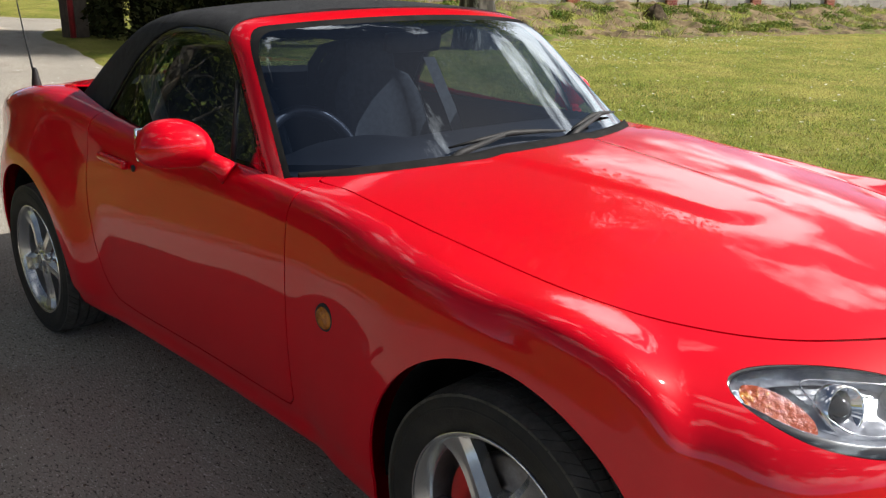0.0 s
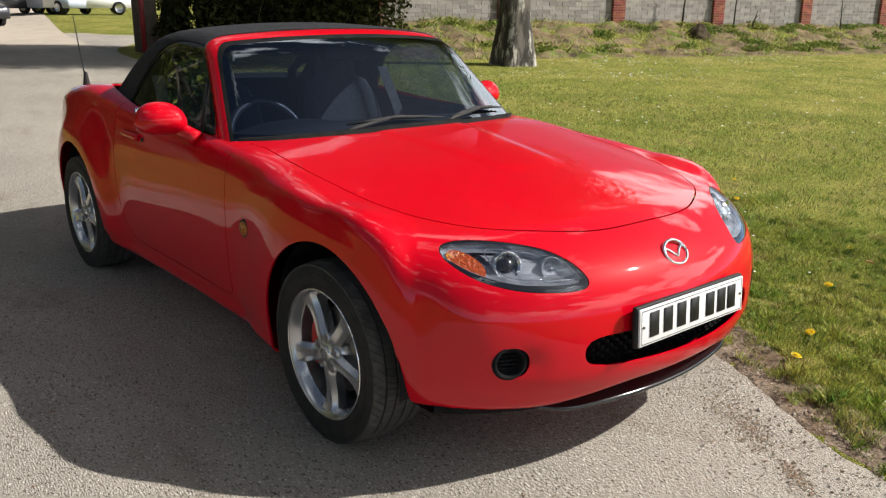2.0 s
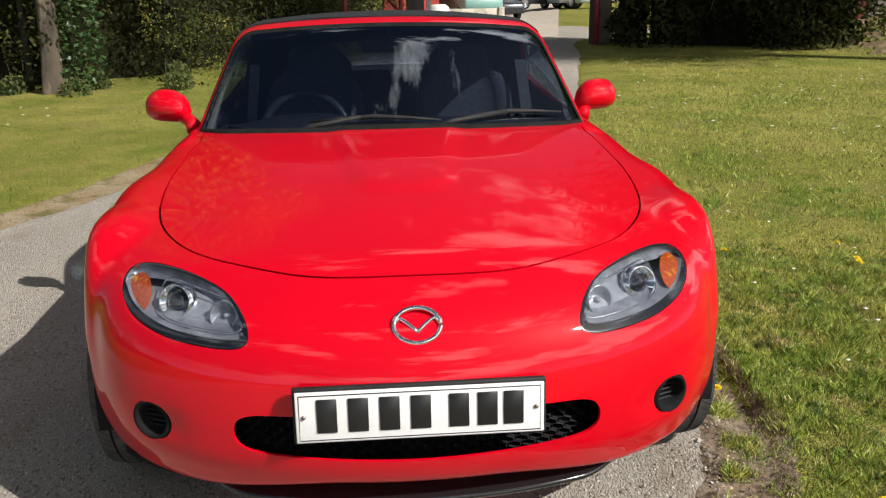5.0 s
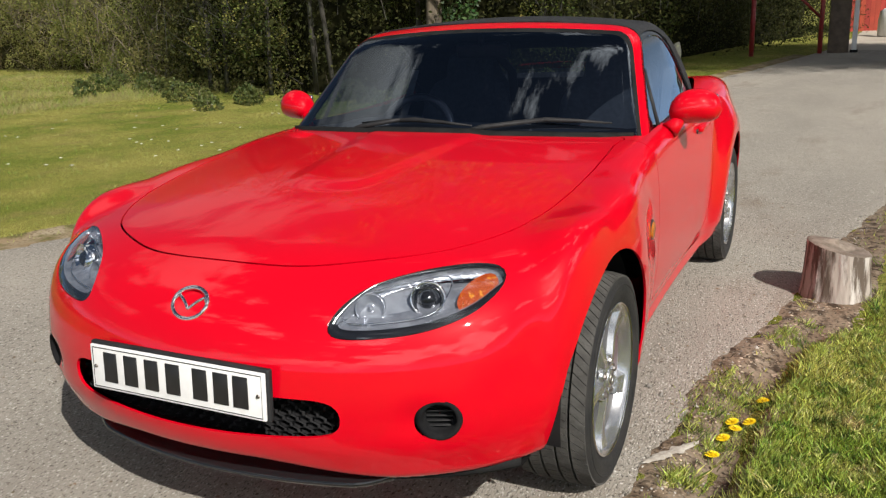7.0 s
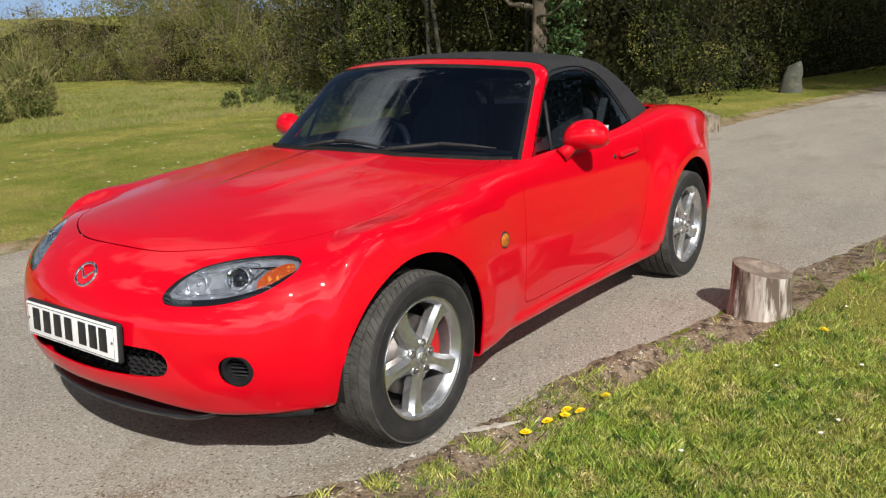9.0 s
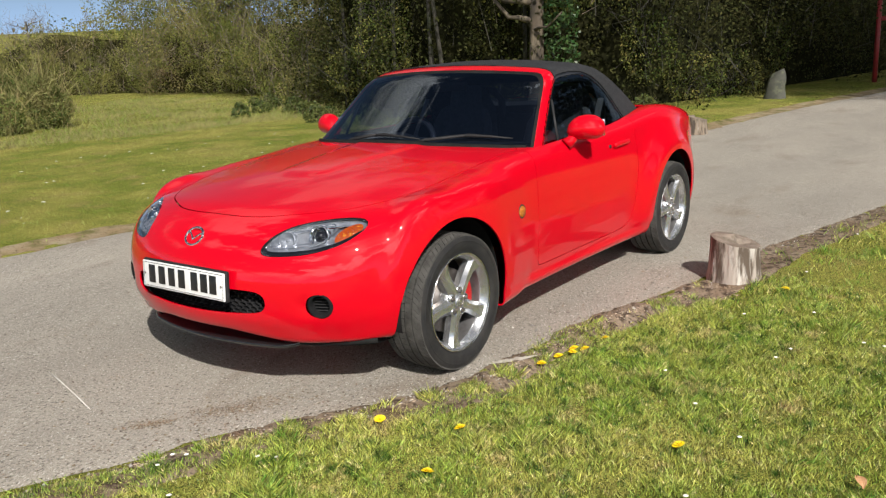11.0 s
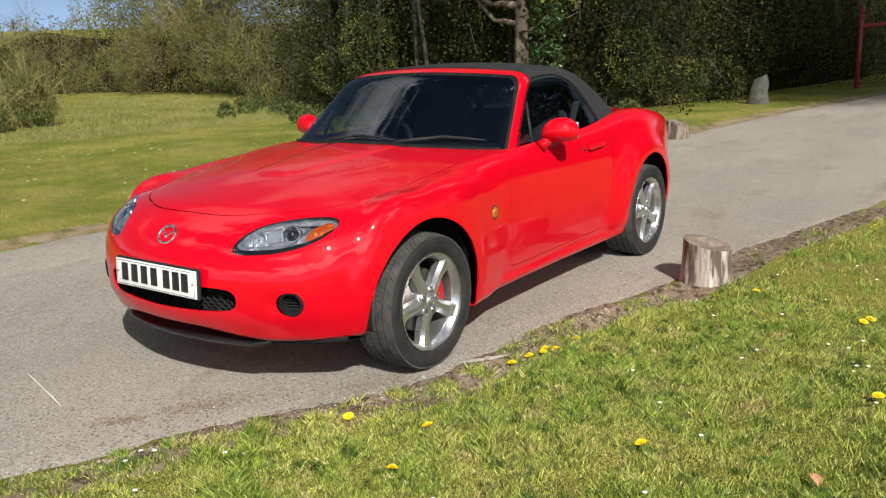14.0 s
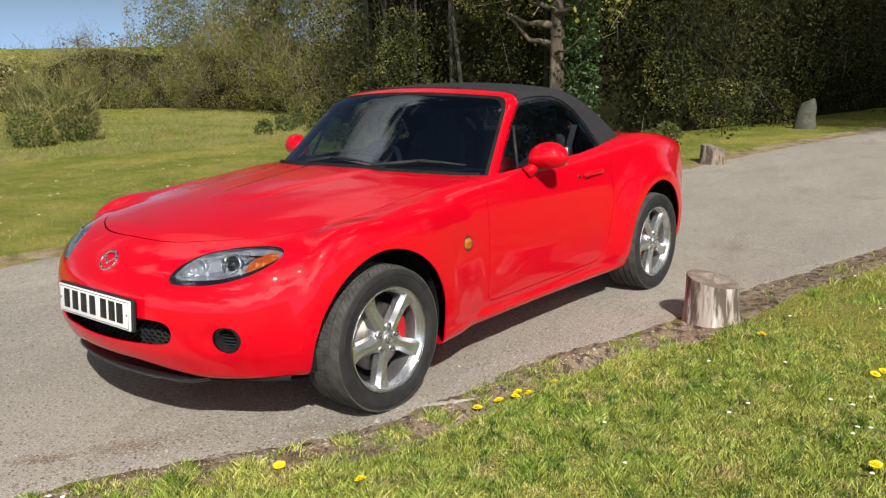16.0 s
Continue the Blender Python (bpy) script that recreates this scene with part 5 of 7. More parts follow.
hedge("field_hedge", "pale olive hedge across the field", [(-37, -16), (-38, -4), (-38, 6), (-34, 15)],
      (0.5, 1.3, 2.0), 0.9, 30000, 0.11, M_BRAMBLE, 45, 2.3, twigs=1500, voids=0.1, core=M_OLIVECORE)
hedge("hedgerow_trees", "tall half-leafed spring trees above the hedgerow", [(-29, 18.2), (-20, 17), (-14, 14.8), (-11.6, 13.2)],
      (2.9, 3.8, 4.9, 6.0), 1.0, 46000, 0.09, M_HEDGE, 35, 0.3, twigs=3200, voids=0.35)
hedge("low_growth", "low nettles and ground cover before the trees", [(-14, 12.3), (-9.8, 9.7), (-7.2, 8.4), (-5.2, 8.9), (-3.4, 10.4), (-2.6, 11.4)],
      (0.02, 0.10), 0.18, 17000, 0.055, leafy(material("nettle_leaves", (0.05, 0.085, 0.018), 0.7, second=(0.12, 0.13, 0.03), scale=2, per=("island", 0.4, 0.03)), 0.35), 7, 0.2, 0.2, twigs=200, twig_len=0.3)
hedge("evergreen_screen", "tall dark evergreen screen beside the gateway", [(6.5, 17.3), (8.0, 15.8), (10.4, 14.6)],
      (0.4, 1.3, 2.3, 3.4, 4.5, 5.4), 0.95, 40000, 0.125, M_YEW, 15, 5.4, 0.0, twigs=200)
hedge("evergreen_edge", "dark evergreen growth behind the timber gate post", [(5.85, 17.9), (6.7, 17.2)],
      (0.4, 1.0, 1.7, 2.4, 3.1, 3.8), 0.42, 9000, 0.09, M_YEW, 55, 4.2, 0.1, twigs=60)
hedge("bramble_mound", "tangled bramble mound with dry stems at the lawn's edge", [(-17.0, 4.6), (-15.4, 5.3), (-14.0, 6.5)],
      (0.10, 0.45, 0.85, 1.15), 0.42, 19000, 0.05, M_BRAMBLEGREEN, 17, 0.3, 0.1, twigs=3500, twig_len=0.5, voids=0.42, twig_mat=M_STRAW)
hedge("scrub", "tall olive scrub at the lawn's edge", [(-18, -2.5), (-15.5, 0.2), (-14.4, 2.2), (-13.0, 3.2)],
      (0.3, 0.9, 1.4), 0.55, 24000, 0.065, M_BRAMBLE, 27, 0.8, 0.5, twigs=3500, twig_len=0.5, voids=0.35, twig_mat=M_STRAW)
hedge("far_hedge", "hazy far hedgerow below the hill", [(-60, 30), (-46, 34), (-36, 30), (-30, 24)], (0.6, 1.8, 3.0), 1.3, 16000, 0.2, M_HEDGE, 19, 3.0, twigs=900)


def tree(name, label, base, height, girth, crown_from, crown_r, leaves, leaf, mat, seed, limbs=9, lean=(0, 0), roots=True, bark=None):
    rng = np.random.default_rng(seed)
    x, y = base
    z0 = float(ground_height(x, y)) - 0.05
    top = tagged(new(name), label, "tree")
    pts, faces = [], []
    n, rings_ = 24, 14
    for i in range(rings_):
        q = i / (rings_ - 1)
        r = girth * (1 - 0.62 * q) * (1 + (0.30 * math.exp(-q * height / 0.18) if roots else 0))
        for k in range(n):
            a = 2 * math.pi * k / n
            rr = r * (1 + 0.10 * noise.noise((math.cos(a) * 1.6, math.sin(a) * 1.6, q * height * 0.6 + seed)) + (0.22 * math.cos(4 * a + seed) * math.exp(-q * height / 0.3)))
            pts.append((x + lean[0] * q + rr * math.cos(a) + 0.05 * math.sin(q * 5), y + lean[1] * q + rr * math.sin(a), z0 + q * height))
    for i in range(rings_ - 1):
        for k in range(n):
            a, b = i * n + k, i * n + (k + 1) % n
            faces.append((a, b, b + n, a + n))
    part("trunk", (pts, faces), bark or M_BARK, top, "grey mottled trunk")
    cc, cs = [], []
    for k in range(limbs):
        a = 2 * math.pi * (k * 0.382 + rng.random() * 0.1)
        q = crown_from + (0.95 - crown_from) * (k + 0.5) / limbs
        st = Vector((x + lean[0] * q, y + lean[1] * q, z0 + q * height))
        ln = crown_r * (0.75 + 0.4 * rng.random()) * (1.15 - 0.5 * q)
        mid = st + Vector((math.cos(a) * ln * 0.5, math.sin(a) * ln * 0.5, ln * 0.22))
        end = st + Vector((math.cos(a) * ln, math.sin(a) * ln, ln * (0.25 + 0.3 * rng.random())))
        part("limb", tube([st, (st + mid) / 2 + Vector((0, 0, 0.1)), mid, end], [girth * 0.32, girth * 0.25, girth * 0.17, girth * 0.05], 8), bark or M_BARK, top)
        for s_ in range(5):
            p = st.lerp(end, 0.35 + 0.16 * s_) + Vector(rng.normal(size=3) * 0.35 * crown_r / 3)
            cc.append(tuple(p))
            cs.append(np.full(3, crown_r * (0.20 + 0.14 * rng.random())))
    if leaves:
        fast_part("crown", *leaf_cloud(cc, cs, leaves, leaf, seed, 0.3), mat, top, smooth=False)
    fast_part("twigs", *twig_cloud(cc, cs, 900, 0.9, 0.009, seed + 3, 0.2), M_TWIG, top, smooth=False)
    return top


tree("lawn_tree", "large tree with a grey mottled trunk on the lawn", (10.6, 10.95), 12.5, 0.35, 0.40, 5.4, 66000, 0.17, M_SPRING, 4, limbs=14)
ivy_tree = tree("ivy_clad_tree", "ivy-clad tree before the dark woodland edge", (-4.38, 9.55), 8.0, 0.13, 0.24, 3.0, 9000, 0.10, M_FRESH, 8, bark=M_DULLBARK)
for z, dx, dy, dz, r in ((1.75, -0.75, -0.25, 0.55, 0.055), (2.05, -0.95, -0.10, 0.30, 0.065), (2.3, -0.6, -0.35, 0.7, 0.05), (2.2, 0.9, -0.2, 0.5, 0.045), (1.6, 0.7, -0.3, 0.25, 0.03)):
    st = Vector((-4.38, 9.50, z))
    bow = st + Vector((dx * 0.5, dy * 0.5, dz * 0.15))
    part("limb", tube([st, st.lerp(bow, 0.5) + Vector((0, -0.03, 0.02)), bow, st + Vector((dx, dy, dz))], [r, r * 0.85, r * 0.65, r * 0.3], 8), M_DULLBARK, ivy_tree)
fast_part("ivy", *leaf_cloud([(-4.05, 9.75, z) for z in np.linspace(0.5, 5.0, 14)], [(0.34, 0.30, 0.3)] * 14, 3600, 0.075, 2, 0.7), M_IVY, ivy_tree, smooth=False)
tree("bare_hedge_tree", "half-bare spring tree in the hedgerow", (-13.5, 14.6), 6.5, 0.18, 0.22, 3.0, 3500, 0.10, M_SPRING, 21)
tree("bare_hedge_tree", "half-bare spring tree in the hedgerow", (-20.5, 17.2), 5.5, 0.16, 0.25, 2.6, 2500, 0.10, M_HEDGE, 22)
tree("bare_far_tree", "bare tree far off on the slope", (-72.2, 37.1), 5.2, 0.18, 0.3, 2.4, 0, 0.2, M_SPRING, 23)

# slim stems in the woodland's edge
rng = np.random.default_rng(41)
for k in range(9):
    t = k / 8
    x, y = (-9.2 + 5.6 * t * 1.25, 10.5 - 1.2 * math.sin(t * 3)) if t < 0.6 else (-5.0 + 2.2 * (t - 0.6) / 0.4, 9.6 + 5.0 * (t - 0.6) / 0.4)
    x += rng.normal() * 0.3
    y += rng.normal() * 0.15
    z = float(ground_height(x, y)) - 0.05
    lx, ly = rng.normal() * 0.05, rng.normal() * 0.05
    pts = [(x + lx * q + rng.normal() * 0.015, y + ly * q, z + q * 1.1) for q in range(5)]
    tagged(part("slim_trunk", tube(pts, [0.042, 0.038, 0.033, 0.026, 0.015], 8), M_STEM), "slim bare trunk at the woodland's edge", "tree", "slim trunks in the woodland's edge")

# grass


def blades(count, xs, ys, height, width, seed, density, soft=False):
    rng = np.random.default_rng(seed)
    x, y = xs[0] + (xs[1] - xs[0]) * rng.random(count * 3), ys[0] + (ys[1] - ys[0]) * rng.random(count * 3)
    rim = np.minimum(np.minimum(x - xs[0], xs[1] - x) / (0.12 * (xs[1] - xs[0])), np.minimum(y - ys[0], ys[1] - y) / (0.12 * (ys[1] - ys[0])))
    keep = rng.random(count * 3) < density(x, y) * (np.clip(rim, 0, 1) if soft else 1)
    x, y = x[keep][:count], y[keep][:count]
    n = len(x)
    patch = np.array([noise.noise((a * 1.7, b * 1.7, 4.0)) for a, b in zip(x, y)])
    a = rng.random(n) * 2 * math.pi
    clump = np.array([noise.noise((p * 8.0, q * 8.0, 8.0)) for p, q in zip(x, y)])
    sway = np.array([noise.noise((p * 22.0, q * 22.0, 5.0)) for p, q in zip(x, y)])
    h = height * (0.40 + 0.8 * rng.random(n)) * (1 + 0.45 * patch) * np.clip(1 + 1.2 * clump, 0.45, 2.1)
    w = width * (0.7 + 0.6 * rng.random(n))
    bend = h * (0.15 + 0.95 * rng.random(n) ** 1.3)
    z = ground_height(x, y) - 0.004
    ca, sa = np.cos(a), np.sin(a)
    b = 7.0 * sway + rng.normal(size=n) * 1.4
    cb, sb = np.cos(b), np.sin(b)
    p0 = np.stack([x - ca * w, y - sa * w, z], 1)
    p1 = np.stack([x + ca * w, y + sa * w, z], 1)
    p2 = np.stack([x + ca * w * 0.7 + cb * bend * 0.47, y + sa * w * 0.7 + sb * bend * 0.47, z + h * 0.56], 1)
    p3 = np.stack([x + cb * bend, y + sb * bend, z + h], 1)
    i = np.arange(n) * 4
    return np.stack([p0, p1, p2, p3], 1).reshape(-1, 3), np.concatenate([np.stack([i, i + 1, i + 2], 1), np.stack([i, i + 2, i + 3], 1)])


def left_side(x, y):
    d = x - LEFT(y) - CUT(y) + 0.02
    worn = np.array([noise.noise((a * 3.1, b * 3.1, 7.0)) + 0.7 * noise.noise((a * 11, b * 11, 3.0)) for a, b in zip(x, y)])
    thin = np.array([noise.noise((a * 2.3, b * 2.3, 11.0)) for a, b in zip(x, y)])
    lawn = np.clip((d + 0.05) / 0.10 + worn * 0.8 * (d < 0.15), 0, 1) * (d > -0.08) * np.clip(0.85 + 0.5 * worn, 0.2, 1) * np.clip(1.0 - 3.0 * (thin - 0.26), 0.3, 1)
    verge = (0.8 * smooth01(worn, 0.0, 0.35) + 0.5 * smooth01(worn, -0.25, 0.1) * (1 - smooth01(y, 0.6, 0.9))) * (d <= 0.0) * (x > LEFT(y) - 0.01)
    return np.maximum(lawn, verge)


def beyond_near(x, y):
    """The lawn outside the densest patch beside the drive."""
    inside = smooth01(x, 0.2, 0.6) * (1 - smooth01(x, 3.1, 3.5)) * smooth01(y, -1.9, -1.5) * (1 - smooth01(y, 1.5, 1.9))
    return left_side(x, y) * (1 - inside)


def right_side(x, y):
    return np.clip((RIGHT(y) - x) / 0.2, 0, 1)


def near_patch(x, y):
    """The dense lawn beside the drive, thinning out raggedly towards its rim."""
    ragged = np.array([noise.noise((a * 1.9, b * 1.9, 31.0)) for a, b in zip(x, y)])
    rim = np.minimum(np.minimum((3.6 - x) / 1.0, (y + 2.1) / 1.0), (2.0 - y) / 0.9)
    return left_side(x, y) * smooth01(rim + 0.7 * ragged, 0.05, 0.9)


tagged(fast_part("grass", *blades(320000, (0.2, 3.6), (-2.1, 2.0), 0.029, 0.0015, 1, near_patch), M_GRASS, smooth=False), "short mown grass with yellowish blades", "grass", kind="stuff")


def tufted(x, y):
    """Where longer tufts stand in the lawn."""
    n = np.array([noise.noise((a * 3.6, b * 3.6, 21.0)) + 0.6 * noise.noise((a * 9.0, b * 9.0, 4.0)) for a, b in zip(x, y)])
    return left_side(x, y) * smooth01(n, 0.05, 0.45)


tagged(fast_part("grass_tufts", *blades(90000, (-0.2, 4.2), (-2.0, 3.6), 0.040, 0.0011, 16, tufted, True), M_TUFT, smooth=False), "longer green tufts in the mown lawn", "grass", kind="stuff")
tagged(fast_part("grass", *blades(120000, (-0.2, 9.0), (-3.5, 9.5), 0.032, 0.0022, 2, beyond_near, True), M_GRASS, smooth=False), "short mown grass with yellowish blades", "grass", kind="stuff")
tagged(fast_part("grass", *blades(60000, (4.0, 24.0), (1.5, 13.0), 0.032, 0.005, 6, left_side), M_DRYGRASS, smooth=False), "short mown grass with yellowish blades", "grass", kind="stuff")
tagged(fast_part("grass", *blades(60000, (-12, 1.0), (-2, 17), 0.026, 0.0030, 3, right_side, True), M_MOWN, smooth=False), "short mown grass with yellowish blades", "grass", kind="stuff")
flower_tuft = lambda x, y: np.exp(-((x - LEFT(y) - 0.08) / 0.09) ** 2) * np.exp(-((y - 0.56) / 0.26) ** 4)
tagged(fast_part("tuft", *blades(7000, (0.85, 1.4), (0.1, 1.0), 0.032, 0.0011, 8, flower_tuft), M_GRASS, smooth=False), "green tuft at the drive's edge", "grass", kind="stuff")


def rough_band(x, y):
    """Uncut growth beyond the mown line."""
    d = -0.94 * (x + 11.0) + 0.34 * (y - 4.6)
    n = np.array([noise.noise((a * 0.9, b * 0.9, 6)) for a, b in zip(x, y)])
    return smooth01(d, -0.2, 0.5) * np.clip(0.30 + 0.6 * np.exp(-((d - 0.9) / 0.8) ** 2) + 0.8 * n, 0, 1)


tagged(fast_part("rough_grass", *blades(42000, (-22, -8), (0.0, 14), 0.085, 0.0034, 4, rough_band), M_STRAW, smooth=False), "pale dry uncut grass at the lawn's edge", "grass", kind="stuff")
tagged(fast_part("rough_weeds", *blades(26000, (-22, -8), (0.0, 14), 0.095, 0.0045, 14, rough_band), M_MOWN, smooth=False), "green weeds in the uncut grass", "grass", kind="stuff")
# rough bank below the wall: loose brown soil with green tufts
M_BANK = material("bank_litter", (0.115, 0.082, 0.048), 0.95, second=(0.24, 0.18, 0.105), scale=3.5, third=(0.05, 0.04, 0.024), third_scale=1.8, third_spread=(0.50, 0.64), bump=1.0, bump_scale=14, speck=((0.34, 0.28, 0.19), 24, (0.56, 0.66)), speck2=((0.13, 0.17, 0.035), 2.2, (0.52, 0.64)), spec=0.05)
bx_, by_ = np.meshgrid(np.linspace(0, 32, 221), np.linspace(-0.2, 4.1, 30))
BX = 9.2 + 0.98 * bx_ - 0.193 * (4.0 - by_) * 0 + 0.193 * by_
BY = 12.75 - 0.2385 * (bx_ - 0.0) * 0.98 + 0.98 * by_
lump = np.array([0.18 * noise.noise((a * 1.1, b * 1.6, 3)) + 0.10 * noise.noise((a * 3.3, b * 3.3, 5)) for a, b in zip(BX.ravel(), BY.ravel())])
rim_ = np.clip(np.minimum(by_ + 0.2, 0.6) / 0.6, 0, 1).ravel()
BZ = ground_height(BX, BY).ravel() + (0.03 + lump) * rim_ - 0.05 * (1 - rim_)
tagged(fast_part("bank", np.stack([BX.ravel(), BY.ravel(), BZ], 1), grid_tris(30, 221, False), M_BANK), "rough brown bank of soil and litter below the wall", "bank", kind="structure")


def bank_tufts(x, y):
    d = (x - 13.6) * 0.193 + (y - 11.9) * 0.98
    n = np.array([noise.noise((a * 0.8, b * 0.9, 11)) + 0.5 * noise.noise((a * 2.6, b * 2.6, 2)) for a, b in zip(x, y)])
    return smooth01(n, -0.08, 0.22) * smooth01(d, -0.4, 0.1) * (1 - smooth01(d, 3.9, 4.3)) * (x > 9.0)


def bank_straw(x, y):
    d = (x - 13.6) * 0.193 + (y - 11.9) * 0.98
    return smooth01(d, -0.2, 0.5) * (1 - smooth01(d, 3.9, 4.3)) * (x > 9.0)


tagged(fast_part("bank_growth", *blades(22000, (9, 40), (5.5, 18), 0.08, 0.006, 5, bank_straw), M_STRAW, smooth=False), "dry stems and litter on the bank below the wall", "grass", kind="stuff")
tagged(fast_part("bank_weeds", *blades(36000, (9, 40), (5.5, 18), 0.15, 0.007, 15, bank_tufts), M_GRASS, smooth=False), "green tufts on the bank below the wall", "grass", kind="stuff")

# low green scrub in clumps on the bank
rng = np.random.default_rng(71)
bc, bs = [], []
for k in range(300):
    t, q = rng.random(), rng.random()
    x = 10.0 + 26.0 * t
    y = 12.0 - 0.197 * (x - 13.6) + 0.3 + 3.4 * q
    if noise.noise((x * 0.5, y * 0.8, 9)) < 0.02:
        continue
    bc.append((x, y, float(ground_height(x, y)) + 0.07))
    bs.append((0.22 + 0.25 * rng.random(), 0.22, 0.05 + 0.07 * rng.random()))
M_BANKGREEN = leafy(material("bank_scrub_leaves", (0.11, 0.17, 0.030), 0.7, second=(0.26, 0.28, 0.07), scale=1.2, spread=(0.42, 0.62), per=("island", 0.45, 0.03), spec=0.1), 0.3)
scrub = tagged(fast_part("bank_scrub", *leaf_cloud(bc, bs, 16000, 0.075, 72, 0.3), M_BANKGREEN, smooth=False), "low green scrub growing in clumps on the bank", "scrub", kind="stuff")

# slim saplings before the wall and a dug-out clod on the bank
for x, y, h, lean, r in ((20.6, 13.8, 1.5, 0.10, 0.035), (22.65, 13.3, 1.4, 0.05, 0.028), (23.4, 13.1, 0.6, 0.25, 0.03), (27.5, 12.2, 1.1, -0.08, 0.025)):
    z = float(ground_height(x, y)) - 0.05
    stem = tagged(part("sapling", tube([(x, y, z), (x + lean * 0.3, y, z + h * 0.4), (x + lean * 0.8, y, z + h * 0.75), (x + lean, y, z + h)], [r, r * 0.8, r * 0.6, r * 0.3], 7), M_STEM), "thin bare sapling before the garden wall", "sapling", "saplings before the wall")
    part("twig", tube([(x + lean * 0.5, y, z + h * 0.55), (x + lean * 0.5 + 0.16, y - 0.05, z + h * 0.8)], [r * 0.45, r * 0.2], 6), M_STEM, stem)
cp, cf = [], []
for i in range(9):
    q = i / 8
    for k in range(20):
        a = 2 * math.pi * k / 20
        r = math.cos(q * math.pi / 2) ** 0.6 * (1 + 0.35 * noise.noise((math.cos(a) * 2, math.sin(a) * 2, q * 3)))
        cp.append((20.0 + 0.42 * r * math.cos(a), 12.8 + 0.30 * r * math.sin(a), float(ground_height(20.0, 12.8)) - 0.05 + 0.42 * q * (1 + 0.25 * noise.noise((a, q * 2, 7)))))
for i in range(8):
    for k in range(20):
        a, b = i * 20 + k, i * 20 + (k + 1) % 20
        cf.append((a, b, b + 20, a + 20))
tagged(part("earth_clod", (cp, cf), material("dark_earth", (0.035, 0.026, 0.018), 0.95, second=(0.09, 0.07, 0.045), scale=7, bump=1.0, bump_scale=18, spec=0.05)), "dark dug-out clod of earth on the bank", "earth")

# worn strip of soil, grit and litter along the drive's edge
rng = np.random.default_rng(12)


def pebbles(count, place, size, big, flat=0.9):
    gp, gf = [], []
    for k in range(count):
        x, y = place()
        r = size * (0.45 + 0.9 * rng.random() ** 3) * (big if rng.random() < 0.03 else 1.0)
        n = len(gp)
        z = float(ground_height(x, y)) * (1.0 if x > LEFT(y) - 0.05 else 0.0) + 0.005 + (0.018 * max(y - 2, 0) + 0.002 + 0.006 * math.exp(-((x - 0.05) / 1.1) ** 4 - ((y - 1.2) / 2.2) ** 4) + 0.004 * noise.noise((x * 2, y * 2, 1))) * (x <= LEFT(y) - 0.05)
        for q in range(5):
            a = q * 1.2566 + rng.random()
            gp.append((x + r * math.cos(a), y + r * math.sin(a), z))
        gp.append((x + 0.3 * r * rng.normal(), y + 0.3 * r * rng.normal(), z + r * flat))
        gf += [(n + q, n + (q + 1) % 5, n + 5) for q in range(5)]
    return gp, gf


def near_edge():
    y = -3.2 + 8.0 * rng.random()
    return float(LEFT(y)) - abs(rng.normal()) * 0.26 + 0.08, y


def on_drive():
    if rng.random() < 0.28:
        cx, cy, cs = PATCHES[rng.integers(len(PATCHES))]
        return cx + rng.normal() * cs * 1.3, cy + rng.normal() * cs
    y = -2.6 + 6.0 * rng.random()
    return float(LEFT(y)) - 0.05 - 2.6 * rng.random() ** 1.6, y


PATCHES = [(0.28, -0.78, 0.07), (0.25, -0.95, 0.10), (0.39, -1.35, 0.12), (-0.35, -1.55, 0.14), (0.10, -1.25, 0.10), (0.25, -1.05, 0.12), (0.55, -0.62, 0.08), (1.02, 2.25, 0.07), (1.1, 2.9, 0.06), (0.9, 3.6, 0.08), (0.75, 4.6, 0.10), (1.15, 5.2, 0.09), (0.3, 4.1, 0.05), (-0.9, -1.3, 0.10)]


tagged(part("grit", pebbles(3600, near_edge, 0.0044, 2.0), M_GRIT, smooth=False), "loose grit along the worn drive edge", "gravel", kind="stuff")
tagged(part("leaf_litter", pebbles(2800, on_drive, 0.0050, 1.8, 0.4), M_LITTER, smooth=False), "brown leaf crumbs scattered on the drive", "litter", kind="stuff")


def on_verge():
    y = -1.3 + 3.3 * rng.random()
    return float(LEFT(y)) + float(CUT(y)) * (1.05 * rng.random() - 0.1), y


tagged(part("bark_chips", pebbles(2600, on_verge, 0.0062, 2.0, 0.45), M_CHIP, smooth=False), "brown chips and pale bits on the bare verge", "litter", kind="stuff")


def dry_drift():
    cx, cy, cs = DRIFTS[rng.integers(len(DRIFTS))]
    a = rng.normal() * cs * 1.5
    return cx + 0.5 * a + rng.normal() * cs * 0.35, cy + 0.85 * a * 0.6 + rng.normal() * cs * 0.5


DRIFTS = [(0.36, -0.70, 0.10), (0.30, -0.82, 0.07), (0.14, -1.06, 0.04)]
tagged(part("dry_litter", pebbles(1300, dry_drift, 0.0036, 1.5, 0.3), M_TANCRUMB, smooth=False), "tan drift of dry crumbs on the drive", "litter", kind="stuff")


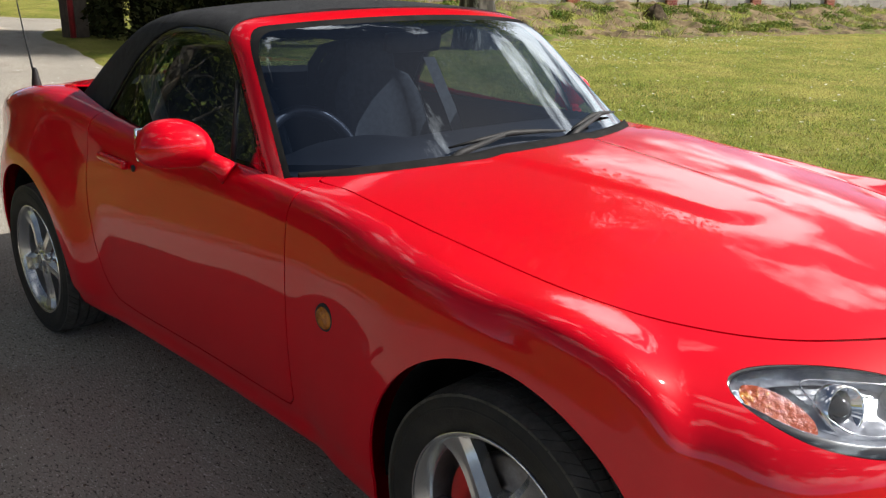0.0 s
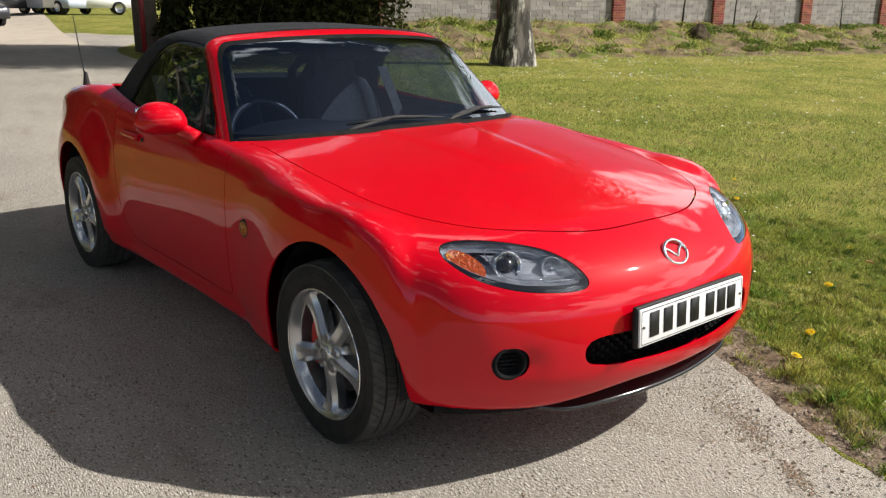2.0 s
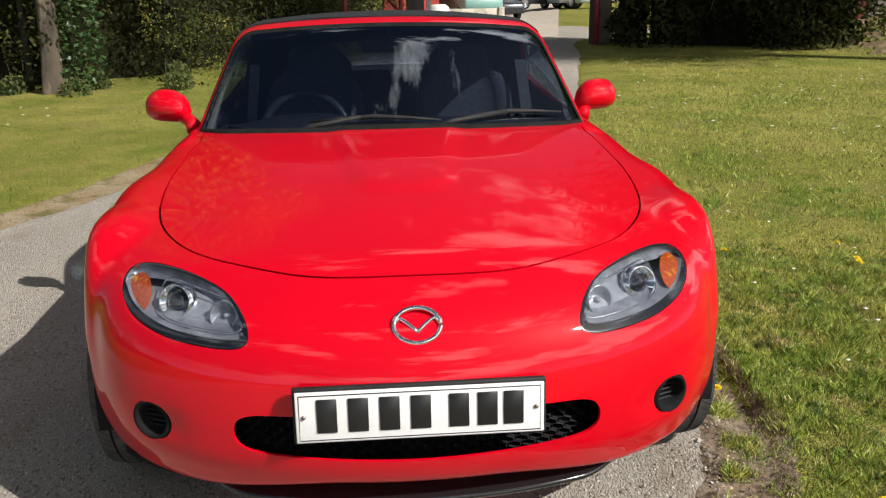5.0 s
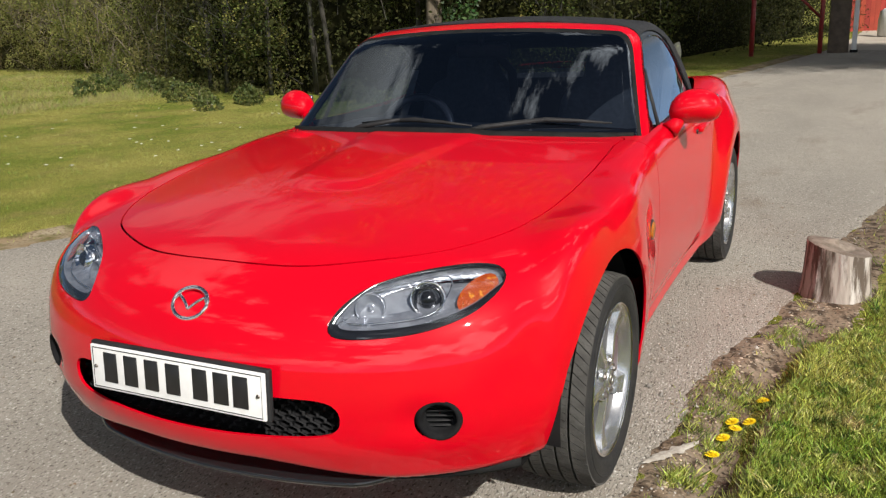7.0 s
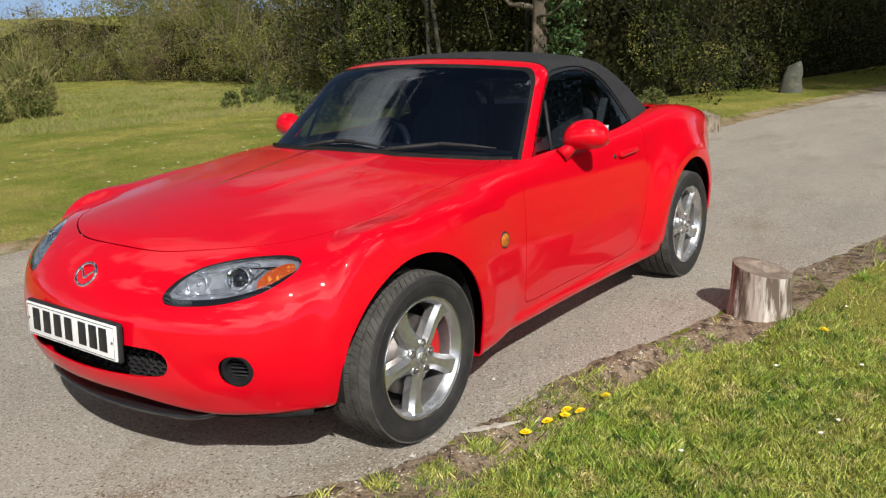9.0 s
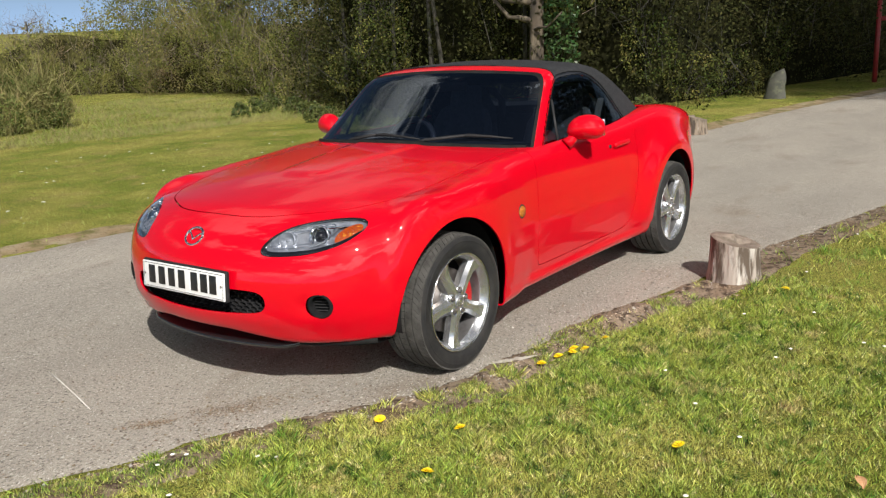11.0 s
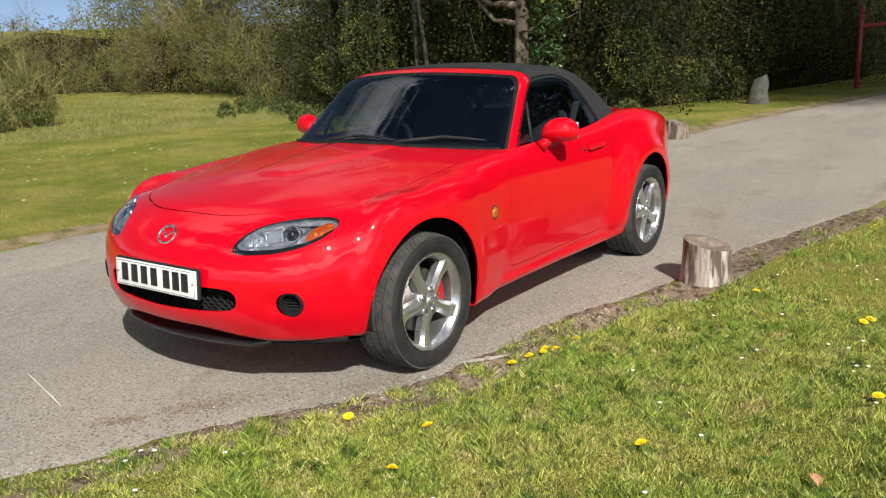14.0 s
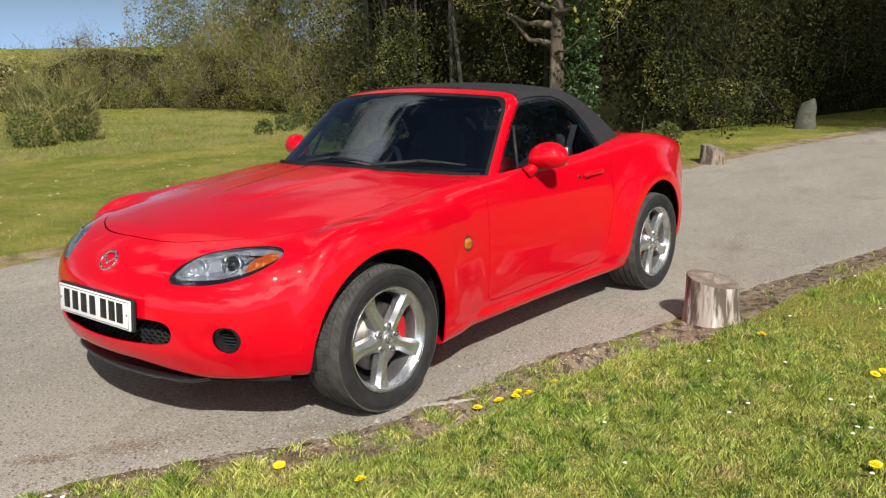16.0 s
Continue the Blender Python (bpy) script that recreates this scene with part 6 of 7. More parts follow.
def soil_strip(edge, inward, y0, y1, rows, base, seed, mat, label):
    """A ragged strip of bare soil along one edge of the drive; inward is +1 where the drive lies at smaller x."""
    tp, tf = [], []
    for k in range(rows):
        y = y0 + (y1 - y0) * k / (rows - 1)
        w = base * (0.45 + 0.5 * float(smooth01(y, -1.3, -0.7)) - 0.1 * float(smooth01(y, -0.5, 0.1))) * (1 + 0.85 * noise.noise((y * 1.3, seed, 1)) + 0.45 * noise.noise((y * 5, seed, 1)) + 0.25 * noise.noise((y * 17, seed, 1)))
        lo = -w * (1.0 + 0.6 * noise.noise((y * 3.3, 7, seed)))
        for q in range(15):
            u = q / 14
            o = lo + (0.30 - lo) * u
            x = float(edge(y)) + inward * o
            z = float(ground_height(x, y)) + 0.007
            z += 0.005 * noise.noise((x * 14, y * 14, 2)) + 0.004 * noise.noise((x * 60, y * 60, 2)) - 0.012 * (1 - u) ** 6 - 0.03 * max(u - 0.72, 0) / 0.28
            tp.append((x, y, z))
    for k in range(rows - 1):
        for u in range(14):
            a = k * 15 + u
            tf.append((a, a + 1, a + 16, a + 15))
    tagged(part("soil_edge", (tp, tf), mat), label, "soil", kind="structure")


soil_strip(LEFT, 1, -2.9, 4.4, 230, 0.13, 1.0, M_SOIL, "bare worn soil between drive and lawn")
soil_strip(RIGHT, -1, -3.5, 18.0, 260, 0.16, 4.0, M_TAN, "tan strip of dry leaves along the drive")
cp, cf = [], []
for k in range(24):
    q = k / 23
    c = (0.90 + 0.13 * q, 0.09 + 0.19 * q)
    w = 0.015 * math.sin(math.pi * q) ** 0.5 * (1 + 0.9 * noise.noise((q * 9, 3, 1)))
    for u in (-1, -0.4, 0.4, 1):
        cp.append((c[0] + u * w, c[1] - u * w * 0.7, 0.0135 - 0.004 * abs(u) + 0.003 * noise.noise((q * 20, u * 3, 5))))
for k in range(23):
    for u in range(3):
        a = k * 4 + u
        cf.append((a, a + 1, a + 5, a + 4))
scratch = [(-0.74, -0.975, 0.0125), (-0.60, -1.005, 0.0125), (-0.47, -1.037, 0.0125), (-0.30, -1.08, 0.0125), (-0.18, -1.112, 0.0125)]
tagged(part("scratch_mark", tube(scratch, [0.001, 0.003, 0.0025, 0.003, 0.001], 6), M_SCRATCH), "thin pale scratch on the tarmac", "mark", kind="structure")
tagged(part("chalky_stone", (cp, cf), M_CHALK), "pale chalky stone worn flush with the drive edge", "stone")

# flowers


def dandelion(x, y, s=1.0):
    top = tagged(new("dandelion"), "yellow dandelion in the grass", "flower", "dandelions in the lawn")
    z = float(ground_height(x, y))
    top.location = (x, y, z)
    part("stem", tube([(0, 0, -0.01), (0.002, 0, 0.012), (0.004, 0.002, 0.026)], 0.0016, 6), M_GRASS, top)
    pts, faces = [], []
    for ring_, (n, r, h) in enumerate(((18, 0.019, 0.029), (14, 0.013, 0.033), (9, 0.007, 0.036))):
        for k in range(n):
            a = 2 * math.pi * (k + 0.5 * ring_) / n
            c, s_ = math.cos(a), math.sin(a)
            w = r * 0.2
            m = len(pts)
            pts += [(0.004, 0.002, 0.026), (0.004 + c * r * 0.7 - s_ * w, 0.002 + s_ * r * 0.7 + c * w, h), (0.004 + c * r, 0.002 + s_ * r, h - 0.001), (0.004 + c * r * 0.7 + s_ * w, 0.002 + s_ * r * 0.7 - c * w, h)]
            faces.append((m, m + 1, m + 2, m + 3))
    part("bloom", (pts, faces), M_PETAL, top, smooth=False)
    top.scale = (s, s, s)
    return top


first_flower = dandelion(1.11, 0.445, 1.1)
for x, y in ((1.107, 0.483), (1.16, 0.49), (1.182, 0.646), (1.094, 0.362), (1.075, 0.233), (1.70, 1.67), (2.335, 1.718), (2.281, 1.454), (2.26, 1.40), (2.468, 0.524), (1.895, -0.285), (1.21, -0.55), (2.654, -0.034), (1.974, 3.55), (0.909, -0.637), (1.295, -0.866), (3.3, 1.1), (3.6, 1.9), (3.9, 1.5), (4.3, 2.2)):
    copy_thing(first_flower, Matrix.Translation((x, y, float(ground_height(x, y)))) @ pose(0, 0, 0, 14 * math.sin(9 * x), 14 * math.cos(7 * y), 47 * x) @ Matrix.Scale(1.1, 4))
dp, df = [], []
rng = np.random.default_rng(31)
spots = [(2.119, 1.216), (2.271, 1.023), (2.339, 0.819), (2.191, 1.03), (2.028, -0.112), (2.466, 0.469), (2.393, 1.657), (1.772, 3.096), (0.47, -1.20), (0.52, -1.18), (0.50, -1.28), (0.74, -1.06), (0.80, -1.03), (0.70, -1.38), (2.34, 0.75), (2.35, 1.57)]
spots += [(1.8 + 20 * rng.random(), 1.0 + 11 * rng.random()) for _ in range(320)] + [(cx + rng.normal() * 1.1, cy + rng.normal() * 0.45) for cx, cy in ((13.5, 10.6), (16, 9.8), (11.5, 8.2), (9.0, 9.4), (18.5, 9.6)) for _ in range(60)] + [(-3.6 - 5 * rng.random(), 0.5 + 8 * rng.random()) for _ in range(70)] + [(1.5 + 2.2 * rng.random(), -1.5 + 4 * rng.random()) for _ in range(26)]
for x, y in spots:
    z = float(ground_height(x, y)) + 0.024
    r = 0.0085 if math.hypot(x - 1, y) < 6 else 0.02
    n = len(dp)
    dp += [(x + r * math.cos(a), y + r * math.sin(a), z) for a in np.arange(0, 6.28, 0.785)] + [(x, y, z + 0.004)]
    df += [(n + k, n + (k + 1) % 8, n + 8) for k in range(8)]
tagged(part("daisies", (dp, df), M_DAISY, smooth=False), "small white daisies scattered in the lawn", "flower", kind="stuff")

# one fallen leaf
lp, lf = [], []
for i in range(7):
    q = i / 6
    w = 0.017 * math.sin(math.pi * min(q * 0.92 + 0.06, 1.0)) ** 0.8
    for u in (-1, -0.5, 0, 0.5, 1):
        lp.append((u * w, 0.05 * q - 0.025, 0.010 * abs(u) ** 1.5 + 0.008 * math.sin(3 * q)))
for i in range(6):
    for k in range(4):
        a = i * 5 + k
        lf.append((a, a + 1, a + 6, a + 5))
M_DEADLEAF = material("dead_leaf", (0.44, 0.22, 0.10), 0.8, second=(0.56, 0.34, 0.18), scale=60, bump=0.4, bump_scale=200)
leaf = tagged(part("fallen_leaf", (lp, lf), M_DEADLEAF), "curled brown dead leaf lying on the grass", "leaf")
leaf.matrix_basis = pose(2.414, -0.246, float(ground_height(2.414, -0.246)) + 0.028, 10, 6, 35)

# stumps and standing stone
M_CUT = material("weathered_wood", (0.24, 0.195, 0.155), 0.9, second=(0.12, 0.095, 0.072), scale=22, spread=(0.4, 0.65), third=(0.13, 0.10, 0.075), third_scale=6, third_spread=(0.55, 0.72), bump=0.6, bump_scale=60)
M_STUMP = material("stripped_log", (0.36, 0.315, 0.27), 0.9, second=(0.10, 0.075, 0.055), scale=18, spread=(0.46, 0.57), third=(0.50, 0.465, 0.42), third_scale=24, third_spread=(0.54, 0.66), bump=0.9, bump_scale=45, stretch=(1, 1, 0.16))

M_BROWNSTUMP = material("brown_log", (0.22, 0.175, 0.13), 0.9, second=(0.06, 0.045, 0.033), scale=18, spread=(0.44, 0.57), third=(0.34, 0.30, 0.25), third_scale=24, third_spread=(0.56, 0.68), bump=0.9, bump_scale=45, stretch=(1, 1, 0.16))


def stump(x, y, r, h, seed, label, side):
    z = float(ground_height(x, y)) - 0.02
    pts, faces = [], []
    n, rings_ = 64, 9
    tilt = 0.03
    for i in range(rings_):
        q = i / (rings_ - 1)
        for k in range(n):
            a = 2 * math.pi * k / n
            ridge = 0.05 * noise.noise((math.cos(a) * 9, math.sin(a) * 9, q * 0.8 + seed)) + 0.03 * noise.noise((math.cos(a) * 24, math.sin(a) * 24, q + seed))
            rr = r * (1 + 0.16 * (1 - q) ** 2 + 0.10 * noise.noise((math.cos(a) * 1.3, math.sin(a) * 1.3, seed)) + ridge)
            pts.append((x + rr * math.cos(a), y + rr * math.sin(a), z + q * (h + tilt * math.cos(a + seed))))
    for i in range(rings_ - 1):
        for k in range(n):
            a, b = i * n + k, i * n + (k + 1) % n
            faces.append((a, b, b + n, a + n))
    log = tagged(part("tree_stump", (pts, faces), side), label, "tree stump", "tree stumps along the drive")
    cp, cf = [], []
    for i, q in enumerate((1.0, 0.93, 0.75, 0.5, 0.25, 0.02)):
        for k in range(n):
            a = 2 * math.pi * k / n
            o = pts[(rings_ - 1) * n + k]
            crack = -0.022 * max(0, noise.noise((math.cos(a) * q * 3, math.sin(a) * q * 3, seed + 5)) - 0.25) if 0.1 < q < 0.9 else 0
            cp.append((x + (o[0] - x) * q, y + (o[1] - y) * q, o[2] + (0 if q == 1.0 else 0.004) + crack + 0.0015 * noise.noise((a * 2, q * 20, seed))))
    for i in range(5):
        for k in range(n):
            a, b = i * n + k, i * n + (k + 1) % n
            cf.append((a, b, b + n, a + n))
    part("cut_face", (cp, cf), M_CUT, log, "weathered sawn top")


stump(1.365, 1.90, 0.135, 0.245, 3.0, "weathered barkless tree stump at the lawn's edge", M_STUMP)
stump(-1.20, 8.25, 0.150, 0.24, 9.0, "weathered tree stump on the far verge", M_BROWNSTUMP)
sp, sf = [], []
for i in range(9):
    q = i / 8
    for k in range(20):
        a = 2 * math.pi * k / 20
        w = (1 - 0.25 * q - 0.65 * max(q - 0.6, 0) ** 1.2) * (1 + 0.15 * noise.noise((math.cos(a) * 2, math.sin(a) * 2, q * 3)))
        sp.append((-1.58 + 0.20 * w * math.cos(a) + 0.05 * q, 13.3 + 0.12 * w * math.sin(a), 0.16 + 0.56 * q + 0.05 * q * math.cos(a)))
for i in range(8):
    for k in range(20):
        a, b = i * 20 + k, i * 20 + (k + 1) % 20
        sf.append((a, b, b + 20, a + 20))
sf.append(tuple(range(160, 180)))
tagged(part("standing_stone", (sp, sf), M_STONE), "upright grey lichened stone beside the drive", "stone")

# ---- wall, gateway and yard ----
M_BRICK = material("red_brick", (0.33, 0.10, 0.055), 0.9, second=(0.24, 0.075, 0.045), scale=7, per=("island", 0.35, 0.02), bump=0.4, bump_scale=80)
M_BLOCK = material("grey_block", (0.36, 0.335, 0.30), 0.95, second=(0.27, 0.25, 0.225), scale=5, per=("island", 0.22, 0.01), bump=0.4, bump_scale=60)
M_MORTAR = material("mortar", (0.45, 0.42, 0.38), 0.95, second=(0.36, 0.34, 0.31), scale=20)
M_RENDER = material("stained_render", (0.62, 0.58, 0.50), 0.9, second=(0.42, 0.38, 0.30), scale=2.5, spread=(0.45, 0.6), third=(0.25, 0.23, 0.18), third_scale=5, third_spread=(0.6, 0.75), bump=0.4, bump_scale=40)
M_REDSTEEL = material("red_gate_paint", (0.30, 0.02, 0.025), 0.5, second=(0.20, 0.02, 0.02), scale=8, third=(0.16, 0.08, 0.05), third_scale=14, third_spread=(0.62, 0.75))
M_POST = material("brown_post_wood", (0.13, 0.10, 0.075), 0.9, second=(0.075, 0.058, 0.045), scale=6, bump=0.6, bump_scale=30)
M_WHITE = material("white_paint", (0.75, 0.75, 0.73), 0.5, second=(0.66, 0.66, 0.64), scale=4)
M_YARD = material("pale_gravel", (0.44, 0.385, 0.31), 0.95, second=(0.36, 0.31, 0.25), scale=1.5, bump=0.5, bump_scale=40)

brick_unit = [(-0.5, -0.5, -0.5), (0.5, -0.5, -0.5), (0.5, 0.5, -0.5), (-0.5, 0.5, -0.5), (-0.5, -0.5, 0.5), (0.5, -0.5, 0.5), (0.5, 0.5, 0.5), (-0.5, 0.5, 0.5)]
brick_faces = [(0, 3, 2, 1), (4, 5, 6, 7), (0, 1, 5, 4), (1, 2, 6, 5), (2, 3, 7, 6), (3, 0, 4, 7)]


def bricks(m, cells):
    """Blocks of (x, y, z, sx, sy, sz) in the frame m, joined."""
    pts, faces = [], []
    for x, y, z, sx, sy, sz in cells:
        n = len(pts)
        pts += [tuple(m @ Vector((x + px * sx, y + py * sy, z + pz * sz))) for px, py, pz in brick_unit]
        faces += [tuple(n + i for i in f) for f in brick_faces]
    return pts, faces


WALL_A, WALL_B = Vector((10.6, 16.7, 0)), Vector((42.0, 9.2, 0))
wall_len = (WALL_B - WALL_A).length
wall_m = Matrix.Translation((WALL_A.x, WALL_A.y, 0.75)) @ pose(0, 0, 0, 0, 0, math.degrees(math.atan2(WALL_B.y - WALL_A.y, WALL_B.x - WALL_A.x)))
garden_wall = tagged(new("wall_garden"), "grey block garden wall with red brick piers", "wall", kind="structure")
part("mortar_core", bricks(wall_m, [(wall_len / 2, 0, 1.0, wall_len, 0.18, 2.0)]), M_MORTAR, garden_wall, smooth=False)
rng = np.random.default_rng(3)
cells = []
for c in range(18):
    x = -0.22 * (c % 2)
    while x < wall_len:
        cells.append((x + 0.22, -0.005 + 0.006 * rng.random(), 0.055 + c * 0.11, 0.43, 0.205, 0.098))
        x += 0.445
NEAR_WALL = 7.0
tagged(part("block_courses", bricks(wall_m, [c for c in cells if c[0] >= NEAR_WALL]), M_BLOCK, garden_wall, smooth=False), kind="stuff")
M_BLOCK_EACH = material("grey_block_each", (0.36, 0.335, 0.30), 0.95, second=(0.27, 0.25, 0.225), scale=5, per=("object", 0.22, 0.01), bump=0.4, bump_scale=60)
M_BRICK_EACH = material("red_brick_each", (0.30, 0.085, 0.05), 0.9, second=(0.22, 0.065, 0.04), scale=7, per=("object", 0.3, 0.02), bump=0.4, bump_scale=80)


def unit_block(name, mat):
    me = bpy.data.meshes.new(name)
    me.from_pydata(brick_unit, [], brick_faces)
    me.materials.append(mat)
    me.update()
    return me


def laid(name, me, parent, m, cell):
    x, y, z, sx, sy, sz = cell
    ob = new(name, me)
    ob.parent = parent
    ob.matrix_basis = m @ Matrix.Translation((x, y, z)) @ Matrix.Diagonal((sx, sy, sz, 1))


BLOCK_MESH, BRICK_MESH = unit_block("block", M_BLOCK_EACH), unit_block("brick", M_BRICK_EACH)
near_blocks = [c for c in cells if c[0] < NEAR_WALL]
for k in range(8):
    x = 0.35 + 3.93 * k
    if x > wall_len:
        break
    cells = []
    for c in range(28):
        z = 0.037 + c * 0.075
        run = ((-0.113, 0.215), (0.113, 0.215)) if c % 2 else ((-0.1675, 0.105), (0.0, 0.215), (0.1675, 0.105))
        cells += [(x + u, -0.15, z, w, 0.11, 0.066) for u, w in run]
    pier = part("brick_pier", bricks(wall_m, [(x, -0.11, 1.05, 0.43, 0.15, 2.1)]), M_MORTAR, garden_wall, "red brick pier", smooth=False)
    if k < 4:
        for cell in cells:
            laid("brick", BRICK_MESH, pier, wall_m, cell)
    else:
        part("pier_bricks", bricks(wall_m, cells), M_BRICK, pier, smooth=False)
for cell in near_blocks:
    laid("block", BLOCK_MESH, garden_wall, wall_m, cell)

# gateway: timber posts, red steel gate, white marker post
def gatepost(x, y, w, h, label):
    z = float(ground_height(x, y))
    p = tagged(part("gate_post", shifted(rounded_box((w, w, h), 0.03), pose(x, y, z + h / 2 - 0.05)), M_POST), label, "gate post", "gateway posts")
    part("post_cap", shifted(rounded_box((w * 1.12, w * 1.12, 0.08), 0.02), pose(x, y, z + h - 0.02)), M_POST, p)
    return p


gatepost(1.02, 18.9, 0.42, 3.2, "broad dark timber gate post")
gatepost(5.2, 17.3, 0.42, 3.2, "broad dark timber gate post")
g0, g1 = Vector((-0.64, 17.4, 0.25)), Vector((0.66, 18.6, 0.27))
gate = tagged(new("field_gate"), "open red tubular steel gate beside the drive", "gate")
for p, h in ((g0, 1.75), (g1, 1.8)):
    part("upright", tube([p, p + Vector((0, 0, h))], 0.05, 10), M_REDSTEEL, gate)
for z0, z1 in ((1.35, 1.42), (0.85, 0.9), (0.4, 0.42)):
    if z0 > 1:
        part("rail", tube([g0 + Vector((0, 0, z0)), g1 + Vector((0, 0, z1))], 0.045, 10), M_REDSTEEL, gate)
part("brace", tube([g0.lerp(g1, 0.55) + Vector((0, 0, 1.36)), g1 + Vector((0, 0, 0.75))], 0.03, 8), M_REDSTEEL, gate)
tagged(part("gate_stay", tube([(5.05, 17.05, 0.2), (5.05, 17.05, 2.2)], 0.06, 10), M_REDSTEEL), "red steel gate upright against the timber post", "gate part")
wp = tagged(part("marker_post", shifted(rounded_box((0.10, 0.10, 1.9), 0.01), pose(1.34, 18.75, 1.15)), M_WHITE), "slim white post beside the timber gate post", "post")
part("post_foot", shifted(rounded_box((0.16, 0.16, 0.14), 0.01), pose(1.34, 18.75, 0.27)), M_DARK, wp)

# yard beyond
yp, yf = [], []
for i in range(41):
    y = 19.5 + 45 * (i / 40)
    for k in range(31):
        q = k / 30
        x = (0.9 + 0.05 * (y - 19.5)) + q * (3.8 + 0.17 * (y - 19.5))
        yp.append((x, y, max(float(ground_height(x, y)), 0.0) + 0.012))
for i in range(40):
    for k in range(30):
        a = i * 31 + k
        yf.append((a, a + 1, a + 32, a + 31))
tagged(part("yard", (yp, yf), M_YARD), "pale sunlit gravel yard beyond the gateway", "yard", kind="structure")
low = tagged(part("low_wall", shifted(rounded_box((2.0, 0.35, 0.74), 0.04), pose(3.74, 29.7, 0.62, 0, 0, -4)), M_RENDER), "low stained rendered wall in the yard", "wall")
part("end_pier", shifted(rounded_box((0.22, 0.40, 0.80), 0.03), pose(4.76, 29.6, 0.64, 0, 0, -4)), M_RENDER, low)
tagged(part("white_tank", moved(lathe([(0.01, 0.85), (0.25, 0.84), (0.36, 0.75), (0.40, 0.5), (0.40, 0.05), (0.37, 0.0)], 24, "z"), Matrix.Translation((2.35, 28.4, 0.32))), M_WHITE), "rounded white container in the yard", "container")
barn = tagged(new("barn"), "red-boarded barn with a dark roof", "building")
M_BARN = material("red_boards", (0.42, 0.06, 0.035), 0.8, second=(0.33, 0.05, 0.03), scale=4, per=("object", 0.15, 0.01))
part("wall", shifted(rounded_box((2.2, 5.9, 3.3), 0.02), pose(1.6, 36.0, 1.9)), M_DARK, barn, smooth=False)
for k in range(14):
    part("board", shifted(rounded_box((0.156, 0.03, 3.3), 0.006, 1), pose(0.56 + k * 0.16, 33.03, 1.9)), M_BARN, barn, smooth=False)
for k in range(36):
    part("board", shifted(rounded_box((0.03, 0.156, 3.3), 0.006, 1), pose(2.72, 33.13 + k * 0.16, 1.9)), M_BARN, barn, smooth=False)
part("roof", shifted(rounded_box((2.9, 6.6, 0.12), 0.02), pose(1.6, 36.0, 3.62, 0, 8)), M_POST, barn)
part("notice", shifted(rounded_box((0.02, 0.5, 0.6), 0.004), pose(2.75, 34.0, 1.3)), M_WHITE, barn)


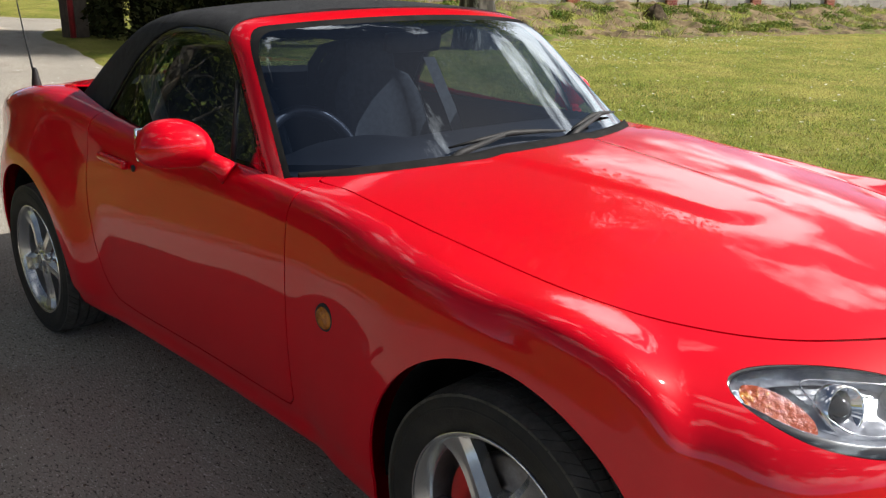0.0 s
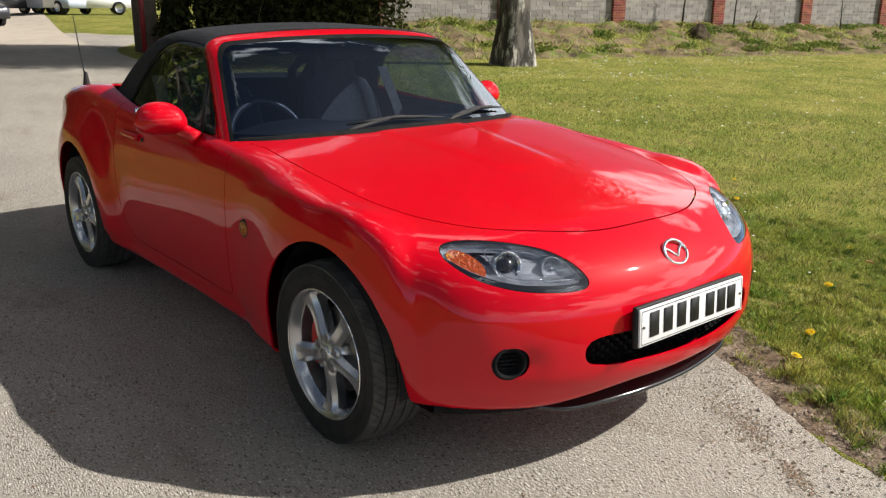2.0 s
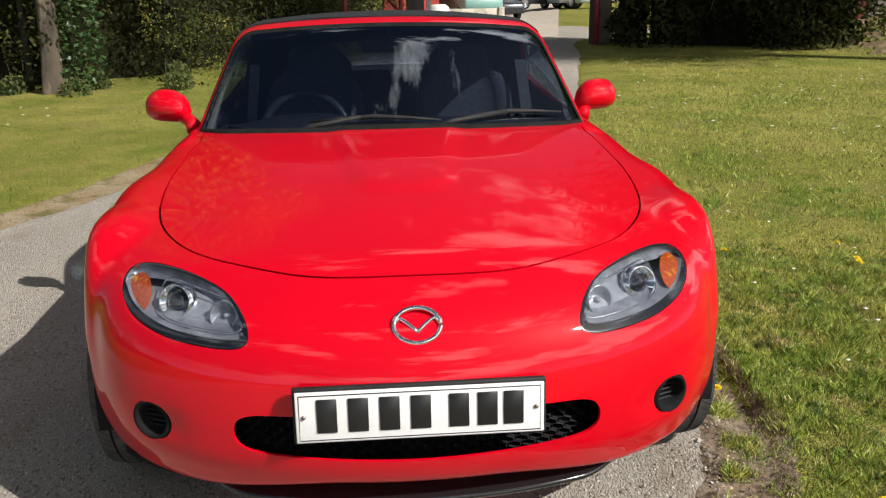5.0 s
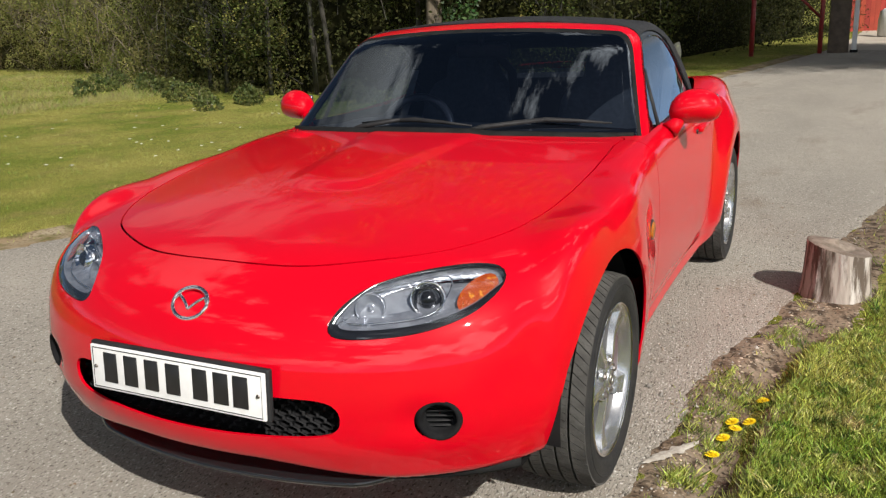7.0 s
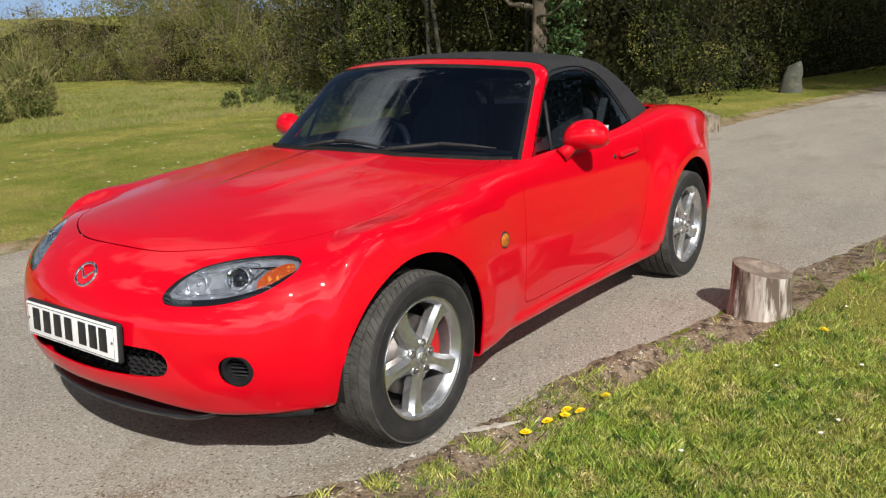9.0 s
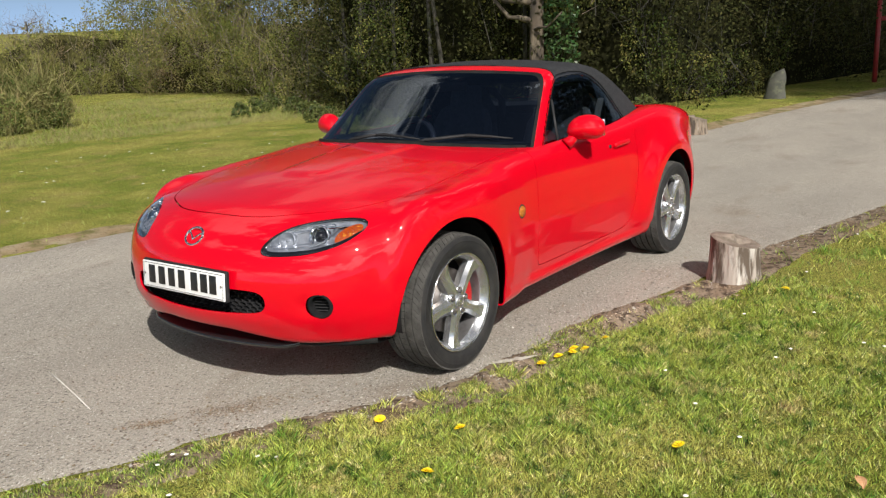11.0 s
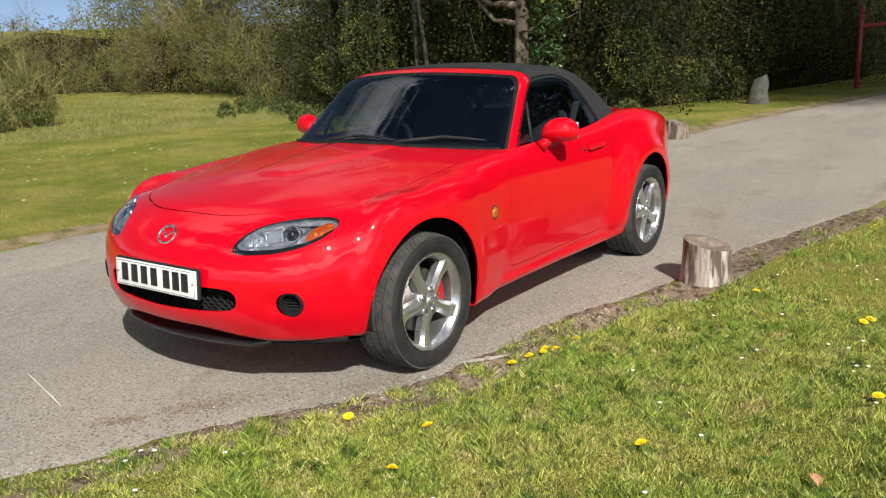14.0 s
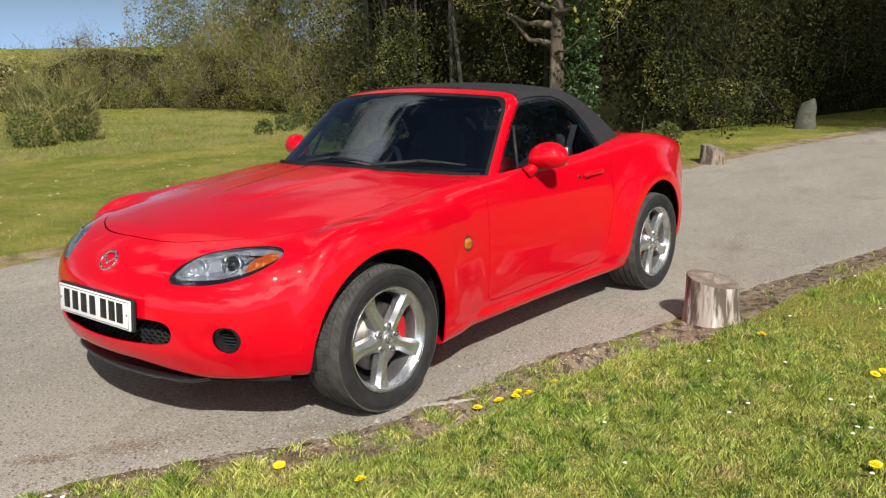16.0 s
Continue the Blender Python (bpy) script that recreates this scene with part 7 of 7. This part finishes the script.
def parked_car(name, label, at, turn, paint, length, height, van=False):
    """A far parked car: rounded body, glasshouse, wheels, lamps."""
    top = tagged(new(name), label, "car" if not van else "van")
    if van:
        side = [(-0.5, 0.22), (-0.5, 0.50), (-0.47, 0.56), (-0.34, 0.60), (-0.24, 0.97), (-0.18, 1.0), (0.46, 1.0), (0.5, 0.95), (0.5, 0.22)]
        glass_span = [(-0.325, 0.62), (-0.235, 0.93), (-0.05, 0.93), (-0.05, 0.62)]
    else:
        side = [(-0.5, 0.20), (-0.5, 0.46), (-0.46, 0.54), (-0.24, 0.62), (-0.12, 0.95), (-0.05, 1.0), (0.26, 1.0), (0.36, 0.93), (0.46, 0.66), (0.5, 0.62), (0.5, 0.20)]
        glass_span = [(-0.215, 0.65), (-0.105, 0.94), (0.30, 0.94), (0.41, 0.66)]
    w = 0.86
    bm = bmesh.new()
    rows_ = []
    for q, inset in ((-1, 0.10), (-0.9, 0.0), (0.9, 0.0), (1, 0.10)):
        rows_.append([bm.verts.new((q * w * (1 - 0.16 * max(z - 0.6, 0) / 0.4), y * length * (1 - inset * 0.2), z * height - inset * 0.25 * (1 if z > 0.5 else -0.5))) for y, z in side])
    n = len(side)
    for a, b in zip(rows_, rows_[1:]):
        for i in range(n):
            bm.faces.new((a[i], a[(i + 1) % n], b[(i + 1) % n], b[i]))
    bm.faces.new(rows_[0][::-1])
    bm.faces.new(rows_[-1])
    bmesh.ops.recalc_face_normals(bm, faces=bm.faces)
    part("body", bm, paint, top)
    for s in (-1, 1):
        part("window", ([(s * (w * (1 - 0.16 * (z - 0.6) / 0.4) + 0.006), y * length, z * height) for y, z in glass_span], [(0, 1, 2, 3)]), M_GLOSSBLACK, top, smooth=False)
        for y in (-0.31, 0.30):
            wh = part("wheel", moved(lathe([(0.20, 0.11), (0.31, 0.10), (0.32, 0.06), (0.32, -0.08)], 24), Matrix.Translation((s * 0.78, y * length, 0.32)) @ pose(0, 0, 0, 0, 0, 0 if s > 0 else 180)), M_RUBBER, top)
            part("hub", moved(lathe([(0.01, 0.09), (0.18, 0.10), (0.20, 0.11)], 20), Matrix.Translation((s * 0.78, y * length, 0.32)) @ pose(0, 0, 0, 0, 0, 0 if s > 0 else 180)), M_ALLOY, wh)
        part("headlamp", shifted(rounded_box((0.30, 0.06, 0.12), 0.02), pose(s * 0.6, -0.49 * length, 0.44 * height)), M_CHROME, top)
    part("windscreen", ([(-0.70, side[3][0] * length - 0.01, side[3][1] * height + 0.04), (0.70, side[3][0] * length - 0.01, side[3][1] * height + 0.04), (0.60, side[4][0] * length - 0.012, side[4][1] * height - 0.03), (-0.60, side[4][0] * length - 0.012, side[4][1] * height - 0.03)], [(0, 1, 2, 3)]), M_GLOSSBLACK, top, smooth=False)
    x, y = at
    top.matrix_basis = pose(x, y, max(float(ground_height(x, y)), 0.0) + 0.01, 0, 0, turn)
    return top


P_WHITE = material("white_car_paint", (0.75, 0.76, 0.78), 0.3, coat=0.6)
P_GREEN = material("pale_green_paint", (0.20, 0.38, 0.34), 0.35, coat=0.5, second=(0.17, 0.33, 0.30), scale=3)
P_DARK = material("dark_car_paint", (0.02, 0.022, 0.03), 0.3, coat=0.6)
P_SILVER = material("pale_blue_paint", (0.42, 0.47, 0.55), 0.35, coat=0.5)
parked_car("parked_suv", "white hatchback parked on the grass", (11.9, 42.3), 75, P_WHITE, 4.2, 1.6)
parked_car("parked_hatchback", "pale blue hatchback parked nose to the drive", (10.5, 43.2), 25, P_SILVER, 3.9, 1.45)
parked_car("parked_saloon", "dark saloon parked in the yard", (9.2, 44.5), 100, P_DARK, 4.2, 1.42)
parked_car("parked_van", "pale green van parked behind the low wall", (4.2, 36.0), 14, P_GREEN, 4.2, 1.9, True)
parked_car("parked_estate", "dark estate car parked in the yard", (5.6, 38.0), 10, P_DARK, 4.2, 1.45)
